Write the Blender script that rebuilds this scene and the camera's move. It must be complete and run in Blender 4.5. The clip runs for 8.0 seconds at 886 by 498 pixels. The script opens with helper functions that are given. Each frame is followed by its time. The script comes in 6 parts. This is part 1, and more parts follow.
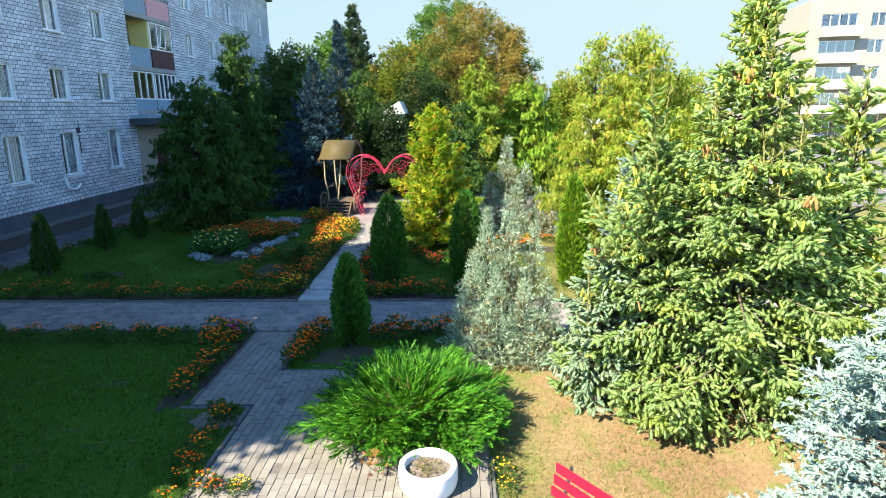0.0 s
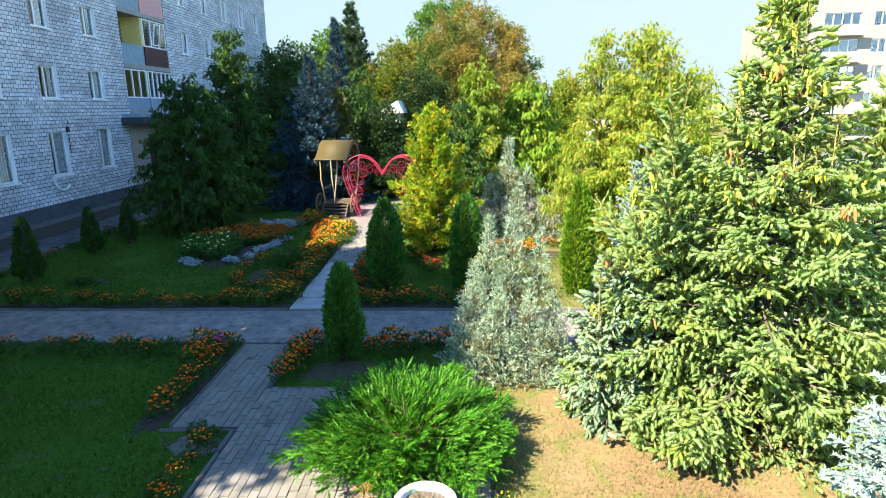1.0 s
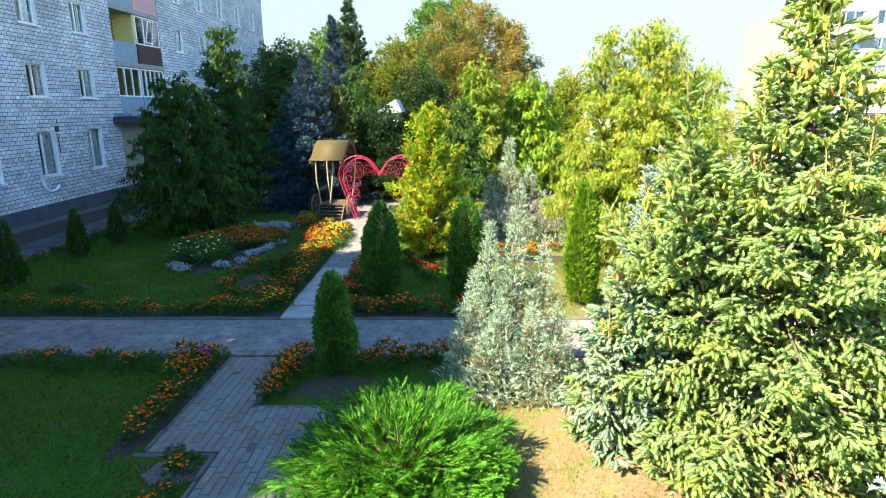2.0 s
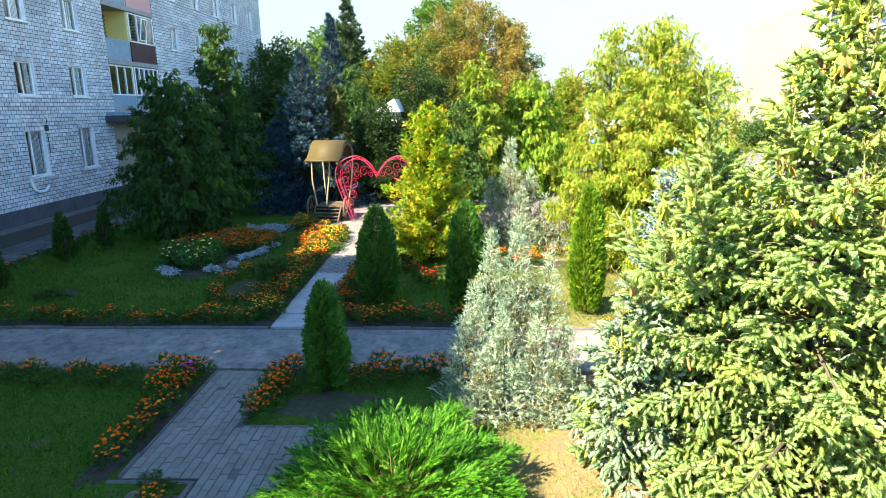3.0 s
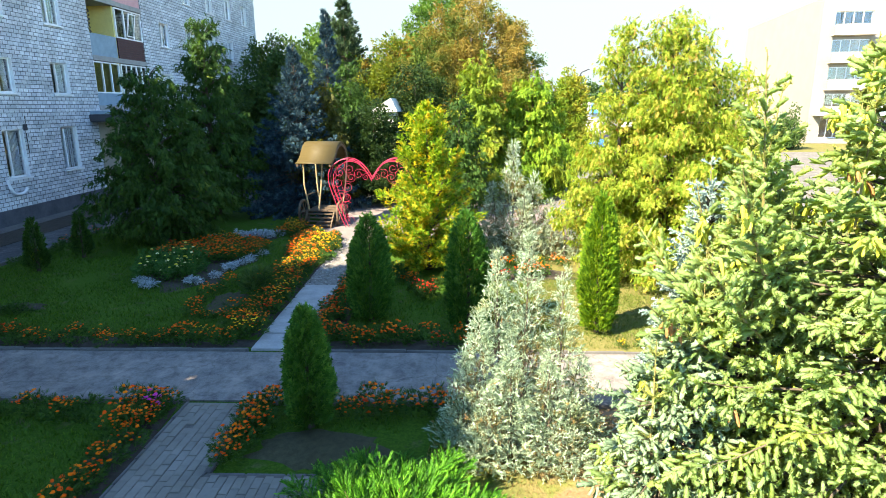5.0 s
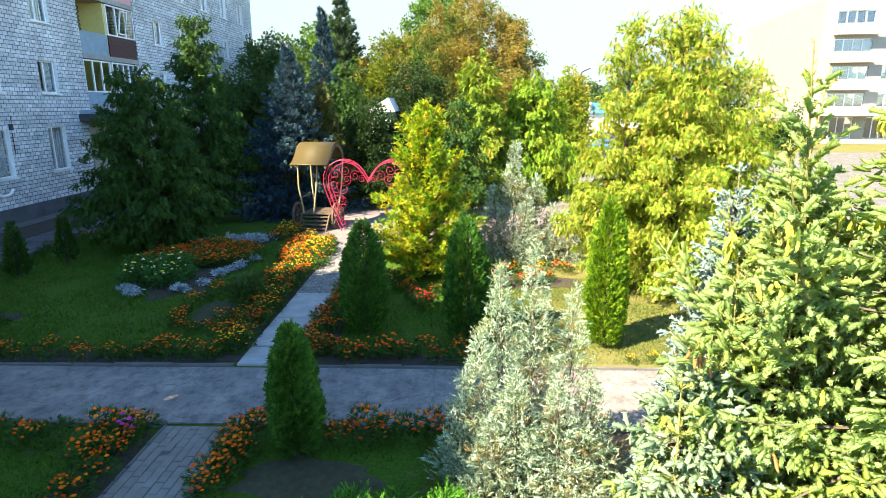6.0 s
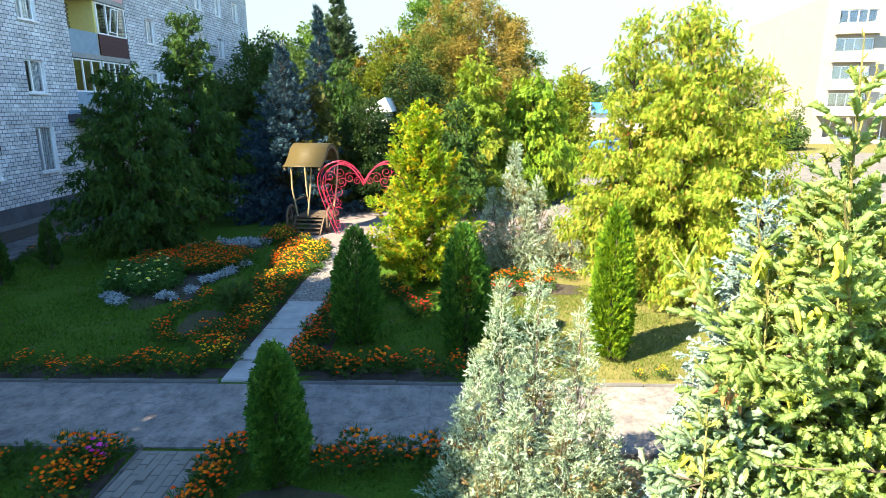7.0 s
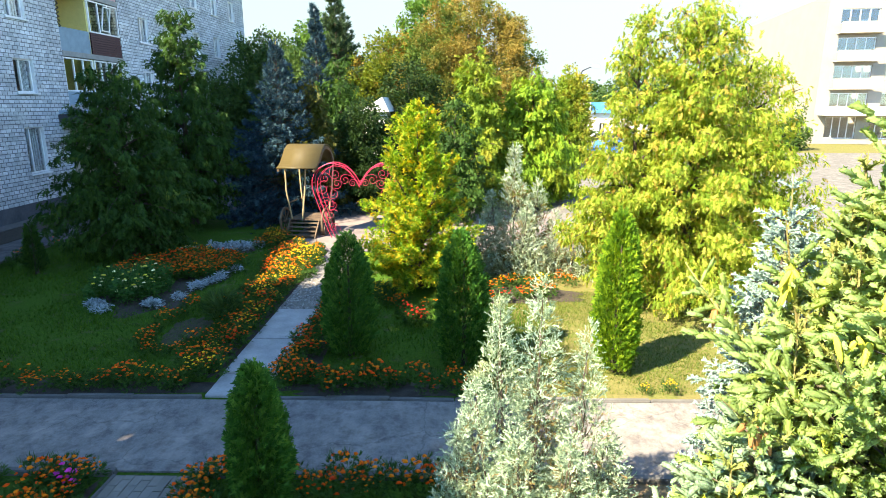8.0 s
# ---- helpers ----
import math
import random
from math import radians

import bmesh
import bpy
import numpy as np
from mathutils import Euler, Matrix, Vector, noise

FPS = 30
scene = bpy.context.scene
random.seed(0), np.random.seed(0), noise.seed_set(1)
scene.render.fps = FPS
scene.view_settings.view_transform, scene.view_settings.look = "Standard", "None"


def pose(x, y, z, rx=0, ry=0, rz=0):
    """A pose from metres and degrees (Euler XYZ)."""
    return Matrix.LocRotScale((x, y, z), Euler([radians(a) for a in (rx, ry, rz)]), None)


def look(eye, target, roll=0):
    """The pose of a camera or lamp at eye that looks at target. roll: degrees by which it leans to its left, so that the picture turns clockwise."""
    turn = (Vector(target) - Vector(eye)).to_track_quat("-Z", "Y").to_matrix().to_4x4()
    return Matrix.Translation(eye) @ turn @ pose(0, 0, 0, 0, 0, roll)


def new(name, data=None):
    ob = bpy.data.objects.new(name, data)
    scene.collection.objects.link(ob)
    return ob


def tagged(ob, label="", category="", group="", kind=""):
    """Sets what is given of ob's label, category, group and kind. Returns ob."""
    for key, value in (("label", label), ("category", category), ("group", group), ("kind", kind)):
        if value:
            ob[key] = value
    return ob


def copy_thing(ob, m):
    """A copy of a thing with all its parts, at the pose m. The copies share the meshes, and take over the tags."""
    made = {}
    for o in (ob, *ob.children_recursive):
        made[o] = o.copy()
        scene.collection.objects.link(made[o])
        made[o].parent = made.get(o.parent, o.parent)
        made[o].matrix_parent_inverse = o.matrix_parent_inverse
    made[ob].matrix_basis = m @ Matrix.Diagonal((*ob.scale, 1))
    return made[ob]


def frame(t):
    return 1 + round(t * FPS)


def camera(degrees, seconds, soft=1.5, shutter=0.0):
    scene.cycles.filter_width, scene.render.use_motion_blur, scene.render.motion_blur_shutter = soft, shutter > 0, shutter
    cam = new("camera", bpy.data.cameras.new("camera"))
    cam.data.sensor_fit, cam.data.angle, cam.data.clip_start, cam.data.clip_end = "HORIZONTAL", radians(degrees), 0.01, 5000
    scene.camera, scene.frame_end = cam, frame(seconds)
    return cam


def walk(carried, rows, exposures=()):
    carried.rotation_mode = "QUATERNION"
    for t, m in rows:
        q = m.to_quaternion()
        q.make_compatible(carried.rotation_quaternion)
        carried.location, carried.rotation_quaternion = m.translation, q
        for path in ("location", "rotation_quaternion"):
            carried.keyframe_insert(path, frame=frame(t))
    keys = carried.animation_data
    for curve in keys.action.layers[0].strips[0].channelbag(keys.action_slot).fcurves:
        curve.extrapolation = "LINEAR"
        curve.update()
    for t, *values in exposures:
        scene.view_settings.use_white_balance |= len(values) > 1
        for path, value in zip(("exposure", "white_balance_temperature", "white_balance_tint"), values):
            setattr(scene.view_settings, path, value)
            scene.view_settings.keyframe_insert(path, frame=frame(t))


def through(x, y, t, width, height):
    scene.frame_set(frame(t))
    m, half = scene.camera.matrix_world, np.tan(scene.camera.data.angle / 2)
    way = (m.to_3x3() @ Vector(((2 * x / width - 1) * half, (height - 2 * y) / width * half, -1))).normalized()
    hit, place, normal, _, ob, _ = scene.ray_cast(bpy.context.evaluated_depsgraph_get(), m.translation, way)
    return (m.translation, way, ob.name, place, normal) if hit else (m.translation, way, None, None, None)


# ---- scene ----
cam = camera(74.0, 8.0, soft=0.8)
PATH = [
    (0, (0.248, -0.116, 4.293), (0.179, 1.827, 3.826), -0.8),
    (0.5, (0.223, 0.2, 4.292), (0.156, 2.143, 3.824), -0.7),
    (1, (0.227, 0.54, 4.303), (0.161, 2.482, 3.833), -0.7),
    (1.5, (0.236, 0.849, 4.309), (0.171, 2.791, 3.837), -0.7),
    (3, (0.234, 1.74, 4.303), (0.172, 3.682, 3.829), -0.5),
    (3.5, (0.238, 2.001, 4.302), (0.177, 3.943, 3.827), -0.5),
    (4, (0.227, 2.282, 4.309), (0.168, 4.224, 3.834), -0.4),
    (4.5, (0.202, 2.542, 4.313), (0.146, 4.484, 3.837), -0.4),
    (4.7, (0.198, 2.659, 4.312), (0.141, 4.601, 3.837), -0.3),
    (6, (0.189, 3.512, 4.312), (0.137, 5.453, 3.836), -0.2),
    (6.5, (0.198, 3.811, 4.315), (0.147, 5.753, 3.838), -0.2),
    (7, (0.209, 4.097, 4.32), (0.161, 6.039, 3.843), -0.2),
    (7.5, (0.234, 4.348, 4.326), (0.187, 6.289, 3.848), -0.2),
    (8, (0.251, 4.603, 4.328), (0.205, 6.545, 3.85), -0.2),
]
walk(cam, [(t, look(eye, target, roll)) for t, eye, target, roll in PATH], exposures=((0, 2.26, 6500, 10), (3, 2.66, 7000, 10), (8, 2.64, 7250, 10)))

# ---- light ----
SUN_AZ, SUN_EL = radians(233), radians(43)
world = bpy.data.worlds.new("world")
scene.world = world
world.use_nodes = True
wn = world.node_tree.nodes
sky = wn.new("ShaderNodeTexSky")
sky.sky_type, sky.sun_disc = "NISHITA", False
sky.sun_elevation, sky.sun_rotation = SUN_EL, SUN_AZ
sky.air_density, sky.dust_density, sky.ozone_density = 0.75, 0.0, 2.0
tint = wn.new("ShaderNodeMix")
tint.data_type, tint.blend_type = "RGBA", "MULTIPLY"
tint.inputs[0].default_value, tint.inputs[7].default_value = 1.0, (0.72, 0.93, 1.03, 1)
world.node_tree.links.new(sky.outputs[0], tint.inputs[6])
world.node_tree.links.new(tint.outputs[2], wn["Background"].inputs[0])
wn["Background"].inputs[1].default_value = 0.126
sun = new("sun", bpy.data.lights.new("sun", "SUN"))
sun.data.energy, sun.data.angle, sun.data.color = 4.5, radians(0.55), (1.0, 0.9, 0.73)
sun.matrix_world = look((math.sin(SUN_AZ) * 50, math.cos(SUN_AZ) * 50, math.tan(SUN_EL) * 50), (0, 0, 0))


def sky_backdrop():
    """A plain far arc of pale autumn sky, clearer blue to the west and whiter to the east."""
    m = bpy.data.materials.new("pale_sky")
    m.use_nodes = True
    n, l = m.node_tree.nodes, m.node_tree.links
    n.remove(n["Principled BSDF"])
    e, c, s, r, h, x = [n.new(k) for k in ("ShaderNodeEmission", "ShaderNodeTexCoord", "ShaderNodeSeparateXYZ", "ShaderNodeValToRGB", "ShaderNodeMapRange", "ShaderNodeMix")]
    l.new(c.outputs["Object"], s.inputs[0])
    h.inputs["From Min"].default_value, h.inputs["From Max"].default_value = -280.0, 260.0
    l.new(s.outputs[0], h.inputs[0])
    l.new(h.outputs[0], r.inputs[0])
    el = r.color_ramp.elements
    el[0].position, el[0].color = 0.0, (0.5, 0.8, 1.0, 1)
    el[1].position, el[1].color = 1.0, (0.78, 0.94, 1.0, 1)
    x.data_type = "RGBA"
    low = n.new("ShaderNodeMapRange")
    low.inputs["From Min"].default_value, low.inputs["From Max"].default_value, low.inputs["To Min"].default_value, low.inputs["To Max"].default_value = 0.0, 150.0, 0.7, 0.0
    l.new(s.outputs[2], low.inputs[0])
    l.new(low.outputs[0], x.inputs[0])
    l.new(r.outputs[0], x.inputs[6])
    x.inputs[7].default_value = (0.72, 0.93, 1.0, 1)
    l.new(x.outputs[2], e.inputs[0])
    e.inputs[1].default_value = 0.207
    l.new(e.outputs[0], n["Material Output"].inputs[0])
    bm = bmesh.new()
    rows = [[bm.verts.new((400 * math.sin(radians(a)), 400 * math.cos(radians(a)), z)) for z in (-20, 240)] for a in range(-80, 81, 4)]
    for a, b in zip(rows, rows[1:]):
        bm.faces.new((a[0], a[1], b[1], b[0]))
    me = bpy.data.meshes.new("backdrop")
    bm.to_mesh(me)
    bm.free()
    me.materials.append(m)
    tagged(new("backdrop", me), "pale blue hazy autumn sky", "sky", kind="structure")


sky_backdrop()

# ---- materials ----


class Mat:
    """A small builder for node materials."""

    def __init__(self, name, rough=0.8, metal=0.0, spec=0.3):
        self.m = bpy.data.materials.new(name)
        self.m.use_nodes = True
        self.t = self.m.node_tree
        self.b = self.t.nodes["Principled BSDF"]
        self.b.inputs["Roughness"].default_value = rough
        self.b.inputs["Metallic"].default_value = metal
        self.b.inputs["Specular IOR Level"].default_value = spec

    def node(self, kind, **sets):
        n = self.t.nodes.new(kind)
        for k, v in sets.items():
            n.inputs[k].default_value = v
        return n

    def link(self, a, b):
        self.t.links.new(a, b)

    def coords(self, scale=(1, 1, 1), rot=(0, 0, 0), out="Object"):
        c, m = self.node("ShaderNodeTexCoord"), self.node("ShaderNodeMapping")
        m.inputs["Scale"].default_value, m.inputs["Rotation"].default_value = scale, rot
        self.link(c.outputs[out], m.inputs[0])
        return m.outputs[0]

    def world_coords(self):
        return self.node("ShaderNodeNewGeometry").outputs["Position"]

    def noise(self, vec, scale, detail=4, rough=0.6):
        n = self.node("ShaderNodeTexNoise", Scale=scale, Detail=detail, Roughness=rough)
        self.link(vec, n.inputs["Vector"])
        return n.outputs["Fac"]

    def ramp(self, fac, stops):
        r = self.node("ShaderNodeValToRGB")
        e = r.color_ramp.elements
        while len(e) < len(stops):
            e.new(0.5)
        for el, (p, c) in zip(e, stops):
            el.position, el.color = p, (*c, 1)
        self.link(fac, r.inputs[0])
        return r.outputs[0]

    def mix(self, fac, a, b, mode="MIX"):
        n = self.node("ShaderNodeMix")
        n.data_type, n.blend_type = "RGBA", mode
        for sock, v in ((n.inputs[0], fac), (n.inputs[6], a), (n.inputs[7], b)):
            if isinstance(v, (int, float)):
                sock.default_value = v
            elif isinstance(v, tuple):
                sock.default_value = (*v, 1)
            else:
                self.link(v, sock)
        return n.outputs[2]

    def math(self, op, a, b=0.0):
        n = self.node("ShaderNodeMath")
        n.operation = op
        for sock, v in ((n.inputs[0], a), (n.inputs[1], b)):
            if isinstance(v, (int, float)):
                sock.default_value = v
            else:
                self.link(v, sock)
        return n.outputs[0]

    def color(self, c):
        if isinstance(c, tuple):
            self.b.inputs["Base Color"].default_value = (*c, 1)
        else:
            self.link(c, self.b.inputs["Base Color"])
        return self

    def bump(self, h, strength=0.3, dist=0.02):
        n = self.node("ShaderNodeBump", Strength=strength, Distance=dist)
        self.link(h, n.inputs["Height"])
        self.link(n.outputs[0], self.b.inputs["Normal"])
        return self


def plain(name, c, rough=0.6, metal=0.0, vary=0.15, scale=6.0, bump=0.1):
    """Painted or worn surface: a colour with two scales of variation."""
    k = Mat(name, rough, metal)
    v = k.coords()
    big, fine = k.noise(v, scale), k.noise(v, scale * 9)
    lo, hi = tuple(x * (1 - vary) for x in c), tuple(min(1, x * (1 + vary)) for x in c)
    k.color(k.mix(0.35, k.ramp(big, [(0.3, lo), (0.7, hi)]), k.ramp(fine, [(0.3, lo), (0.7, hi)])))
    k.bump(fine, bump, 0.01)
    return k.m


def leafy(name, stops, rough=0.6, through=0.35, patch=None, patch_at=(0.5, 0.62), scale=0.9, warm=(1.25, 1.15, 0.5), gain=1.0, grain=None, dips=(0.45, 0.5, 0.42)):
    """Foliage: a colour for each spray, patches of another tint, and light passing through."""
    lift = lambda rows: [(p, tuple(min(0.9, c * gain) for c in col)) for p, col in rows]
    stops, patch = lift(stops), lift(patch) if patch else None
    k = Mat(name, rough, spec=0.14)
    g = k.node("ShaderNodeNewGeometry")
    col = k.ramp(g.outputs["Random Per Island"], stops)
    if patch:
        f = k.ramp(k.noise(k.world_coords(), scale, 3, 0.7), [(patch_at[0], (0, 0, 0)), (patch_at[1], (1, 1, 1))])
        col = k.mix(f, col, k.ramp(g.outputs["Random Per Island"], patch))
    if grain:
        # fine noise at about needle size: darker dips and lighter flecks
        col = k.mix(1.0, col, k.ramp(k.noise(k.world_coords(), grain, 2, 0.6), [(0.36, dips), (0.62, (1.2, 1.22, 1.14))]), "MULTIPLY")
    k.color(col)
    tr = k.node("ShaderNodeBsdfTranslucent")
    k.link(k.mix(1.0, col, warm, "MULTIPLY"), tr.inputs[0])
    mx = k.node("ShaderNodeMixShader", Fac=through)
    k.link(k.b.outputs[0], mx.inputs[1])
    k.link(tr.outputs[0], mx.inputs[2])
    k.link(mx.outputs[0], k.t.nodes["Material Output"].inputs[0])
    return k.m


def ground_material():
    k = Mat("ground_soil_and_grass", 0.95, spec=0.1)
    p = k.world_coords()
    sep = k.node("ShaderNodeSeparateXYZ")
    k.link(p, sep.inputs[0])
    big, mid, fine = k.noise(p, 0.5), k.noise(p, 2.3, 5), k.noise(p, 28, 6, 0.7)
    green = k.mix(k.ramp(fine, [(0.35, (0, 0, 0)), (0.65, (1, 1, 1))]), (0.022, 0.062, 0.005), (0.058, 0.118, 0.01))
    soil = k.ramp(fine, [(0.3, (0.07, 0.05, 0.034)), (0.7, (0.15, 0.11, 0.075))])
    green = k.mix(k.ramp(mid, [(0.58, (0, 0, 0)), (0.72, (0.7, 0.7, 0.7))]), green, soil)
    dry = k.mix(k.ramp(fine, [(0.3, (0, 0, 0)), (0.7, (1, 1, 1))]), (0.155, 0.106, 0.052), (0.285, 0.204, 0.104))
    dry = k.mix(k.ramp(big, [(0.46, (0, 0, 0)), (0.6, (0.8, 0.8, 0.8))]), dry, k.ramp(fine, [(0.3, (0.13, 0.075, 0.042)), (0.7, (0.25, 0.16, 0.095))]))
    dry = k.mix(k.ramp(mid, [(0.5, (0, 0, 0)), (0.64, (0.85, 0.85, 0.85))]), dry, k.ramp(fine, [(0.3, (0.07, 0.1, 0.02)), (0.7, (0.17, 0.19, 0.05))]))
    east = k.math("ADD", sep.outputs[0], k.math("MULTIPLY", k.math("SUBTRACT", mid, 0.5), 1.6))
    f = k.ramp(k.math("MULTIPLY", k.math("SUBTRACT", east, 0.2), 0.8), [(0.0, (0, 0, 0)), (1.0, (1, 1, 1))])
    north = k.ramp(k.math("MULTIPLY", k.math("SUBTRACT", sep.outputs[1], 11.0), 0.5), [(0.0, (1, 1, 1)), (1.0, (0.35, 0.35, 0.35))])
    meadow = k.ramp(fine, [(0.3, (0.065, 0.09, 0.018)), (0.7, (0.135, 0.148, 0.038))])
    dry = k.mix(north, meadow, dry)
    k.color(k.mix(f, green, dry)).bump(fine, 0.6, 0.03)
    return k.m


def asphalt_material(name, lo, hi, patchy=(0.46, 0.64), spot=(0.22, 0.215, 0.22)):
    k = Mat(name, 0.9, spec=0.15)
    p = k.world_coords()
    st = k.node("ShaderNodeMapping")
    st.inputs["Scale"].default_value = (1.0, 0.85, 1)
    k.link(p, st.inputs[0])
    big, fine = k.noise(st.outputs[0], 1.25, 10, 0.7), k.noise(p, 60, 4, 0.8)
    c = k.mix(k.ramp(big, [(patchy[0], (0, 0, 0)), (patchy[1], (1, 1, 1))]), k.ramp(fine, [(0.3, lo), (0.7, hi)]), spot)
    worn = k.noise(st.outputs[0], 4.5, 8, 0.75)
    c = k.mix(1.0, c, k.ramp(worn, [(0.36, (0.62, 0.6, 0.6)), (0.52, (1, 1, 1)), (0.66, (1.25, 1.22, 1.18))]), "MULTIPLY")
    crack = k.node("ShaderNodeTexVoronoi", Scale=0.5)
    crack.feature = "DISTANCE_TO_EDGE"
    wob = k.node("ShaderNodeTexNoise", Scale=1.1, Detail=5)
    k.link(p, wob.inputs["Vector"])
    warp = k.mix(1.0, p, wob.outputs["Color"], "ADD")
    k.link(warp, crack.inputs["Vector"])
    c = k.mix(k.ramp(crack.outputs["Distance"], [(0.0, (0.4, 0.4, 0.4)), (0.006, (0, 0, 0))]), c, (0.03, 0.03, 0.03))
    k.color(c).bump(fine, 0.5, 0.01)
    return k.m


def brick_material(name, light, dark, mortar, length=0.265, height=0.152):
    """Weathered facing brick on walls that run along local y."""
    k = Mat(name, 0.85, spec=0.2)
    c = k.node("ShaderNodeTexCoord")
    s, j = k.node("ShaderNodeSeparateXYZ"), k.node("ShaderNodeCombineXYZ")
    k.link(c.outputs["Object"], s.inputs[0])
    k.link(k.math("ADD", s.outputs[0], s.outputs[1]), j.inputs[0])
    k.link(s.outputs[2], j.inputs[1])
    b = k.node("ShaderNodeTexBrick", Scale=1.0)
    b.inputs["Color1"].default_value, b.inputs["Color2"].default_value, b.inputs["Mortar"].default_value = (*light, 1), (*dark, 1), (*mortar, 1)
    b.inputs["Mortar Size"].default_value, b.inputs["Brick Width"].default_value, b.inputs["Row Height"].default_value = 0.013, length, height
    b.inputs["Mortar Smooth"].default_value = 0.2
    k.link(j.outputs[0], b.inputs["Vector"])
    v = c.outputs["Object"]
    st = k.node("ShaderNodeMapping")
    st.inputs["Scale"].default_value = (1, 0.5, 2.2)
    k.link(v, st.inputs[0])
    streak = k.ramp(k.noise(st.outputs[0], 0.9, 7, 0.75), [(0.42, (1, 1, 1)), (0.6, (0.72, 0.7, 0.69))])
    stain = k.mix(1.0, streak, k.ramp(k.noise(v, 0.3, 6, 0.7), [(0.42, (1, 1, 1)), (0.66, (0.76, 0.76, 0.78))]), "MULTIPLY")
    grime = k.ramp(k.noise(v, 5, 5, 0.8), [(0.35, (0.78, 0.78, 0.8)), (0.65, (1, 1, 1))])
    col = k.mix(1.0, k.mix(1.0, b.outputs["Color"], stain, "MULTIPLY"), grime, "MULTIPLY")
    k.color(col).bump(b.outputs["Fac"], -0.5, 0.012)
    return k.m


def glass_material(name, tint=(0.02, 0.025, 0.03), rough=0.04, clear=0.0):
    k = Mat(name, rough, spec=0.9)
    k.color(tint)
    k.b.inputs["Transmission Weight"].default_value = clear
    k.b.inputs["Coat Weight"].default_value = 0.6
    return k.m


M_GROUND = ground_material()
M_WALK = asphalt_material("old_asphalt_walk", (0.125, 0.117, 0.112), (0.215, 0.2, 0.186), spot=(0.245, 0.222, 0.2))
M_PLAZA = plain("pinkish_paving", (0.17, 0.14, 0.13), 0.9, vary=0.25, scale=2, bump=0.3)
M_ROAD = asphalt_material("road_asphalt", (0.05, 0.05, 0.054), (0.085, 0.085, 0.088), spot=(0.11, 0.11, 0.112))
M_STREET = asphalt_material("dusty_street", (0.1, 0.096, 0.088), (0.15, 0.143, 0.13), spot=(0.18, 0.172, 0.155))
M_CONC = plain("concrete", (0.3, 0.295, 0.285), 0.9, vary=0.25, scale=3, bump=0.4)
M_KERB = plain("kerb_concrete", (0.11, 0.106, 0.1), 0.9, vary=0.3, scale=4, bump=0.5)
M_PLASTER = plain("grey_plinth_plaster", (0.055, 0.055, 0.065), 0.9, vary=0.3, scale=2, bump=0.3)
M_PLINTH = plain("blue_grey_plinth_render", (0.085, 0.09, 0.105), 0.9, vary=0.35, scale=1.5, bump=0.4)
M_FRAME = plain("white_window_frame", (0.78, 0.79, 0.8), 0.4, vary=0.06)
M_GLASS = glass_material("window_glass", (0.9, 0.95, 0.97), 0.02, 1.0)
M_CARGLASS = glass_material("dark_car_glass")
M_CURTAIN = plain("curtain", (0.75, 0.77, 0.78), 0.9, vary=0.2)
M_BRICK = brick_material("white_silicate_brick", (0.86, 0.9, 0.92), (0.6, 0.65, 0.69), (0.16, 0.17, 0.19))
M_CREAM = plain("cream_brick", (0.25, 0.228, 0.19), 0.9, vary=0.08, scale=0.6, bump=0.2)
M_BLUEP = plain("grey_blue_panel", (0.22, 0.31, 0.38), 0.6, vary=0.2, scale=3)
M_PINKP = plain("pink_panel", (0.62, 0.33, 0.33), 0.7, vary=0.1)
M_MAROON = plain("maroon_siding", (0.055, 0.018, 0.026), 0.5, vary=0.15)
M_YELLOWW = plain("yellow_painted_wall", (0.62, 0.53, 0.2), 0.8, vary=0.08)
M_CREAMW = plain("cream_wall", (0.34, 0.31, 0.25), 0.85, vary=0.08)
M_ROOFM = plain("bitumen_roof", (0.09, 0.09, 0.095), 0.9)
M_WHITE = plain("white_painted_concrete", (0.62, 0.62, 0.61), 0.75, vary=0.08, scale=5, bump=0.3)
M_SOIL = plain("dry_soil", (0.13, 0.108, 0.088), 1.0, vary=0.35, scale=12, bump=0.8)
M_BROWNSOIL = plain("brown_grassy_soil", (0.05, 0.048, 0.024), 1.0, vary=0.45, scale=9, bump=0.8)
M_DARKSOIL = plain("dark_soil", (0.045, 0.036, 0.028), 1.0, vary=0.4, scale=6, bump=0.8)
M_SAND = plain("sandy_joint_filling", (0.1, 0.092, 0.08), 1.0, vary=0.3, scale=12, bump=0.6)
M_BARK = plain("bark", (0.065, 0.05, 0.038), 0.95, vary=0.35, scale=14, bump=0.8)
M_SPTWIG = plain("yellowish_spruce_stems", (0.22, 0.19, 0.07), 0.9, vary=0.3, scale=14, bump=0.3)
M_DRYTWIG = plain("grey_brown_twigs", (0.1, 0.08, 0.058), 0.95, vary=0.3, scale=14, bump=0.3)
M_TWIG = plain("dry_twigs", (0.16, 0.1, 0.06), 0.95, vary=0.3, scale=14, bump=0.3)
M_PINKM = plain("pink_painted_metal", (0.42, 0.03, 0.07), 0.4, vary=0.1, bump=0.05)
M_REDW = plain("red_painted_planks", (0.36, 0.008, 0.028), 0.45, vary=0.15, bump=0.15)
M_BLACKM = plain("black_metal", (0.03, 0.03, 0.03), 0.5)
M_TAN = plain("tan_roof_sheet", (0.062, 0.046, 0.013), 0.5, vary=0.1)
M_WOOD = plain("weathered_wood", (0.1, 0.07, 0.045), 0.8, vary=0.3, scale=5, bump=0.3)
M_POST = plain("cream_post_paint", (0.28, 0.22, 0.12), 0.6, vary=0.15)
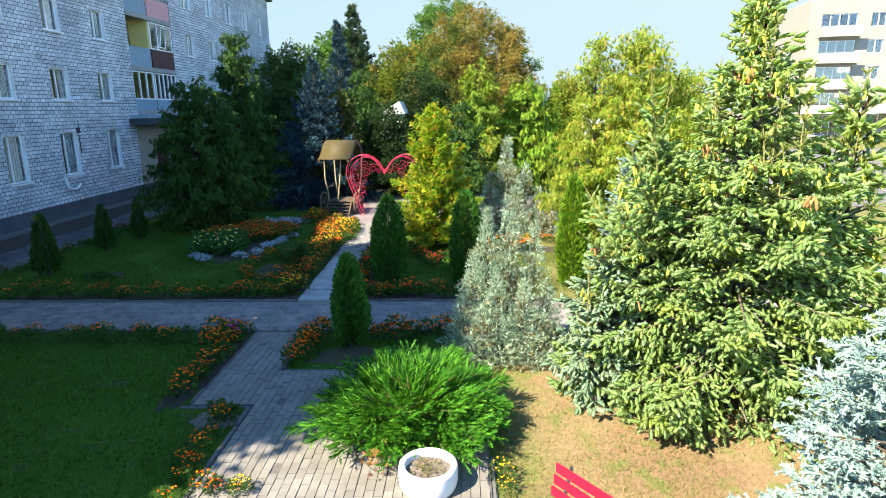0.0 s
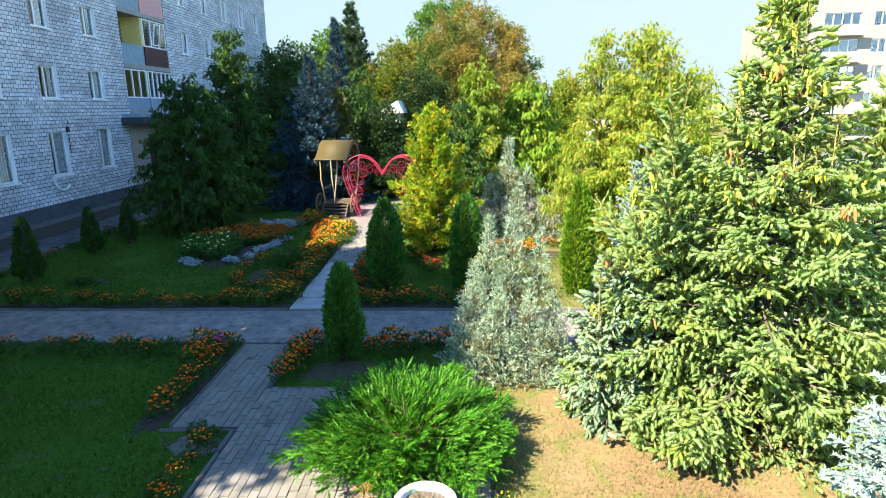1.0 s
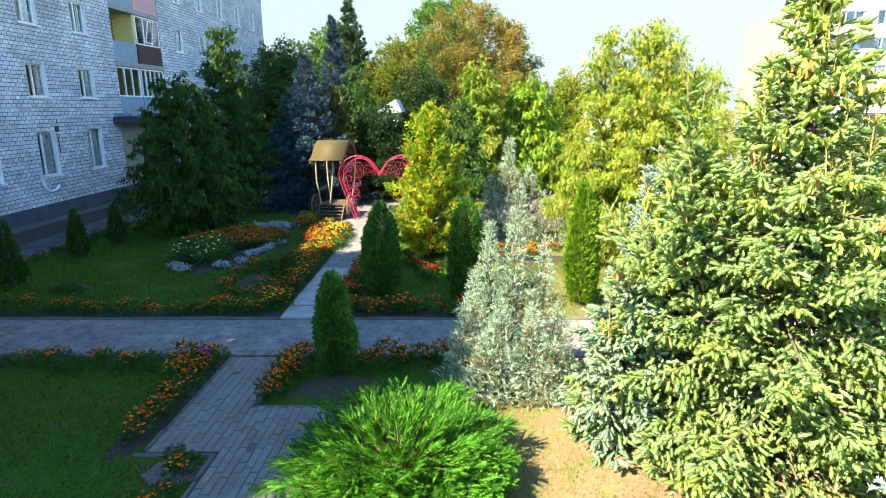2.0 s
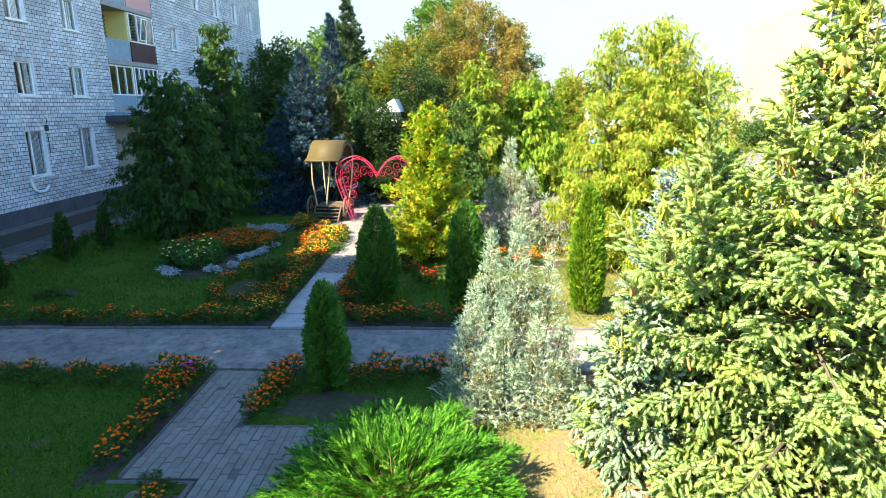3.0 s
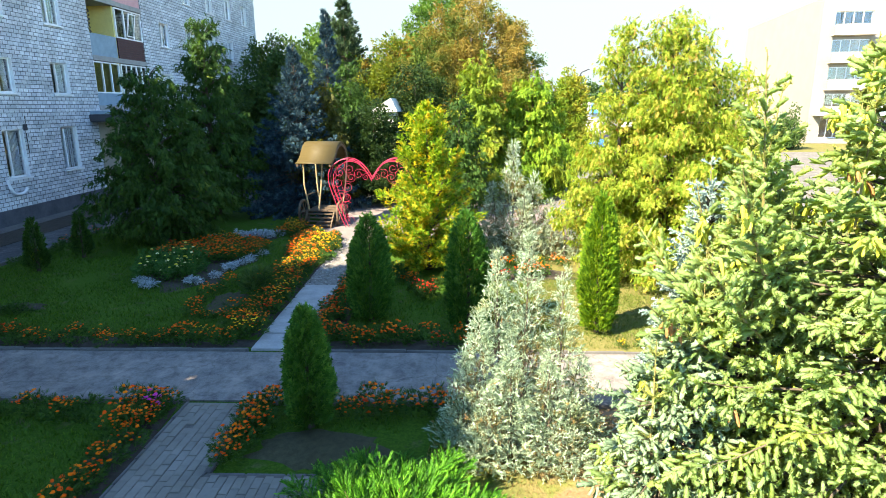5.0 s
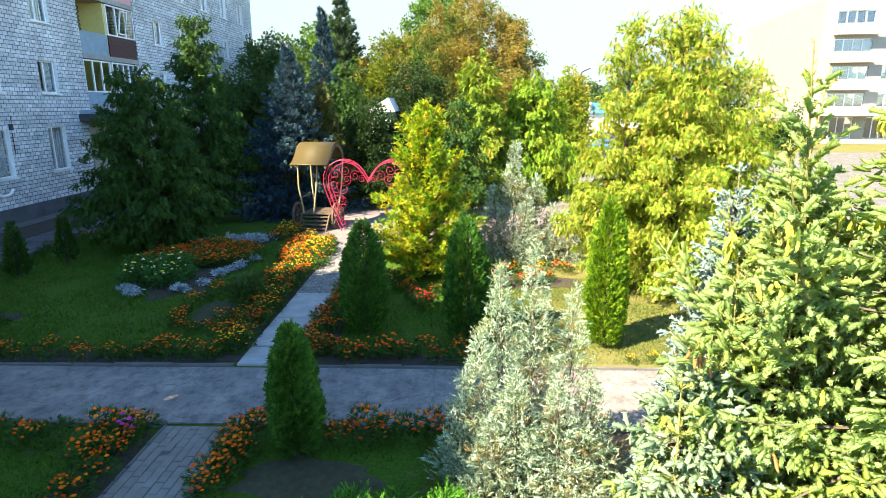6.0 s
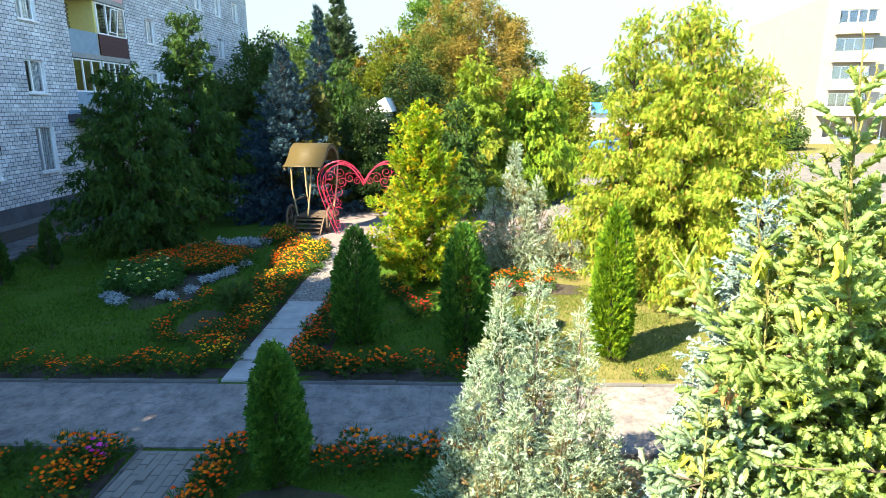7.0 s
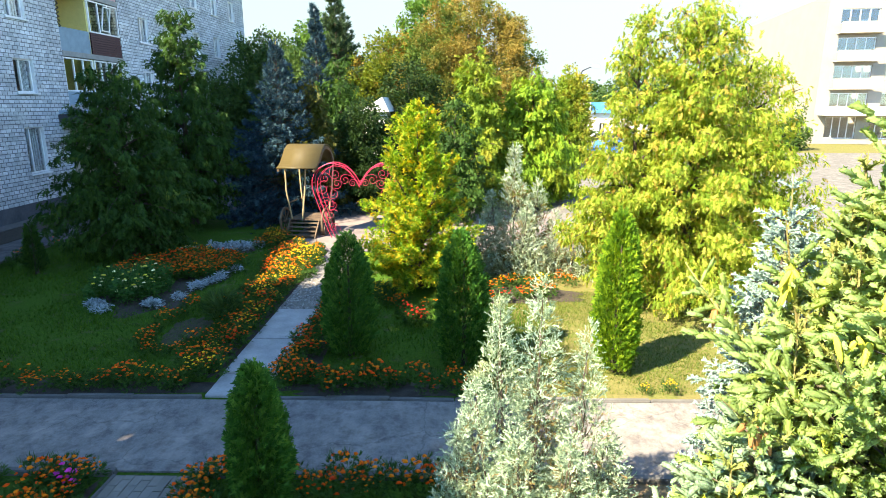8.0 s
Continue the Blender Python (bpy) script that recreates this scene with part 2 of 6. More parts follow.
M_BLUE = plain("blue_paint", (0.03, 0.16, 0.5), 0.5)
M_RED = plain("red_paint", (0.5, 0.03, 0.03), 0.5)
M_DARKCAR = plain("dark_car_paint", (0.03, 0.03, 0.035), 0.25)
M_SILVERCAR = plain("silver_car_paint", (0.4, 0.41, 0.42), 0.3, metal=0.3)
M_RUBBER = plain("rubber", (0.02, 0.02, 0.02), 0.8)

G = lambda *rows: [(p, c) for p, c in rows]
M_SPRUCE = leafy("spruce_needles", G((0.0, (0.18, 0.27, 0.095)), (0.5, (0.27, 0.38, 0.16)), (1.0, (0.34, 0.45, 0.21))), 0.65, 0.6, gain=1.08, patch=G((0.0, (0.24, 0.31, 0.07)), (1.0, (0.34, 0.42, 0.12))), patch_at=(0.5, 0.66), scale=1.6, grain=85, dips=(0.85, 0.87, 0.82))
M_SPTOP = leafy("yellowish_young_spruce_needles", G((0.0, (0.2, 0.25, 0.07)), (1.0, (0.36, 0.38, 0.12))), 0.6, 0.45)
M_SPRUCEB = leafy("pale_bluish_spruce_needles", G((0.0, (0.165, 0.255, 0.16)), (0.5, (0.245, 0.34, 0.225)), (1.0, (0.335, 0.43, 0.3))), 0.6, 0.4, grain=85, dips=(0.6, 0.64, 0.6))
M_SPRUCETIP = leafy("spruce_needles_pale", G((0.0, (0.17, 0.25, 0.11)), (1.0, (0.3, 0.39, 0.2))), 0.55, 0.3, grain=85)
M_GREENSP = leafy("dark_spruce_needles", G((0.0, (0.015, 0.04, 0.018)), (1.0, (0.05, 0.085, 0.04))), 0.55, 0.2)
M_BLUESP = leafy("blue_spruce_needles", G((0.0, (0.21, 0.305, 0.3)), (1.0, (0.37, 0.475, 0.465))), 0.6, 0.2, warm=(1, 1, 1), grain=80)
# dark copy of the blue needles: shade and sunlit sprays put into the colour
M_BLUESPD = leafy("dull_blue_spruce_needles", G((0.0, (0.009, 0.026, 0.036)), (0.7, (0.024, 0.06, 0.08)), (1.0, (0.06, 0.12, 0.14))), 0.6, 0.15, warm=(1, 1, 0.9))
M_JUN = leafy("silver_juniper_foliage", G((0.0, (0.13, 0.2, 0.13)), (0.55, (0.35, 0.45, 0.34)), (1.0, (0.57, 0.66, 0.54))), 0.65, 0.3, patch=G((0.0, (0.24, 0.28, 0.13)), (1.0, (0.44, 0.49, 0.28))), patch_at=(0.54, 0.68), scale=2.8, warm=(1.05, 1.05, 0.85), grain=30)
M_JUNF = leafy("grey_green_juniper_foliage", G((0.0, (0.1, 0.15, 0.09)), (0.5, (0.28, 0.37, 0.26)), (1.0, (0.5, 0.58, 0.46))), 0.65, 0.2, patch=G((0.0, (0.09, 0.12, 0.05)), (1.0, (0.24, 0.28, 0.15))), patch_at=(0.52, 0.66), scale=2.0)
M_GREENJ = leafy("green_juniper_foliage", G((0.0, (0.014, 0.07, 0.005)), (0.5, (0.05, 0.185, 0.012)), (1.0, (0.14, 0.36, 0.03))), 0.5, 0.35, grain=60)
M_THUJA = leafy("green_thuja_foliage", G((0.0, (0.02, 0.08, 0.012)), (0.7, (0.06, 0.165, 0.022)), (1.0, (0.12, 0.24, 0.035))), 0.55, 0.3)
# lit copy of the green thuja: the sun's brightness is in the colour
M_THUJAL = leafy("bright_thuja_foliage", G((0.0, (0.035, 0.1, 0.008)), (0.55, (0.12, 0.24, 0.016)), (1.0, (0.25, 0.37, 0.025))), 0.55, 0.35)
M_YTHUJA = leafy("yellowing_thuja_foliage", G((0.0, (0.05, 0.13, 0.008)), (0.6, (0.15, 0.27, 0.016)), (1.0, (0.3, 0.38, 0.03))), 0.6, 0.45, patch=G((0.0, (0.36, 0.23, 0.012)), (1.0, (0.56, 0.4, 0.03))), patch_at=(0.505, 0.64), scale=4.0, gain=1.15)
M_YTHUJAR = leafy("tall_yellow_thuja_foliage", G((0.0, (0.11, 0.2, 0.018)), (0.45, (0.23, 0.325, 0.036)), (0.82, (0.37, 0.43, 0.068)), (0.92, (0.43, 0.39, 0.08)), (1.0, (0.42, 0.27, 0.07))), 0.6, 0.52, patch=G((0.0, (0.27, 0.19, 0.05)), (1.0, (0.42, 0.32, 0.09))), patch_at=(0.6, 0.7), scale=6.5)
# thuja greens lowered so the colour itself carries part of the shade
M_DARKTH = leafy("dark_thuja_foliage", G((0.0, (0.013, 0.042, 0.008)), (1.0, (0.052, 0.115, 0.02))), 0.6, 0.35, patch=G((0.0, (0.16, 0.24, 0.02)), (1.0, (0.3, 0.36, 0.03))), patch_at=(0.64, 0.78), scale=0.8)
M_BROAD = leafy("green_tree_leaves", G((0.0, (0.03, 0.07, 0.02)), (1.0, (0.08, 0.14, 0.03))), 0.6, 0.3)
M_BROADY = leafy("yellow_green_leaves", G((0.0, (0.08, 0.15, 0.015)), (1.0, (0.2, 0.29, 0.03))), 0.6, 0.4, patch=G((0.0, (0.24, 0.21, 0.025)), (1.0, (0.36, 0.32, 0.045))), patch_at=(0.48, 0.64), scale=0.6)
M_CHEST = leafy("rusting_chestnut_leaves", G((0.0, (0.035, 0.08, 0.015)), (1.0, (0.1, 0.16, 0.03))), 0.65, 0.3, patch=G((0.0, (0.14, 0.11, 0.022)), (1.0, (0.25, 0.18, 0.04))), patch_at=(0.4, 0.56), scale=0.3)
M_MIXED = leafy("autumn_mixed_leaves", G((0.0, (0.009, 0.028, 0.008)), (1.0, (0.032, 0.065, 0.015))), 0.6, 0.3, patch=G((0.0, (0.12, 0.09, 0.012)), (1.0, (0.17, 0.14, 0.02))), patch_at=(0.62, 0.74), scale=0.5)
M_JUNDRY = leafy("dry_juniper_foliage", G((0.0, (0.1, 0.085, 0.035)), (0.7, (0.2, 0.17, 0.07)), (1.0, (0.27, 0.17, 0.08))), 0.8, 0.2)
M_OLIVETH = leafy("olive_thuja_foliage", G((0.0, (0.03, 0.04, 0.008)), (1.0, (0.1, 0.1, 0.018))), 0.6, 0.3)
M_BRIGHTTH = leafy("bright_hanging_thuja_foliage", G((0.0, (0.05, 0.12, 0.008)), (1.0, (0.2, 0.33, 0.025))), 0.55, 0.35, patch=G((0.0, (0.16, 0.2, 0.015)), (1.0, (0.28, 0.32, 0.03))), patch_at=(0.5, 0.66), scale=0.9)
# brighter copy of the green tree leaves, with sunlight put into the colour
M_BROADG = leafy("fresh_green_leaves", G((0.0, (0.04, 0.1, 0.015)), (1.0, (0.11, 0.21, 0.03))), 0.6, 0.3)
M_AUTUMN = leafy("autumn_orange_leaves", G((0.0, (0.06, 0.1, 0.012)), (1.0, (0.15, 0.19, 0.02))), 0.6, 0.35, patch=G((0.0, (0.2, 0.1, 0.02)), (1.0, (0.28, 0.16, 0.03))), patch_at=(0.5, 0.66), scale=0.4)
M_DAHLIA = leafy("dahlia_leaves", G((0.0, (0.02, 0.075, 0.018)), (1.0, (0.065, 0.165, 0.036))), 0.5, 0.3)
M_PLANT = leafy("marigold_leaves", G((0.0, (0.022, 0.062, 0.014)), (1.0, (0.065, 0.135, 0.026))), 0.6, 0.3)
M_ORANGE = leafy("orange_petals", G((0.0, (0.82, 0.075, 0.003)), (1.0, (0.95, 0.23, 0.006))), 0.6, 0.3, warm=(1, 1, 1))
M_AMBER = leafy("yellow_petals", G((0.0, (0.86, 0.36, 0.006)), (1.0, (0.92, 0.6, 0.02))), 0.6, 0.3, warm=(1, 1, 1))
M_RUST = leafy("rust_red_petals", G((0.0, (0.45, 0.03, 0.003)), (1.0, (0.72, 0.1, 0.004))), 0.6, 0.3, warm=(1, 1, 1))
M_REDP = leafy("red_petals", G((0.0, (0.5, 0.015, 0.01)), (1.0, (0.7, 0.05, 0.02))), 0.6, 0.3, warm=(1, 1, 1))
M_MAGENTA = leafy("magenta_petals", G((0.0, (0.5, 0.02, 0.28)), (1.0, (0.65, 0.06, 0.4))), 0.6, 0.3, warm=(1, 1, 1))
M_WHITEP = leafy("white_yellow_petals", G((0.0, (0.72, 0.62, 0.06)), (0.7, (0.75, 0.68, 0.14)), (1.0, (0.78, 0.74, 0.5))), 0.6, 0.3, warm=(1, 1, 1))
M_SILVER = leafy("silver_leaves", G((0.0, (0.16, 0.21, 0.22)), (1.0, (0.42, 0.48, 0.49))), 0.7, 0.15, warm=(1, 1, 1))
M_GRASS = leafy("grass_blades", G((0.0, (0.025, 0.08, 0.006)), (1.0, (0.08, 0.16, 0.014))), 0.6, 0.3)
M_MEADOW = leafy("meadow_grass_blades", G((0.0, (0.05, 0.095, 0.014)), (0.6, (0.11, 0.155, 0.028)), (1.0, (0.165, 0.165, 0.042))), 0.6, 0.3)
M_DRYGRASS = leafy("dry_grass_blades", G((0.0, (0.215, 0.15, 0.065)), (0.5, (0.295, 0.212, 0.092)), (0.65, (0.155, 0.175, 0.046)), (1.0, (0.11, 0.16, 0.03))), 0.7, 0.3)
M_CONE = plain("pale_green_cone", (0.5, 0.5, 0.055), 0.6, vary=0.25, scale=30)
M_CONEB = plain("brown_cone", (0.33, 0.15, 0.05), 0.7, vary=0.25, scale=30)
M_RUBBLE = leafy("broken_pale_stone", G((0.0, (0.12, 0.11, 0.1)), (1.0, (0.36, 0.34, 0.31))), 0.9, 0.0)
M_GRAVEL = plain("white_gravel", (0.17, 0.158, 0.14), 0.9, vary=0.5, scale=9, bump=0.8)


def paver_material():
    k = Mat("grey_paving_brick", 0.85, spec=0.2)
    o = k.node("ShaderNodeObjectInfo")
    g = k.node("ShaderNodeNewGeometry")
    r = k.math("FRACT", k.math("ADD", o.outputs["Random"], g.outputs["Random Per Island"]))
    base = k.ramp(r, [(0.0, (0.178, 0.165, 0.143)), (1.0, (0.222, 0.207, 0.18))])
    p = k.world_coords()
    dirt = k.ramp(k.noise(p, 1.4, 5, 0.7), [(0.35, (1, 1, 1)), (0.7, (0.7, 0.68, 0.64))])
    fine = k.noise(p, 70, 4)
    k.color(k.mix(1.0, base, dirt, "MULTIPLY")).bump(fine, 0.35, 0.006)
    return k.m


M_PAVER = paver_material()

# ---- mesh helpers ----


def tri_mesh(name, v, f):
    """A mesh from arrays of points and triangles."""
    v, f = np.asarray(v, np.float32), np.asarray(f, np.int32)
    me = bpy.data.meshes.new(name)
    me.vertices.add(len(v))
    me.vertices.foreach_set("co", v.ravel())
    me.loops.add(f.size)
    me.loops.foreach_set("vertex_index", f.ravel())
    me.polygons.add(len(f))
    me.polygons.foreach_set("loop_start", np.arange(0, f.size, 3, dtype=np.int32))
    me.polygons.foreach_set("use_smooth", np.zeros(len(f), dtype=bool))
    me.update(calc_edges=True)
    return me


def part(name, data, material, parent=None, label="", at=None, smooth=False):
    """Links a mesh or bmesh as one object, under a thing or part if given."""
    if isinstance(data, bmesh.types.BMesh):
        me = bpy.data.meshes.new(name)
        data.to_mesh(me)
        data.free()
    else:
        me = data
    if material and not me.materials:
        me.materials.append(material)
    if smooth:
        me.polygons.foreach_set("use_smooth", np.ones(len(me.polygons), dtype=bool))
    ob = new(name, me)
    ob.parent = parent
    if name == "pane":
        ob.visible_shadow = False
    if at is not None:
        ob.matrix_basis = at
    if label:
        ob["label"] = label
    return ob


def thing(name, label, category, group="", kind="", at=None):
    return_ob = tagged(new(name), label, category, group, kind)
    if at is not None:
        return_ob.matrix_basis = at
    return return_ob


def add_box(bm, x0, x1, y0, y1, z0, z1):
    vs = [bm.verts.new((x, y, z)) for x in (x0, x1) for y in (y0, y1) for z in (z0, z1)]
    for q in ((0, 1, 3, 2), (4, 6, 7, 5), (0, 4, 5, 1), (2, 3, 7, 6), (0, 2, 6, 4), (1, 5, 7, 3)):
        bm.faces.new([vs[i] for i in q])
    return vs


def box(x0, x1, y0, y1, z0, z1, bevel=0.0):
    bm = bmesh.new()
    add_box(bm, x0, x1, y0, y1, z0, z1)
    if bevel:
        bmesh.ops.bevel(bm, geom=list(bm.edges), offset=bevel, segments=2, affect="EDGES", clamp_overlap=True)
    return bm


def tube(bm, pts, radii, sides=8, cap=True):
    """A round bar along points."""
    pts = [Vector(p) for p in pts]
    if isinstance(radii, (int, float)):
        radii = [radii] * len(pts)
    rings, ref = [], None
    for i, p in enumerate(pts):
        d = (pts[min(i + 1, len(pts) - 1)] - pts[max(i - 1, 0)]).normalized()
        if ref is None:
            ref = Vector((1, 0, 0)) if abs(d.x) < 0.8 else Vector((0, 1, 0))
        ref = (ref - d * ref.dot(d)).normalized()
        side = d.cross(ref)
        rings.append([bm.verts.new(p + (ref * math.cos(a) + side * math.sin(a)) * radii[i]) for a in [2 * math.pi * k / sides for k in range(sides)]])
    for a, b in zip(rings, rings[1:]):
        for k in range(sides):
            bm.faces.new((a[k], a[(k + 1) % sides], b[(k + 1) % sides], b[k]))
    if cap:
        bm.faces.new(rings[0][::-1])
        bm.faces.new(rings[-1])
    return bm


def lathe(profile, sides=32):
    """Profile of (radius, z) turned round z."""
    bm = bmesh.new()
    rings = [[bm.verts.new((r * math.cos(2 * math.pi * k / sides), r * math.sin(2 * math.pi * k / sides), z)) for k in range(sides)] for r, z in profile]
    for a, b in zip(rings, rings[1:]):
        for k in range(sides):
            bm.faces.new((a[k], a[(k + 1) % sides], b[(k + 1) % sides], b[k]))
    return bm


def unit(a):
    return a / np.maximum(np.linalg.norm(a, axis=-1, keepdims=True), 1e-9)


def stamp(kinds, P, D, N, S, seed=0):
    """Copies of small sprays at points P, pointing along D with upper side N and size S, as one array of points and triangles."""
    r = np.random.default_rng(seed)
    D = unit(D)
    side = unit(np.cross(N, D))
    up = np.cross(D, side)
    pick = r.integers(0, len(kinds), len(P))
    V, F, n0 = [], [], 0
    for k, (tv, tf) in enumerate(kinds):
        sel = pick == k
        m = int(sel.sum())
        if not m:
            continue
        d, s, u, sc = D[sel], side[sel], up[sel], np.asarray(S)[sel]
        v = P[sel][:, None, :] + sc[:, None, None] * (tv[None, :, 0:1] * d[:, None, :] + tv[None, :, 1:2] * s[:, None, :] + tv[None, :, 2:3] * u[:, None, :])
        f = tf[None] + (np.arange(m) * len(tv))[:, None, None] + n0
        V.append(v.reshape(-1, 3))
        F.append(f.reshape(-1, 3))
        n0 += m * len(tv)
    return np.concatenate(V), np.concatenate(F)


def shoot(seed=0, needles=8):
    """A needled shoot: a spindle with short needles standing off it."""
    r = np.random.default_rng(seed)
    v = [(0, 0, 0), (1, 0, 0)]
    f = []
    for x, w in ((0.3, 0.12), (0.75, 0.09)):
        for k in range(3):
            a = 2 * math.pi * k / 3 + (0.5 if x > 0.5 else 0)
            v.append((x, w * math.cos(a), w * math.sin(a)))
    for k in range(3):
        k2 = (k + 1) % 3
        f += [(0, 2 + k2, 2 + k), (2 + k, 2 + k2, 5 + k), (2 + k2, 5 + k2, 5 + k), (5 + k, 5 + k2, 1)]
    for i in range(needles):
        x, a = 0.08 + 0.85 * i / needles, i * 2.4 + r.uniform(0, 0.6)
        c, s = math.cos(a), math.sin(a)
        n = len(v)
        v += [(x + 0.17, 0.25 * c, 0.25 * s), (x + 0.06, 0.07 * c - 0.05 * s, 0.07 * s + 0.05 * c)]
        f.append((0 if i < 1 else 2 + i % 6, n + 1, n))
    return np.array(v), np.array(f)


def finger(seed=0, needles=18, fat=0.14, reach=0.3, sides=4):
    """A full needled shoot: a ribbed spindle that nods at its end, with needles standing off it."""
    r = np.random.default_rng(seed)
    bend = r.uniform(0.05, 0.2)
    v, f = [(0, 0, 0)], []
    xs, ws = (0.06, 0.45, 0.9), (0.7, 1.0, 0.9)
    for x, w in zip(xs, ws):
        for k in range(sides):
            a, q = 6.283 * (k + 0.5 * x) / sides, fat * w * r.uniform(0.8, 1.2)
            v.append((x + r.uniform(-0.04, 0.04), q * math.cos(a), q * math.sin(a) - bend * x * x))
    v.append((1.0, 0, -bend))
    for k in range(sides):
        j = (k + 1) % sides
        f.append((0, 1 + j, 1 + k))
        for n in range(2):
            a = 1 + n * sides
            f += [(a + k, a + j, a + sides + k), (a + j, a + sides + j, a + sides + k)]
        f.append((1 + 2 * sides + k, 1 + 2 * sides + j, 1 + 3 * sides))
    for i in range(needles):
        x, a = 0.05 + 0.93 * i / needles, i * 2.4 + r.uniform(-0.5, 0.5)
        c, s, ln = math.cos(a), math.sin(a), reach * r.uniform(0.8, 1.1)
        n = len(v)
        b = fat * 0.75
        v += [(x + r.uniform(0.08, 0.17), ln * c, ln * s - bend * x * x), (x - 0.02, b * c - 0.035 * s, b * s + 0.035 * c - bend * x * x)]
        f.append((1 + min(2, int(x * 3)) * sides + i % sides, n + 1, n))
    return np.array(v), np.array(f)


def plume(n, seed=0, cone=0.5, width=0.05):
    """A feathery tuft of thin tongues round an axis."""
    r = np.random.default_rng(seed)
    v, f = [(0, 0, 0)], []
    for i in range(n):
        a, t = i * 2.4 + r.uniform(-0.4, 0.4), cone * math.sqrt((i + 0.3) / n)
        ln = r.uniform(0.75, 1.1) * (1 - 0.3 * t)
        d = np.array((math.cos(t), math.sin(t) * math.cos(a), math.sin(t) * math.sin(a)))
        q = np.cross(d, (math.sin(a * 3), math.cos(a * 2), 0.3))
        q = q / np.linalg.norm(q) * width
        k = len(v)
        v += [tuple(d * ln), tuple(d * ln * 0.5 - 1.7 * q)]
        f.append((0, k + 1, k))
    return np.array(v), np.array(f)


def leaves(n, seed=0, size=0.55):
    """A cluster of broad leaves on one twig."""
    r = np.random.default_rng(seed)
    v, f = [], []
    for i in range(n):
        c = np.array((r.uniform(0.1, 0.9), r.uniform(-0.5, 0.5), r.uniform(-0.35, 0.35)))
        d = unit(c + np.array((0.3, 0, -0.2)))
        q = unit(np.cross(d, r.normal(0, 1, 3))) * size * 0.42
        k = len(v)
        v += [tuple(c + q), tuple(c + d * size), tuple(c - q)]
        f.append((k, k + 1, k + 2))
    return np.array(v), np.array(f)


def spray(pairs, seed=0, side=0.34, ang=0.7, width=0.5, droop=0.15, lift=0.06):
    """A feather of short tongues in pairs along one axis: x along the spray."""
    r = np.random.default_rng(seed)
    xs = np.linspace(0, 0.86, pairs + 1)
    axis = [(x, r.normal(0, 0.015), -droop * x * x) for x in xs]
    v, f = list(axis), []
    for i in range(pairs):
        for sg in (-1, 1):
            m = (xs[i] + xs[i + 1]) / 2
            ln = side * r.uniform(0.75, 1.2) * (1 - 0.45 * m) * (0.7 + 0.6 * min(1, m * 4))
            a = ang * r.uniform(0.8, 1.2)
            v.append((m + ln * math.cos(a), sg * ln * math.sin(a), -droop * (m + ln) ** 2 + r.normal(0, lift)))
            f.append((i, i + 1, len(v) - 1) if sg > 0 else (i + 1, i, len(v) - 1))
    w = width * 0.1
    v += [(1.0, 0, -droop), (0.86, w, -droop * 0.74)]
    f.append((pairs, len(v) - 1, len(v) - 2))
    return np.array(v), np.array(f)


SPRAYS = [spray(3, s, 0.4, 0.75, 0.6, 0.3, 0.08) for s in range(5)]
SCALES = [spray(3, 10 + s, 0.42, 0.6, 0.6, 0.05, 0.1) for s in range(5)]
FEATHERS = [spray(6, 20 + s, 0.27, 0.5, 0.5, 0.1, 0.05) for s in range(5)]
SHOOTS = [shoot(s) for s in range(4)]
FINGERS = [finger(s, 14, 0.155, 0.27) for s in range(5)]
CLOSEFINGERS = [finger(s + 9, 34, 0.16, 0.28, 4) for s in range(5)]
BRISTLES = [finger(s, 16, 0.085, 0.26, 3) for s in range(4)]
FARSHOOTS = [shoot(s, 3) for s in range(3)]
PLUMES = [plume(6, s, 0.5, 0.055) for s in range(4)]
FINEPLUMES = [plume(9, 20 + s, 0.32, 0.03) for s in range(4)]
LEAVES = [leaves(7, s, 0.36) for s in range(5)]
AWLS = [spray(5, 50 + s, 0.29, 0.5, 0.6, 0.0, 0.1) for s in range(5)]
BUSHY = [plume(9, 55 + s, 0.95, 0.08) for s in range(5)]


def boughs(K, z0, z1, prof, e0, e1, seed, droop=0.15, jitter=0.2, lean=(0, 0), power=1.0):
    """Boughs from a trunk: feet, directions and lengths. prof(u) is the crown's radius at the height share u, e0..e1 the rise in degrees from foot to top."""
    r = np.random.default_rng(seed)
    u = r.random(K * 6)
    keep = r.random(K * 6) < np.clip(np.array([prof(x) for x in u]) / max(prof(x) for x in np.linspace(0, 1, 40)), 0.12, 1) ** power
    u = np.sort(u[keep][:K])
    az = np.arange(len(u)) * 2.39996 + r.normal(0, 0.3, len(u))
    L = np.array([prof(x) for x in u]) * r.uniform(1 - jitter, 1 + jitter, len(u))
    e = np.radians(e0 + (e1 - e0) * u + r.normal(0, 7, len(u)))
    D = np.stack([np.cos(az) * np.cos(e), np.sin(az) * np.cos(e), np.sin(e)], 1)
    L = L / np.maximum(np.cos(e), 0.35)
    z = z0 + (z1 - z0) * u
    B = np.stack([lean[0] * u, lean[1] * u, z - np.maximum(D[:, 2], 0) * L * 0.75], 1)
    B[:, 2] = np.maximum(B[:, 2], z0 * 0.5)
    return B, D, L


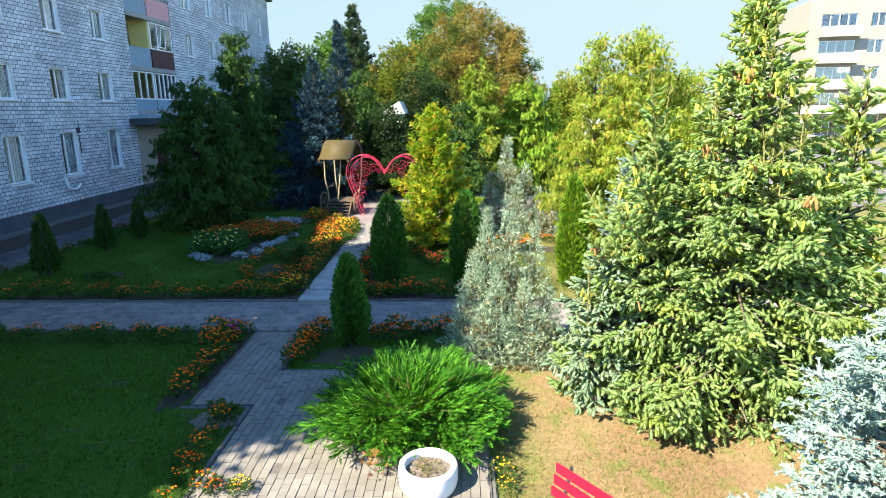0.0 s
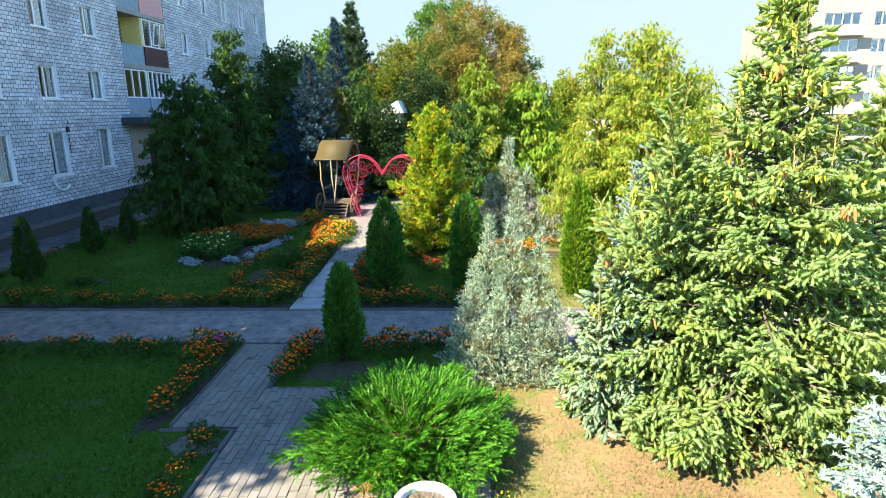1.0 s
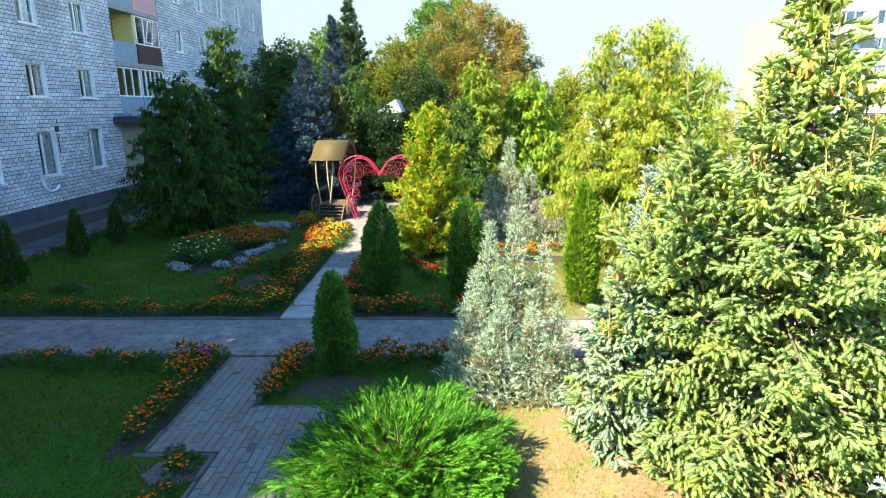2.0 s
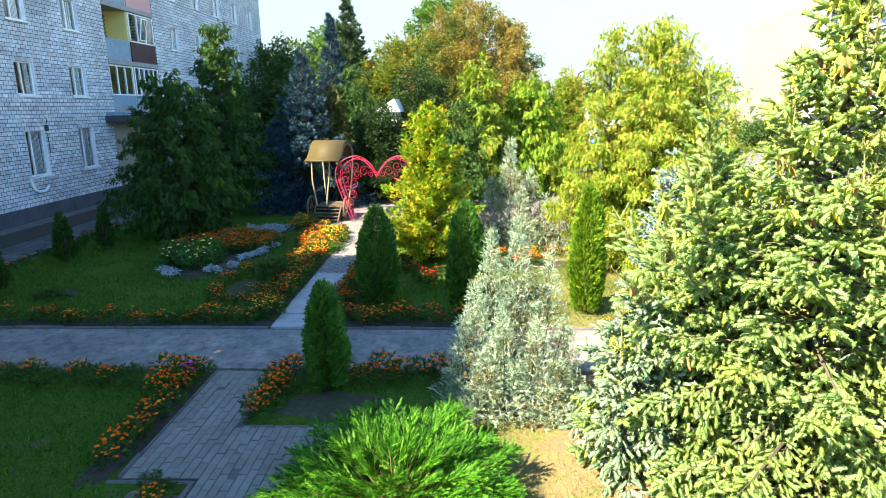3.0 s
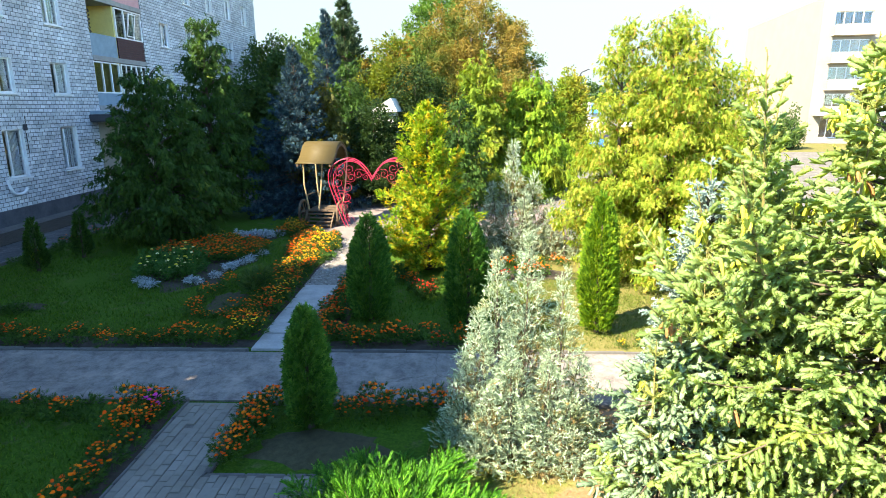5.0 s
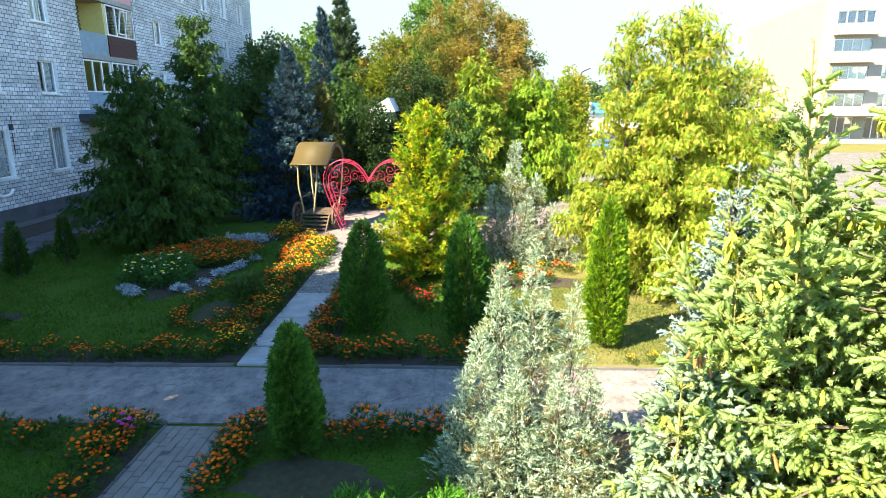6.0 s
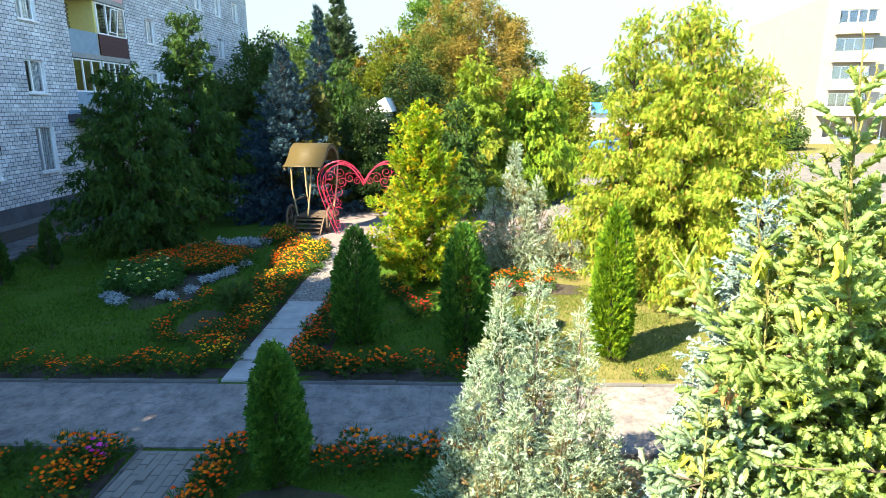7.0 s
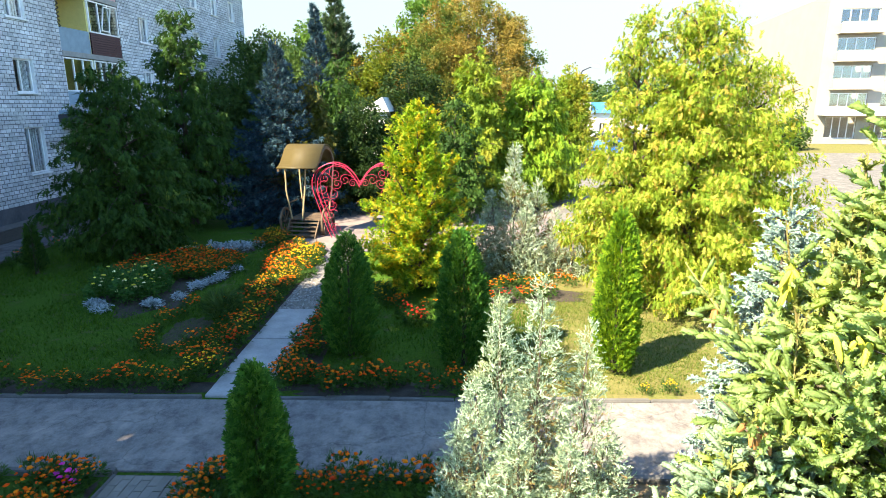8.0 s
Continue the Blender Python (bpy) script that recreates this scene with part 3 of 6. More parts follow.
def dress(B, D, L, per, s0, spread, size, seed, droop=0.15, out=0.6, down=0.2, rand=0.5, flat=0.35, up=0.0):
    """Points for sprays along boughs: place, direction, upper side and size."""
    r = np.random.default_rng(seed)
    n = np.maximum((per * L / L.mean()).astype(int), 3)
    i = np.repeat(np.arange(len(L)), n)
    s = s0 + (1 - s0) * r.random(len(i)) ** 0.75
    P = B[i] + D[i] * (L[i] * s)[:, None]
    P[:, 2] -= droop * L[i] * s * s
    w = spread * (0.35 + 0.65 * np.sin(np.pi * np.clip(s, 0, 1) ** 1.3))
    P += r.normal(0, 1, P.shape) * w[:, None] * np.array((1, 1, flat if flat < 1 else 1.0))
    d = out * D[i] + r.normal(0, rand, P.shape) + np.array((0, 0, up - down))
    N = np.array((0, 0, 1.0)) + r.normal(0, 0.45, P.shape)
    return P, unit(d), N, size * r.uniform(0.65, 1.3, len(i))


def limbs(B, D, L, every, radius, droop, name="limbs", sides=5):
    bm = bmesh.new()
    for b, d, l in list(zip(B, D, L))[::every]:
        pts = [b + d * l * s - np.array((0, 0, droop * l * s * s)) for s in (0, 0.35, 0.7, 0.95)]
        tube(bm, pts, [radius, radius * 0.75, radius * 0.45, radius * 0.15], sides)
    return bm


def trunk_mesh(h, r0, r1=0.02, bend=0.05, seed=0, sides=9):
    r = random.Random(seed)
    bm = bmesh.new()
    zs = [0, 0.05, 0.2, 0.4, 0.6, 0.8, 1.0]
    pts = [(r.uniform(-bend, bend) * (0 if z < 0.1 else 1), r.uniform(-bend, bend) * (0 if z < 0.1 else 1), h * z - 0.03) for z in zs]
    tube(bm, pts, [r0 * 1.35 * (1 - z) + r1 * z if z == 0 else r0 * (1 - z) + r1 * z for z in zs], sides)
    return bm


def tree(name, label, category, x, y, bark=None, trunk=None, crown=None, crown_mat=None, limb=None, group="", rz=0):
    """A tree as a thing: trunk, limbs and crown."""
    t = thing(name, label, category, group, at=pose(x, y, 0, 0, 0, rz))
    if trunk is not None:
        part("trunk", trunk, bark or M_BARK, t, smooth=True)
    if limb is not None:
        part("branchwork", limb, bark or M_BARK, t)["kind"] = "stuff"
    crowns = crown if isinstance(crown, list) else [(crown, crown_mat)]
    for i, (c, m) in enumerate(crowns):
        part("crown" if i == 0 else "young_growth", tri_mesh("crown", *c), m, t)
    return t

# ---- ground, walks and roads ----


def ground_sheet():
    n = 60
    gx = np.concatenate([[-2500, -600, -150], np.linspace(-60, 60, n), [150, 600, 2500]])
    gy = np.concatenate([[-2500, -600, -150], np.linspace(-40, 80, n), [150, 600, 2500]])
    v = [(x, y, -0.02 + 0.018 * noise.noise((x * 0.6, y * 0.6, 0)) if -60 < x < 60 and -40 < y < 80 else -0.03) for x in gx for y in gy]
    m = len(gy)
    q = [(i * m + j, (i + 1) * m + j, (i + 1) * m + j + 1, i * m + j + 1) for i in range(len(gx) - 1) for j in range(m - 1)]
    f = [t for a, b, c, d in q for t in ((a, b, c), (a, c, d))]
    return tri_mesh("ground", v, f)


tagged(part("ground", ground_sheet(), M_GROUND, smooth=True), "lawn turning to dry yellowed grass and bare soil", "ground", kind="structure")


def slab(name, x0, x1, y0, y1, z, mat, label, thick=0.12):
    return tagged(part(name, box(x0, x1, y0, y1, z - thick, z), mat), label, "paving", kind="structure")


slab("pavement", -16.0, 9.0, 10.82, 12.6, 0.012, M_WALK, "patched grey asphalt garden walk between kerbs")
path = thing("garden_path", "narrow path of pale concrete slabs", "paving", kind="structure")
for sy0, sy1, sz in ((12.72, 13.45, 0.022), (13.47, 14.9, 0.045), (14.92, 16.58, 0.04)):
    part("slab", box(-3.6, -2.72, sy0, sy1, -0.08, sz, 0.01), M_CONC, path)
slab("gravel_path", -3.62, -2.74, 16.6, 21.9, 0.026, M_GRAVEL, "path covered with white gravel and broken concrete")


def rubble(name, label, x0, x1, y0, y1, z, n, mat, seed):
    """Loose broken stones lying on a path."""
    g = np.random.default_rng(seed)
    kinds = []
    for k in range(4):
        v = np.array([(1, 0, 0), (-1, 0, 0), (0, 1, 0), (0, -1, 0), (0, 0, 0.7), (0, 0, -0.5)]) * g.uniform(0.6, 1.2, (6, 1))
        kinds.append((v, np.array([(0, 2, 4), (2, 1, 4), (1, 3, 4), (3, 0, 4), (2, 0, 5), (1, 2, 5), (3, 1, 5), (0, 3, 5)])))
    P = np.stack([g.uniform(x0, x1, n), y0 + (y1 - y0) * g.random(n) ** 1.2, np.full(n, z)], 1)
    D = np.stack([g.normal(0, 1, n), g.normal(0, 1, n), g.normal(0, 0.2, n)], 1)
    return tagged(part(name, tri_mesh(name, *stamp(kinds, P, D, np.tile((0, 0, 1.0), (n, 1)), 0.008 + 0.032 * g.random(n) ** 2.5, seed)), mat), label, "gravel", kind="stuff")


rubble("gravel", "loose broken pale stones strewn over the path", -3.6, -2.76, 16.6, 21.8, 0.032, 2600, M_RUBBLE, 17)
slab("plaza", -5.2, 4.2, 21.9, 29.0, 0.016, M_PLAZA, "pinkish grey paved yard behind the heart arch")
slab("yard_strip", -12.6, 4.2, 29.0, 33.5, 0.013, M_ROAD, "asphalt yard road behind the garden")
slab("drive", -14.3, -12.75, -30.0, 60.0, 0.014, M_ROAD, "asphalt drive along the apartment house")
slab("street", 4.2, 140.0, 25.0, 58.0, 0.02, M_STREET, "wide pale sunlit street beyond the garden")
slab("soil_strip", -15.7, -14.3, -30.0, 55.0, 0.03, M_DARKSOIL, "dark bare soil strip between drive and house")
slab("blind_area", -16.4, -15.7, -30.0, 55.0, 0.05, M_KERB, "grey concrete apron at the foot of the house")


def kerb_run(name, x0, x1, y0, y1, z, label, along="x", length=1.0):
    """A row of kerb stones with open joints."""
    k = thing(name, label, "kerb", kind="structure")
    a, b = (x0, x1) if along == "x" else (y0, y1)
    n = max(1, round((b - a) / length))
    st = (b - a) / n
    me = None
    for i in range(n):
        if me is None:
            bm = box(0.006, st - 0.006, 0, y1 - y0, -0.1, z, 0.012) if along == "x" else box(0, x1 - x0, 0.006, st - 0.006, -0.1, z, 0.012)
            o = part("kerb_stone", bm, M_KERB, k)
            me = o.data
        else:
            o = part("kerb_stone", me, None, k)
        dz = random.uniform(-0.022, 0.012)
        o.matrix_basis = pose(a + st * i, y0, dz, 0, 0, random.uniform(-1.1, 1.1)) if along == "x" else pose(x0, a + st * i, dz, 0, 0, random.uniform(-1.1, 1.1))
    return k


kerb_run("kerb_north", -14.0, -3.62, 12.6, 12.69, 0.045, "worn grey concrete kerb stones along the walk")
kerb_run("kerb_north_east", -2.7, 9.0, 12.6, 12.69, 0.045, "worn grey concrete kerb stones along the walk")
kerb_run("kerb_south", -14.0, -3.86, 10.72, 10.82, 0.05, "sunken grey concrete kerb stones along the walk")
kerb_run("kerb_south_east", -2.86, 9.0, 10.72, 10.82, 0.05, "sunken grey concrete kerb stones along the walk")
kerb_run("kerb_drive", -12.75, -12.63, 13.0, 34.0, 0.07, "grey kerb stones along the drive", "y")
kerb_run("paving_kerb_west", -3.88, -3.82, 7.8, 10.72, 0.045, "narrow grey edging stones beside the paving", "y", 0.5)
kerb_run("paving_kerb_notch", -4.0, -2.9, 7.72, 7.78, 0.025, "narrow grey edging stones beside the paving", "x", 0.55)
kerb_run("paving_kerb_south", -2.96, -2.9, 2.0, 7.7, 0.045, "narrow grey edging stones beside the paving", "y", 0.5)
kerb_run("paving_kerb_east", -2.86, -2.8, 9.02, 10.7, 0.045, "narrow grey edging stones beside the paving", "y", 0.5)
kerb_run("paving_kerb_back", -2.86, -0.9, 8.98, 9.04, 0.02, "narrow grey edging stones beside the paving", "x", 0.5)
kerb_run("paving_kerb_sand", 0.56, 0.62, 2.0, 6.5, 0.012, "narrow grey edging stones beside the paving", "y", 0.5)

# ---- apartment houses ----


def wall_cells(bm, u0, u1, z0, z1, holes, t, axis="y", at=0.0):
    """A wall of thickness t with rectangular holes (u0, u1, z0, z1), as blocks round the holes. Its outer face lies at `at`."""
    us = sorted({u0, u1, *[h[0] for h in holes], *[h[1] for h in holes]})
    us = [u for u in us if u0 <= u <= u1]
    for a, b in zip(us, us[1:]):
        cut = sorted([(h[2], h[3]) for h in holes if h[0] < b - 1e-6 and h[1] > a + 1e-6])
        z = z0
        for c, d in [*cut, (z1, z1)]:
            if c > z + 1e-6:
                add_box(bm, at - t, at, a, b, z, c) if axis == "y" else add_box(bm, a, b, at - t, at, z, c)
            z = max(z, d)
    bmesh.ops.remove_doubles(bm, verts=list(bm.verts), dist=1e-5)


def frame_bm(w, h, bars, th=0.07, depth=0.08, transom=None):
    """A window frame in the plane x = 0, from y 0..w and z 0..h, with mullions at the given shares."""
    bm = bmesh.new()
    cuts = [th, *[q for s in bars for q in (w * s - th * 0.55, w * s + th * 0.55)], w - th]
    rows = [(th, h - th)] if not transom else [(th, h * transom - th * 0.4), (h * transom + th * 0.4, h - th)]
    wall_cells(bm, 0, w, 0, h, [(a, b, c, d) for a, b in zip(cuts[::2], cuts[1::2]) for c, d in rows], depth)
    return bm


WINDOW_MESHES = {}


def window(parent, y, z, w, h, bars, x=-0.12, curtain=0.0, sill=True, side="y"):
    """A window part with its pane, sill and curtain."""
    key = (round(w, 2), round(h, 2), tuple(bars), round(curtain, 2), sill)
    if key not in WINDOW_MESHES:
        f = part("window", frame_bm(w, h, bars), M_FRAME, parent)
        p = part("pane", box(-0.055, -0.04, 0.05, w - 0.05, 0.05, h - 0.05), M_GLASS, f)
        kids = [p]
        if sill:
            bm = bmesh.new()
            add_box(bm, 0.002, 0.117, 0.0, 0.012, 0.0, h)
            add_box(bm, 0.002, 0.117, w - 0.012, w, 0.0, h)
            add_box(bm, 0.002, 0.117, 0.014, w - 0.014, h - 0.012, h)
            kids.append(part("reveal", bm, M_FRAME, f))
        if sill:
            kids.append(part("window_sill", box(0.0, 0.2, -0.06, w + 0.06, -0.06, 0.0, 0.008), M_FRAME, f))
        if curtain:
            bm = bmesh.new()
            n = 14
            for i in range(n):
                a = w * (1 - curtain) + (w * curtain - 0.08) * i / n
                add_box(bm, -0.14 - 0.03 * (i % 2), -0.12 - 0.03 * (i % 2), a, a + (w * curtain - 0.08) / n, 0.08, h - 0.08)
            kids.append(part("curtain", bm, M_CURTAIN, f))
        WINDOW_MESHES[key] = (f, kids)
    else:
        f0, k0 = WINDOW_MESHES[key]
        f = part("window", f0.data, None, parent)
        for o in k0:
            part(o.name.split(".")[0], o.data, None, f)
    f.matrix_basis = pose(x, y, z) if side == "y" else pose(y, x, z, 0, 0, -90)
    return f


def west_house():
    """The long white-brick apartment house. Local x = 0 is its garden front."""
    y0, y1, top = -20.0, 53.0, 13.3
    h = thing("apartment_building", "four-storey white silicate brick apartment house with stained walls", "building", at=pose(-16.4, 0, 0))
    rows = [(1.72, 1.8), (4.82, 1.28), (7.56, 1.28), (10.3, 1.36)]
    cols = [-15, -11.7, -8.4, -5.1, -1.8, 1.5, 4.8, 8.1, 11.3, 14.5, 17.75, 20.95, 24.1, 27.3, 36.8, 40.0, 43.4, 46.65, 49.9]
    wins = [(c, z, 1.1, hh) for z, hh in rows for c in cols if not (z < 2 and c > 35)]
    holes = [(c, c + w, z, z + hh) for c, z, w, hh in wins] + [(30.3, 35.0, 4.3, 12.4)]
    bm = bmesh.new()
    wall_cells(bm, y0, y1, 0.62, top, holes, 0.38)
    part("wall", bm, M_BRICK, h)
    bm = bmesh.new()
    add_box(bm, -12.0, -11.62, y0, y1, 0.62, top)
    add_box(bm, -11.62, -0.38, y0, y0 + 0.38, 0.62, top)
    add_box(bm, -11.62, -0.38, y1 - 0.38, y1, 0.62, top)
    part("end_walls", bm, M_BRICK, h)
    part("plinth", box(-12.05, 0.04, y0 - 0.05, y1 + 0.05, -0.1, 0.62), M_PLINTH, h)
    part("roof", box(-12.4, 0.4, y0 - 0.4, y1 + 0.4, top + 0.002, top + 0.25, 0.02), M_ROOFM, h)
    bm = bmesh.new()
    for z in (4.0, 6.95, 9.7, 12.5):
        add_box(bm, -11.6, -0.4, y0 + 0.4, 30.0, z - 0.1, z)
        add_box(bm, -11.6, -0.4, 35.3, y1 - 0.4, z - 0.1, z)
    part("floor_slabs", bm, M_CREAMW, h)
    part("inner_wall", box(-4.2, -4.0, y0 + 0.4, y1 - 0.4, 0.7, 12.5), M_CREAMW, h)
    for i, (c, z, w, hh) in enumerate(wins):
        window(h, c, z, w, hh, (0.42,) if z > 2 else (0.36,), curtain=(0.5, 0.9, 0.3)[(i * 7 + int(c)) % 3])
    # loggias between y 30.3 and 35
    part("loggia_back_wall", box(-1.5, -1.38, 30.0, 35.3, 4.2, 12.5), M_YELLOWW, h)
    part("loggia_side_wall", box(-1.38, -0.385, 30.1, 30.3, 4.2, 12.5), M_BRICK, h)
    part("loggia_side_wall", box(-1.38, -0.385, 35.0, 35.2, 4.2, 12.5), M_BRICK, h)
    part("loggia_divider", box(-1.38, -0.1, 32.44, 32.56, 4.45, 12.4), M_YELLOWW, h)
    for z in (4.15, 6.38, 9.0, 11.72):
        part("loggia_slab", box(-1.38, 0.03, 30.3, 35.0, z, z + 0.22, 0.01), M_CONC, h)
    for z, left, right in ((4.37, M_BLUEP, M_BLUEP), (6.6, M_BLUEP, M_MAROON), (9.22, M_BLUEP, M_PINKP)):
        t = 0.56 if z < 5 else 0.97
        for (a, b, m) in ((30.32, 32.44, left), (32.56, 34.98, right)):
            if m is M_MAROON:
                for i in range(9):
                    bm = bmesh.new()
                    v = add_box(bm, -0.08, -0.02, a, b, z + i * t / 9 + 0.006, z + (i + 1) * t / 9)
                    for p in v:
                        if p.co.x > -0.05 and p.co.z > z + (i + 0.5) * t / 9:
                            p.co.x -= 0.02
                    part("siding_board", bm, m, h, "maroon plank siding")
            else:
                for i in range(3):
                    w = (b - a) / 3
                    part("balcony_panel", box(-0.08 - 0.004 * i, -0.03 - 0.004 * i, a + i * w + 0.004, a + (i + 1) * w - 0.004, z, z + t), m, h)
    for z, hh, a, w, bars in ((4.93, 1.42, 30.32, 2.1, (0.33, 0.66)), (4.93, 1.42, 32.58, 2.4, (0.2, 0.4, 0.6, 0.8)), (7.57, 1.4, 32.58, 2.4, (0.33, 0.66)), (10.2, 1.5, 30.32, 2.1, (0.33, 0.66))):
        f = part("balcony_glazing", frame_bm(w, hh, bars, 0.06), M_FRAME, h, at=pose(-0.03, a, z))
        part("pane", box(-0.055, -0.04, 0.05, w - 0.05, 0.05, hh - 0.05), M_GLASS, f)
    sash = part("open_sash", frame_bm(0.62, 1.1, (), 0.05, 0.05), M_FRAME, h, "tilted open window sash", at=pose(-0.02, 33.5, 7.72, 0, 10, 0))
    part("pane", box(-0.03, -0.02, 0.04, 0.58, 0.04, 1.06), M_GLASS, sash)
    # open balcony railing scroll
    bm = bmesh.new()
    for i in range(5):
        tube(bm, [(0.0, 30.36 + 0.09 * math.sin(s * 6 + i), 7.55 + 0.2 * i + 0.2 * s) for s in np.linspace(0, 1, 8)], 0.025, 5)
    part("climbing_plant", bm, M_BLACKM, h, "dark trailing plant on the open balcony")
    # entrance canopy with its recess
    part("canopy", box(0.002, 1.1, 29.4, 35.4, 3.66, 3.98, 0.02), M_PLASTER, h, "grey concrete entrance canopy")
    part("canopy_edge", box(0.005, 0.9, 29.5, 35.3, 3.985, 4.14), M_BLUEP, h)
    part("entrance_wall", box(0.005, 0.07, 30.0, 34.8, 0.62, 3.6), M_CREAMW, h, "cream plastered entrance wall")
    part("entrance_door", box(0.072, 0.11, 31.6, 32.8, 0.66, 2.75, 0.01), M_MAROON, h)
    # gas pipe and boxes on the wall
    bm = bmesh.new()
    pts = [(0.06, 23.9, 1.72), (0.08, 23.95, 1.45)] + [(0.12, 24.35 - 0.42 * math.cos(a), 1.4 - 0.26 * math.sin(a)) for a in np.linspace(0.1, math.pi - 0.3, 9)]
    tube(bm, pts, 0.05, 8)
    part("wall_pipe", bm, M_FRAME, h, "white curved pipe on brackets")
    part("cable_box", box(0.002, 0.08, 25.2, 25.36, 3.45, 3.68, 0.01), M_PLASTER, h)
    bm = bmesh.new()
    tube(bm, [(0.03, 25.3, 0.7 + 1.9), (0.03, 25.3, 3.35)], 0.015, 5)
    tube(bm, [(0.03, 25.35, 3.7), (0.03, 25.35, 4.0)], 0.012, 5)
    part("wall_cable", bm, M_BLACKM, h)
    return h


def east_house():
    """The cream apartment house across the street. Local x = 0 is its front."""
    top = 15.2
    h = thing("apartment_building", "five-storey cream brick apartment house with balconies and a shop", "building", at=pose(38.8, 70.6, 0, 0, 0, 260.3))
    cols = [(1.3, 3.6, 1), (6.2, 1.5, 0), (9.6, 1.5, 0), (12.6, 3.6, 1), (17.8, 1.5, 0), (21.0, 3.6, 1), (26, 1.5, 0), (29.5, 1.5, 0), (33, 3.6, 1), (38, 1.5, 0), (42, 3.6, 1)]
    holes, bm = [], bmesh.new()
    for z in (3.9, 6.7, 9.5, 12.3):
        holes += [(c, c + w, z, z + 1.45) for c, w, b in cols]
    holes += [(c, c + 3.0, 0.6, 2.9) for c in (1.2, 5.4, 9.6, 13.8, 18, 22.2, 26.4)]
    wall_cells(bm, 0, 48, 0, top, holes, 0.4)
    part("wall", bm, M_CREAM, h)
    ends = []
    bm = bmesh.new()
    wall_cells(bm, -27, -0.4, 0, top, ends, 0.4, "x", 0.4)
    part("end_wall", bm, M_CREAM, h)
    bm = bmesh.new()
    add_box(bm, -27.4, -27, 0, 48, 0, top)
    add_box(bm, -27, -0.4, 47.6, 48, 0, top)
    part("back_walls", bm, M_CREAM, h)
    part("roof", box(-27.4, 0.0, 0.0, 48.0, top + 0.002, top + 0.14, 0.02), M_CREAMW, h)
    part("inner_wall", box(-4.2, -4.0, 0.4, 47.5, 0.1, top), M_CREAMW, h)
    for c0, c1, z0, z1 in holes:
        window(h, c0, z0, c1 - c0, z1 - z0, (0.5,) if c1 - c0 < 2 else (0.25, 0.5, 0.75), x=-0.15, sill=False)
    for c0, c1, z0, z1 in ends:
        window(h, c0, z0, c1 - c0, z1 - z0, (0.5,), x=0.25, sill=False, side="x")
    for z in (3.9, 6.7, 9.5, 12.3):
        for c, w, b in cols:
            if b:
                part("balcony", box(0.002, 1.1, c - 0.25, c + w + 0.25, z - 1.0, z - 0.84), M_CREAMW, h)
                part("balcony_panel", box(1.02, 1.1, c - 0.25, c + w + 0.25, z - 0.838, z + 0.1), M_CREAMW, h)
    part("shop_canopy", box(0.002, 2.0, 0.3, 30, 3.05, 3.25, 0.02), M_FRAME, h, "white shop canopy")
    part("shop_fascia", box(1.9, 1.98, 0.3, 30, 3.252, 3.5), M_BLUEP, h)
    return h


west_house()
east_house()


def kiosk():
    k = thing("kiosk", "small white building with a blue roof beyond the street", "building", at=pose(15.8, 75, 0, 0, 0, -12))
    bm = bmesh.new()
    holes = [(1.0, 1.7, 0.9, 2.2), (2.6, 3.1, 0.9, 2.2)]
    wall_cells(bm, 0, 7, 0, 3.4, holes, 0.3, "x", 0.3)
    part("wall", bm, M_WHITE, k)
    bm = bmesh.new()
    add_box(bm, 0, 0.3, 0.3, 5, 0, 3.4)
    add_box(bm, 6.7, 7, 0.3, 5, 0, 3.4)
    add_box(bm, 0.3, 6.7, 4.7, 5, 0, 3.4)
    part("side_walls", bm, M_WHITE, k)
    for a, b, c, d in holes:
        part("window", frame_bm(b - a, d - c, (0.5,)), M_FRAME, k, at=pose(a, 0.15, c, 0, 0, -90))
    bm = bmesh.new()
    vs = [bm.verts.new(p) for p in ((-0.4, -0.5, 3.3), (7.4, -0.5, 3.3), (7.4, 2.5, 4.5), (-0.4, 2.5, 4.5), (-0.4, 5.4, 3.3), (7.4, 5.4, 3.3))]
    for q in ((0, 1, 2, 3), (3, 2, 5, 4), (0, 3, 4), (1, 5, 2), (0, 4, 5, 1)):
        bm.faces.new([vs[i] for i in q])
    part("roof", bm, M_BLUE, k, "blue metal roof")
    part("tower", box(-1.3, -0.02, 0.2, 1.6, 0, 4.6, 0.03), M_WHITE, k, "white pylon at the corner")


kiosk()
shed = thing("garden_shed", "white-gabled shed showing between dark trees", "shed", at=pose(-3.5, 31.2, -0.3))
part("wall", box(-0.45, 0.55, 0.3, 2.6, 0, 4.3), M_WHITE, shed)
gable = bmesh.new()
gv = [gable.verts.new(q) for q in ((-0.6, 0.1, 4.32), (0.75, 0.1, 4.32), (0.45, 0.1, 4.95), (-0.6, 2.8, 4.32), (0.75, 2.8, 4.32), (0.45, 2.8, 4.95))]
for q in ((0, 1, 2), (3, 5, 4), (0, 2, 5, 3), (1, 4, 5, 2), (0, 3, 4, 1)):
    gable.faces.new([gv[n] for n in q])
part("roof", gable, M_WHITE, shed)
tagged(part("far_wall", box(-9.5, -2.5, 50.0, 50.4, 0, 5.4), M_WHITE), "white wall of a low house glimpsed between trees", "building")
tagged(part("far_wall", box(-30, -9.6, 56.0, 56.4, 0, 3.0), M_CREAMW), "low pale wall behind the trees", "wall")


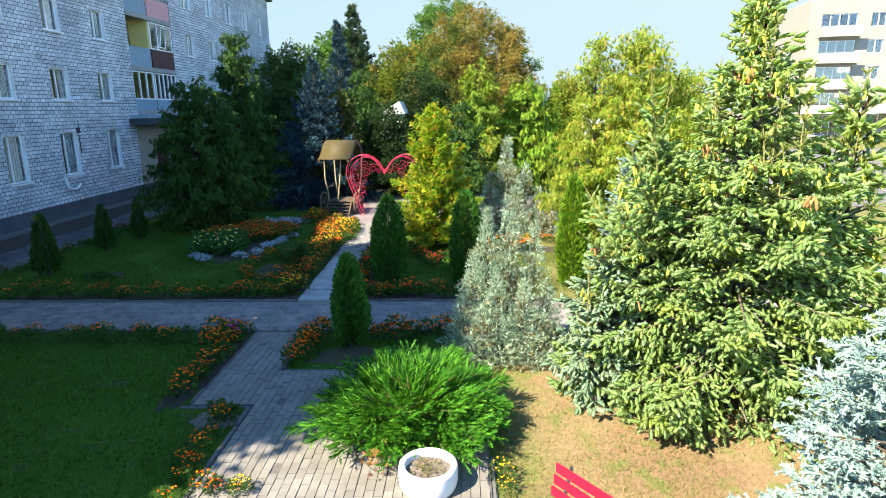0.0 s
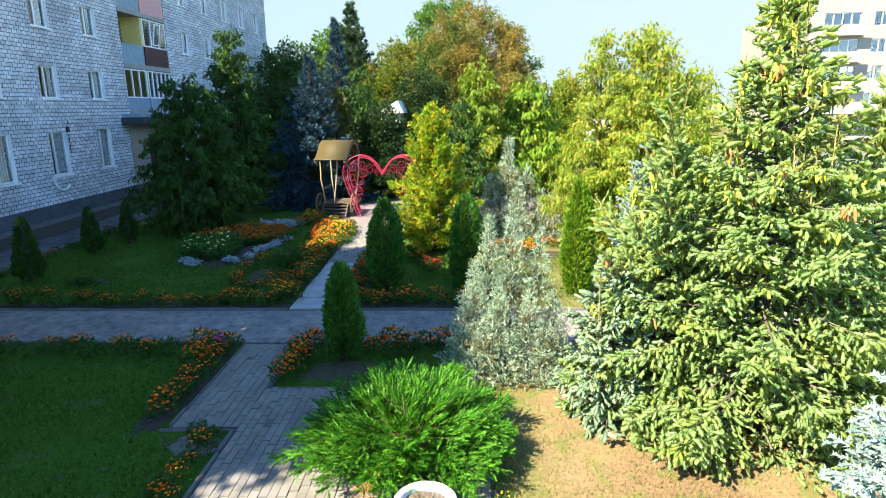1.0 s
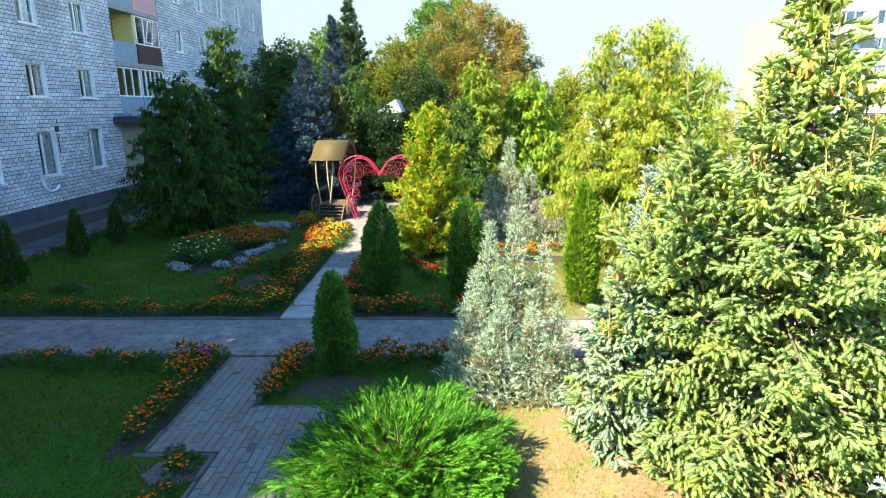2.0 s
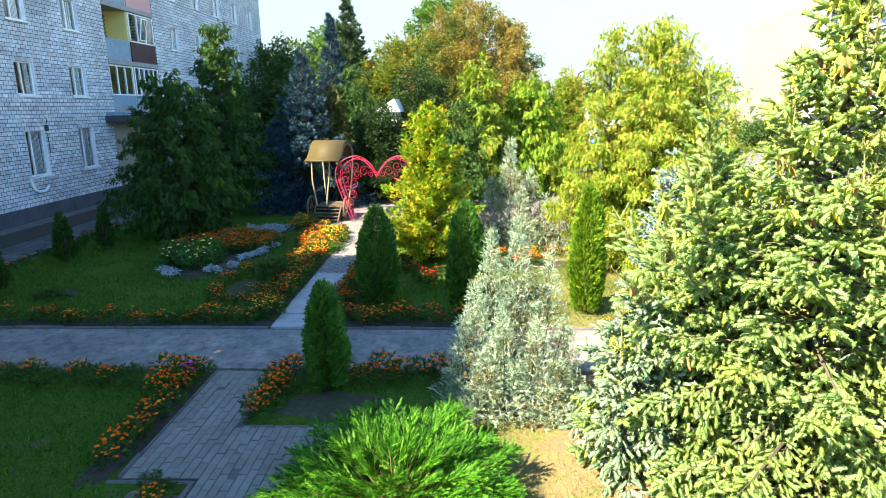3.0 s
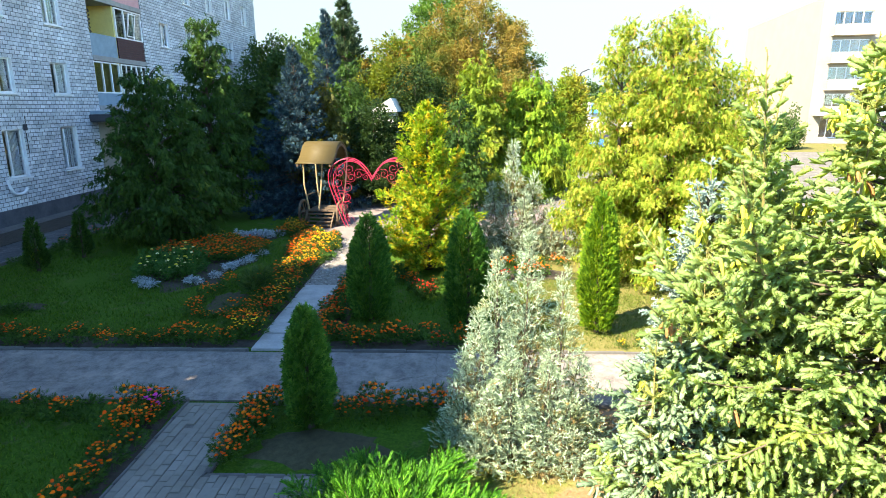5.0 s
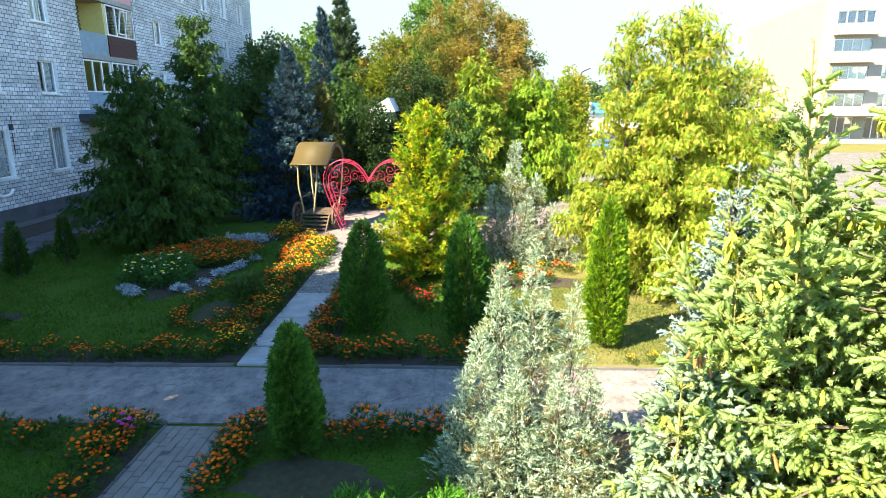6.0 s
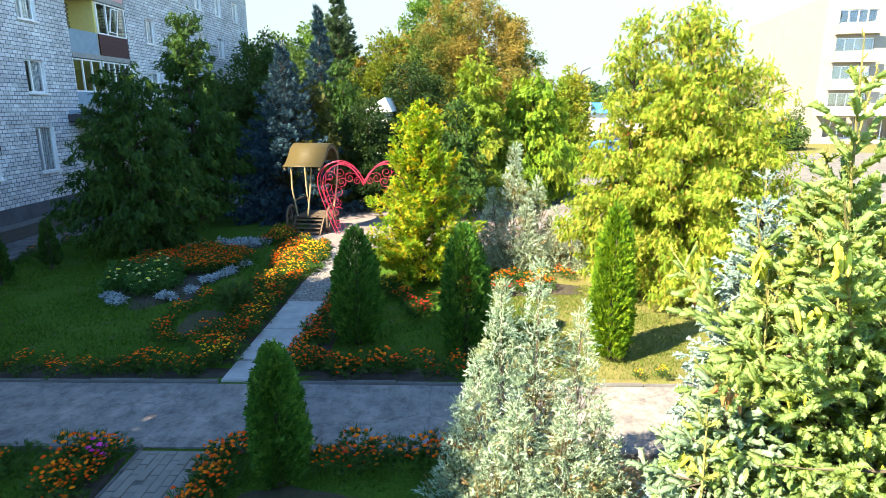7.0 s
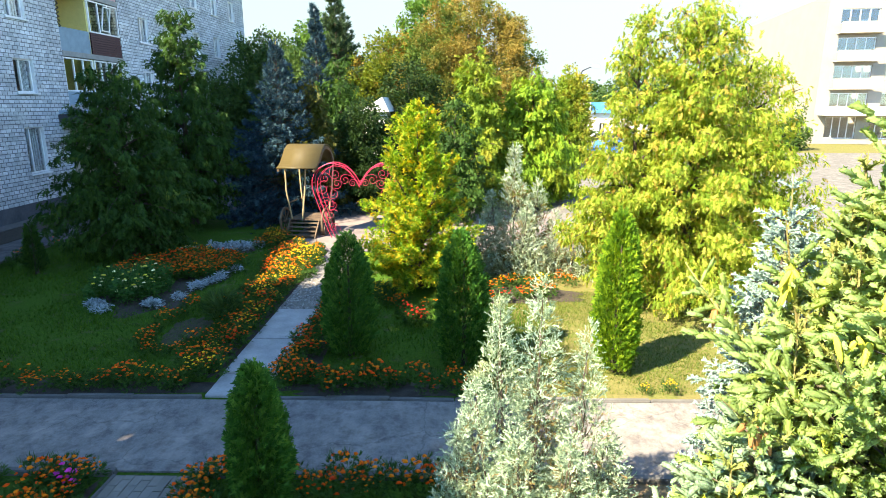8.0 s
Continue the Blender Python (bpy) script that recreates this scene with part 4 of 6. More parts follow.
def car(x, y, rz, body, label):
    """A parked car: body with cabin, windows, wheels and lights."""
    c = thing("car", label, "car", at=pose(x, y, 0.02, 0, 0, rz))
    prof = [(-2.1, 0.35), (-2.15, 0.75), (-1.9, 0.9), (-1.1, 0.98), (-0.45, 1.42), (0.9, 1.44), (1.6, 1.0), (2.05, 0.92), (2.12, 0.4)]
    bm = bmesh.new()
    a = [bm.verts.new((px, -0.84 + (0.12 if pz > 1.2 else 0), pz)) for px, pz in prof]
    b = [bm.verts.new((px, 0.84 - (0.12 if pz > 1.2 else 0), pz)) for px, pz in prof]
    bm.faces.new(a)
    bm.faces.new(b[::-1])
    for i in range(len(prof)):
        j = (i + 1) % len(prof)
        bm.faces.new((a[j], a[i], b[i], b[j]))
    bmesh.ops.bevel(bm, geom=list(bm.edges), offset=0.05, segments=2, affect="EDGES")
    part("body", bm, body, c, smooth=False)
    for s in (-1, 1):
        bm = bmesh.new()
        v = [bm.verts.new((px, s * (0.865 - 0.1 * (pz > 1.2)), pz)) for px, pz in ((-0.95, 1.02), (-0.42, 1.36), (0.85, 1.38), (1.35, 1.03))]
        bm.faces.new(v)
        bmesh.ops.solidify(bm, geom=list(bm.faces), thickness=0.02)
        part("side_window", bm, M_CARGLASS, c)
        for wx in (-1.3, 1.3):
            bm = lathe([(0.06, -0.1), (0.3, -0.1), (0.32, -0.05), (0.32, 0.05), (0.3, 0.1), (0.06, 0.1)], 18)
            w = part("wheel", bm, M_RUBBER, c, at=pose(wx, s * 0.78, 0.32, 90))
            part("rim", lathe([(0.0, -0.115), (0.19, -0.112), (0.2, 0.112), (0.0, 0.115)], 14), M_SILVERCAR, w)
        part("headlight", box(2.05, 2.13, s * 0.6 - 0.15, s * 0.6 + 0.15, 0.66, 0.8, 0.02), M_FRAME, c)


car(15.6, 66, 100, M_DARKCAR, "dark parked car on the far street")
car(20.5, 62, 95, M_SILVERCAR, "silver parked car on the far street")
car(12.3, 53.0, 20, M_BLUE, "blue parked car at the edge of the street")


def street_lamp(x, y):
    s = thing("street_lamp", "grey steel street lamp with a curved arm", "street lamp", at=pose(x, y, 0))
    bm = bmesh.new()
    tube(bm, [(0, 0, 0), (0, 0, 4), (0, 0, 6.0), (0.3, 0, 6.7), (1.0, 0, 7.0)], [0.09, 0.07, 0.06, 0.05, 0.04], 8)
    part("pole", bm, M_PLASTER, s)
    part("lamp_head", box(0.9, 1.5, -0.1, 0.1, 6.95, 7.07, 0.03), M_FRAME, s)


street_lamp(9.2, 50)


def sign(x, y, w, h, mat, label, z=0.6, rz=0):
    s = thing("sign_board", label, "sign", at=pose(x, y, 0, 0, 0, rz))
    part("board", box(0, w, -0.03, 0.03, z, z + h, 0.01), mat, s)
    for px in (0.08, w - 0.08):
        part("post", box(px - 0.03, px + 0.03, 0.031, 0.09, 0, z + h), M_PLASTER, s)


sign(8.5, 38, 0.3, 1.5, M_BLUE, "blue panel board on posts beside the street", 0.6, -20)
sign(18.6, 74, 1.6, 1.2, M_RED, "red board on posts beside the kiosk", 0.5, -10)

# ---- trees and shrubs ----


def spruce(name, label, x, y, h, r, mat, seed, whorl=0.24, per=8, size=0.13, tips=None, cones=0, zmin=0.12, shoots=None, droop=0.22, sub=0.085, lean=(0, 0), power=1.0, hang=0.12, spires=0, fine=None, inner=0.2, near=None, top=0.5, rising=()):
    """A spruce: whorls of boughs, flat side twigs along each bough, shoots along each twig."""
    g = np.random.default_rng(seed)
    t = thing(name, label, "tree", at=pose(x, y, 0))
    part("trunk", trunk_mesh(h * 0.98, 0.03 + 0.016 * h, 0.012, 0.03, seed), M_BARK, t, smooth=True)
    P, D, N, S, TP, TD, TN, TS = [], [], [], [], [], [], [], []
    LP, LD, LS = [], [], []
    bm = bmesh.new()
    ends = []
    z = zmin
    while z < h * 0.985:
        u = z / h
        k = per if u < 0.8 else max(4, per - 3)
        a0 = g.uniform(0, 6.28)
        for i in range(k + (2 if fine is not None else 0)):
            az = a0 + 2 * math.pi * i / k + g.normal(0, 0.16)
            L = r * (1 - u) ** power * (min(1, 0.66 + 0.2 * z) if fine is not None else 1) * g.uniform(0.65, 1.22) * (1 if i < k else 0.5) + 0.1
            e = math.radians(-10 + 50 * u + g.normal(0, 11))
            d = np.array((math.cos(az) * math.cos(e), math.sin(az) * math.cos(e), math.sin(e)))
            zb = z + g.uniform(-0.8, 0.8) * whorl
            line = lambda s: np.array((lean[0] * u, lean[1] * u, zb)) + d * L * s + np.array((0, 0, -droop * L * s * s + droop * 0.9 * L * s ** 4))
            tube(bm, [line(s) for s in (0, 0.4, 0.7, 0.85)], [0.01 + 0.007 * L, 0.008 + 0.004 * L, 0.006, 0.003], 4, cap=False)
            sd = np.array((-math.sin(az), math.cos(az), 0))
            ends.append((u, line(1.0), d))
            m = max(2, int(L / sub))
            for j in range(m):
                s = inner + (1 - inner) * (j + g.uniform(0, 0.8)) / m
                base = line(s)
                for sg in (-1, 1) if s > 0.45 else (1 - 2 * (j % 2),):
                    ln = (0.1 + 0.34 * L * (1 - s) ** 0.7 * min(1, s * 2.2)) * g.uniform(0.7, 1.2)
                    td = unit(d * 0.75 + sd * sg * g.uniform(0.6, 1.0) + np.array((0, 0, g.normal(-hang, 0.42))))
                    q = max(1, int(ln / (size * 0.82)))
                    for w in range(q):
                        pp = base + td * ln * (w + 0.1) / q + np.array((0, 0, -0.25 * ln * (w / q) ** 2)) + g.normal(0, 0.012, 3)
                        dd = unit(td + np.array((0, 0, g.normal(-0.05, 0.2))) + g.normal(0, 0.3, 3))
                        tgt = (TP, TD, TN, TS) if tips is not None and (w == q - 1 and g.random() < 0.14) else (P, D, N, S)
                        tgt[0].append(pp), tgt[1].append(dd), tgt[2].append((0, 0, 1)), tgt[3].append(size * g.uniform(0.75, 1.25))
            P.append(line(0.93)), D.append(d), N.append((0, 0, 1)), S.append(size * 1.3)
        z += whorl * g.uniform(0.8, 1.2) * (1.0 if u < 0.75 else 0.8)
    tops = [(lean[0], lean[1], h * 0.96, top)]
    for i in range(spires):
        u, a = g.uniform(0.55, 0.88), g.uniform(2.2, 5.6)
        q = r * (1 - u) ** power * 0.7
        tops.append((q * math.cos(a), q * math.sin(a), h * u + 0.12, g.uniform(0.5, 0.95)))
    for tx, ty, tz, tl in tops:
        ld = bmesh.new()
        bx, by = g.normal(0, 0.05), g.normal(0, 0.05)
        at = lambda q: np.array((tx + bx * q * q, ty + by * q * q, tz - 0.25 + (tl + 0.25) * q))
        tube(ld, [at(0.0), at(0.4), at(0.75), at(1.0)], [0.011, 0.009, 0.007, 0.003], 5)
        part("leader", ld, M_SPTWIG, t, "yellowish leading shoot")
        for i in range(int(tl / 0.03)):
            # short needles all along the leader
            a, q = i * 2.4, i * 0.03 / tl
            LP.append(at(q)), LD.append(unit(np.array((math.cos(a), math.sin(a), 1.5)))), LS.append(0.045)
        for q in (0.12, 0.5, 0.86) if tl > 0.4 else (0.3,):
            # a whorl of side shoots at each year's joint
            a0, k, ln = g.uniform(0, 6), int(g.integers(4, 6)), 0.26 - 0.17 * q
            for j in range(k):
                a = a0 + 6.28 * j / k + g.normal(0, 0.25)
                dd = unit(np.array((math.cos(a), math.sin(a), 0.8 + g.normal(0, 0.15))))
                m = max(1, round(ln / 0.08))
                for w in range(m):
                    LP.append(at(q) + dd * w * 0.08), LD.append(dd), LS.append(0.11 * (1.1 - 0.3 * w / m))
    for foot, tip in rising:
        # a long bough that bends up into a leading shoot of its own
        foot, tip = [np.array(q) - np.array((x, y, 0)) for q in (foot, tip)]
        mid = foot * 0.5 + tip * 0.5 - np.array((0, 0, 0.12))
        curve = lambda q: foot * (1 - q) ** 2 + 2 * mid * q * (1 - q) + tip * q * q
        ld = bmesh.new()
        tube(ld, [curve(q) for q in (0, 0.3, 0.6, 0.85, 1.0)], [0.014, 0.012, 0.01, 0.007, 0.003], 6)
        part("leader", ld, M_SPTWIG, t, "yellowish leading shoot")
        ln = np.linalg.norm(tip - foot)
        for i in range(int(ln / 0.022)):
            q = i * 0.022 / ln
            d0, a = unit(curve(q + 0.02) - curve(q)), i * 2.4
            e1 = unit(np.cross(d0, (0.3, 0.2, 1)))
            off = e1 * math.cos(a) + np.cross(d0, e1) * math.sin(a)
            if i % 3 == 0:
                LP.append(curve(q)), LD.append(unit(d0 + off * 0.7)), LS.append(0.05)
            elif q < 0.86 and i % 2:
                w = unit(d0 * 0.7 + off * 0.9 + np.array((0, 0, 0.1)))
                for k in range(max(1, round(ln * 0.34 * (1 - q) ** 0.7 / (size * 0.8)))):
                    P.append(curve(q) + w * k * size * 0.8), D.append(unit(w + g.normal(0, 0.12, 3))), N.append((0, 0, 1)), S.append(size * g.uniform(0.75, 1.15))
        for q in (0.5, 0.74):
            for k in range(4):
                a = k * 1.57 + q * 9
                LP.append(curve(q)), LD.append(unit(np.array((math.cos(a), math.sin(a), 0.9)) + unit(tip - foot) * 0.6)), LS.append(0.15 - 0.06 * q)
        ends += [(0.7, curve(0.8), unit(tip - foot))] * 6
    if LP:
        n = len(LP)
        part("leading_growth", tri_mesh("leading_growth", *stamp(BRISTLES, np.array(LP), np.array(LD), g.normal(0, 1, (n, 3)), np.array(LS), seed)), M_SPTOP if tips is not None else mat, t, "thin yellowish top shoots" if tips is not None else "")["kind"] = "stuff"
    part("branchwork", bm, M_BARK if tips is None else M_DRYTWIG, t)["kind"] = "stuff"
    P, D, N, S = np.array(P), np.array(D), np.array(N, float), np.array(S)
    if fine is None:
        crown = stamp(shoots or SHOOTS, P, D, N, S, seed)
    else:
        w = P[:, 0] + P[:, 1] < fine
        far = (P[:, 0] + P[:, 1] > fine + 0.5) & (np.arange(len(P)) % 5 < 3)
        P, D, N, S, w = P[~far], D[~far], N[~far], S[~far], w[~far]
        a, b = stamp(near or FINGERS, P[w], D[w], N[w], S[w], seed), stamp(FARSHOOTS, P[~w], D[~w], N[~w], S[~w] * 1.6, seed)
        crown = np.concatenate([a[0], b[0]]), np.concatenate([a[1], b[1] + len(a[0])])
        shoots = near or FINGERS
    part("crown", tri_mesh("crown", *crown), mat, t, smooth=fine is not None)
    if TP:
        tips = tips or mat
        part("young_growth", tri_mesh("young_growth", *stamp(shoots or SHOOTS, np.array(TP), np.array(TD), np.array(TN, float), np.array(TS), seed)), tips, t, "paler young shoots", smooth=fine is not None)["kind"] = "stuff"
    if cones:
        up = [q for q in ends if q[0] > 0.42 and q[1][0] + q[1][1] < 0.25]
        cm = {}
        for i in range(cones):
            u, p, d = up[int(g.integers(len(up)))]
            ripe = g.random() < 0.86
            for j in range(int(g.integers(2, 7))):
                at = pose(*(p - d * g.uniform(0.02, 0.25) + np.append(g.normal(0, 0.028, 2), -0.01)), g.normal(0, 14), g.normal(0, 14), g.uniform(0, 360))
                if ripe not in cm:
                    b2 = lathe([(0.002, 0.0), (0.012, -0.008), (0.019, -0.04), (0.018, -0.1), (0.011, -0.145), (0.001, -0.162)], 7)
                    cm[ripe] = part("cone", b2, M_CONE if ripe else M_CONEB, t, at=at).data
                else:
                    part("cone", cm[ripe], None, t, at=at)
    return t


def thuja_column(name, label, x, y, h, r, mat, seed, n=4700, size=0.13, skew=(0, 0), group="columnar thujas", cone=False):
    """A columnar or conical thuja: upright sprays packed on a spindle."""
    g = np.random.default_rng(seed)
    u = g.random(n * 2)
    prof = lambda q: np.sin(np.pi * np.clip(0.14 + 0.86 * q, 0, 1) ** 0.8) ** 0.62
    if cone:
        prof = lambda q: (1 - q) ** 0.8 * np.minimum(1, 0.5 + 4 * q) + 0.03
    u = u[g.random(n * 2) < prof(u)][:n]
    a = g.uniform(0, 2 * math.pi, len(u))
    prof0 = prof
    prof = lambda q: prof0(q) * np.where(q > 0.82, 1 - 0.35 * (q - 0.82) / 0.18, 1.0)
    lump = np.array([noise.noise((math.cos(q) * 1.6 + seed, math.sin(q) * 1.6, w * 5)) for q, w in zip(a, u)])
    R = r * prof(u) * (1 + 0.24 * lump) * (1 - 0.4 * g.random(len(u)) ** 2.5)
    P = np.stack([R * np.cos(a) + skew[0] * u, R * np.sin(a) + skew[1] * u, 0.06 + (h - 0.12) * u], 1)
    out = np.stack([np.cos(a), np.sin(a), np.zeros_like(a)], 1)
    D = unit(out * 0.55 + np.array((0, 0, 0.85)) + g.normal(0, 0.28, P.shape))
    N = np.cross(out, np.array((0, 0, 1.0))) + g.normal(0, 0.5, P.shape)
    t = thing(name, label, "shrub", group, at=pose(x, y, 0))
    part("trunk", trunk_mesh(h * 0.8, 0.05, 0.01, 0.01, seed), M_BARK, t, smooth=True)
    part("crown", tri_mesh("crown", *stamp(SCALES, P, D, N, size * g.uniform(0.7, 1.25, len(u)), seed)), mat, t)
    return t


def lobed(name, label, category, x, y, h, prof, mat, seed, K=220, per=34, kinds=SPRAYS, size=0.26, e=(5, 60), spread=0.2, droop=0.25, out=0.6, down=0.35, rand=0.4, z0=0.4, s0=0.3, trunk=0.14, limb=3, bark=None, flat=0.7, up=0.0, lean=(0, 0), jitter=0.25, power=1.0):
    """A tree or shrub of many boughs dressed with sprays."""
    B, D, L = boughs(K, z0, h, prof, e[0], e[1], seed, droop, jitter, lean, power)
    pts = dress(B, D, L, per, s0, spread, size, seed + 1, droop, out, down, rand, flat, up)
    crowns = [(stamp(kinds, *pts, seed), mat)]
    return tree(name, label, category, x, y, bark, trunk_mesh(h * 0.9, trunk, 0.015, 0.05, seed), crowns, None, limbs(B, D, L, limb, 0.03, droop))


cone_prof = lambda r, top=0.06, p=0.8: (lambda u: r * ((1 - u) ** p * min(1, 0.35 + 3 * u) + top))
egg_prof = lambda r, p=0.6: (lambda u: r * (math.sin(math.pi * min(1, 0.1 + 0.9 * u) ** p) ** 0.7 + 0.06))

skirt_prof = lambda r: (lambda u: r * ((1 - u) ** 0.62 * min(1, 0.8 + 1.2 * u) + 0.04))

# near the camera
spruce("spruce", "green spruce with pale hanging cones on dry grass", 4.12, 7.9, 5.75, 2.6, M_SPRUCE, 11, 0.2, 10, 0.125, M_SPRUCETIP, 110, power=1.15, sub=0.092, spires=13, lean=(-0.1, 0.0), fine=0.3, hang=0.3, inner=0.08)
spruce("spruce", "green spruce half hidden behind the taller one", 5.75, 8.4, 4.45, 1.7, M_SPRUCE, 15, 0.26, 8, 0.17, M_SPRUCETIP, 24, power=1.2, sub=0.12, spires=5, fine=-0.6, inner=0.4, hang=0.3)
spruce("spruce", "shorter green spruce with yellowish leading shoots", 3.08, 8.5, 3.75, 1.75, M_SPRUCE, 12, 0.19, 9, 0.135, M_SPRUCETIP, 34, power=1.2, sub=0.084, spires=10, fine=0.25, hang=0.32, inner=0.08, near=CLOSEFINGERS, top=1.0, rising=(((2.85, 8.2, 1.9), (1.82, 7.86, 2.62)), ((2.62, 8.2, 2.3), (2.3, 9.75, 2.95)), ((2.95, 7.95, 2.7), (2.3, 7.3, 3.85)), ((3.05, 8.3, 3.0), (2.72, 8.0, 4.75)), ((2.9, 8.8, 2.4), (2.5, 8.6, 3.55)), ((3.0, 8.0, 2.2), (2.15, 7.4, 3.1))))
spruce("spruce", "low pale green spruce with bluish needles", 2.3, 8.2, 2.1, 0.95, M_SPRUCEB, 16, 0.16, 9, 0.135, M_SPRUCETIP, 4, power=0.75, sub=0.09, spires=1, fine=0.3, inner=0.05, hang=0.3, top=0.4)
spruce("spruce", "pale silver-blue spruce beside the dry grass", 3.95, 4.15, 3.2, 1.45, M_BLUESP, 13, 0.2, 9, 0.14, sub=0.08, power=0.8, shoots=BRISTLES, inner=0.4, hang=0.0)
spruce("spruce", "pale blue spruce growing behind the green ones", 2.93, 9.3, 3.42, 0.66, M_BLUESP, 14, 0.15, 10, 0.105, sub=0.065, power=0.7, shoots=BRISTLES, inner=0.35, hang=0.1)


def juniper(label, x, y, leaders, size, mat, inner, seed, reach=1.0, dense=9.0):
    """An upright juniper: several pointed leaders set with ascending boughs whose short twigs are thick with scale leaves."""
    g = np.random.default_rng(seed)
    t = thing("juniper", label, "shrub", at=pose(x, y, 0))
    out, brown = [[], [], []], [[], [], []]
    bm = bmesh.new()
    for i, (dx, dy, hh, rr) in enumerate(leaders):
        tube(bm, [(dx * 0.25, dy * 0.25, -0.03), (dx * 0.8, dy * 0.8, hh * 0.4), (dx, dy, hh * 0.9)], [0.035, 0.017, 0.003], 7)
        n = int(dense * rr * hh / (size * size))
        u = 1 - np.sqrt(1 - 0.985 * g.random(n))
        u = np.where(g.random(n) < 0.22, 0.5 + 0.49 * g.random(n), u)
        for h in u:
            az = g.uniform(0, 2 * math.pi)
            away = np.array((math.cos(az), math.sin(az), 0.0))
            full = (rr * (1 - h) * min(1, 0.55 + 2.5 * h) + 0.012) * (1 + 0.36 * noise.noise((2.2 * math.cos(az) + 7 * i, 2.2 * math.sin(az), h * hh * 3.2 / reach)))
            deep = 0.72 * g.random() ** 1.5
            tuft = noise.noise((dx + full * 6.5 * math.cos(az) / reach, dy + full * 6.5 * math.sin(az) / reach, h * hh * 6.5 / reach + seed))
            if tuft < -0.18 and deep < 0.4:
                continue
            full *= 1 + 0.35 * max(0, tuft) * (1 - h)
            p = np.array((dx, dy, hh * h)) + away * full * (1 - deep)
            w = unit(away * 0.95 * (1 - 0.5 * h) + np.array((0, 0, 0.6)) + g.normal(0, 0.36, 3))
            dry = noise.noise((p[0] * 3.4 / reach + seed, p[1] * 3.4 / reach, p[2] * 2.2 / reach))
            rows = brown if h < 0.75 and g.random() < 0.1 + 1.7 * deep * (dry + 0.15) else out
            for k in range(3):
                rows[0].append(p + w * size * 0.3 * k + g.normal(0, 0.08 * size, 3))
                rows[1].append(unit(w + g.normal(0, 0.42, 3)))
                rows[2].append(size * g.uniform(0.7, 1.25) * (1 - 0.35 * h))
            if deep > 0.3 and g.random() < 0.08:
                q = np.array((dx, dy, max(0.05, hh * h - 0.3 * reach)))
                tube(bm, [q, (p + q) / 2 - np.array((0, 0, 0.03)), p], [0.006, 0.004, 0.002], 4, cap=False)
    part("stemwork", bm, M_DRYTWIG, t, "brown bare inner stems")
    for name, rows, m, lab in (("crown", out, mat, ""), ("dry_foliage", brown, inner, "brown dry inner foliage")):
        n = len(rows[0])
        part(name, tri_mesh(name, *stamp(AWLS, np.array(rows[0]), np.array(rows[1]), g.normal(0, 1, (n, 3)), np.array(rows[2]), seed)), m, t, lab)
    return t


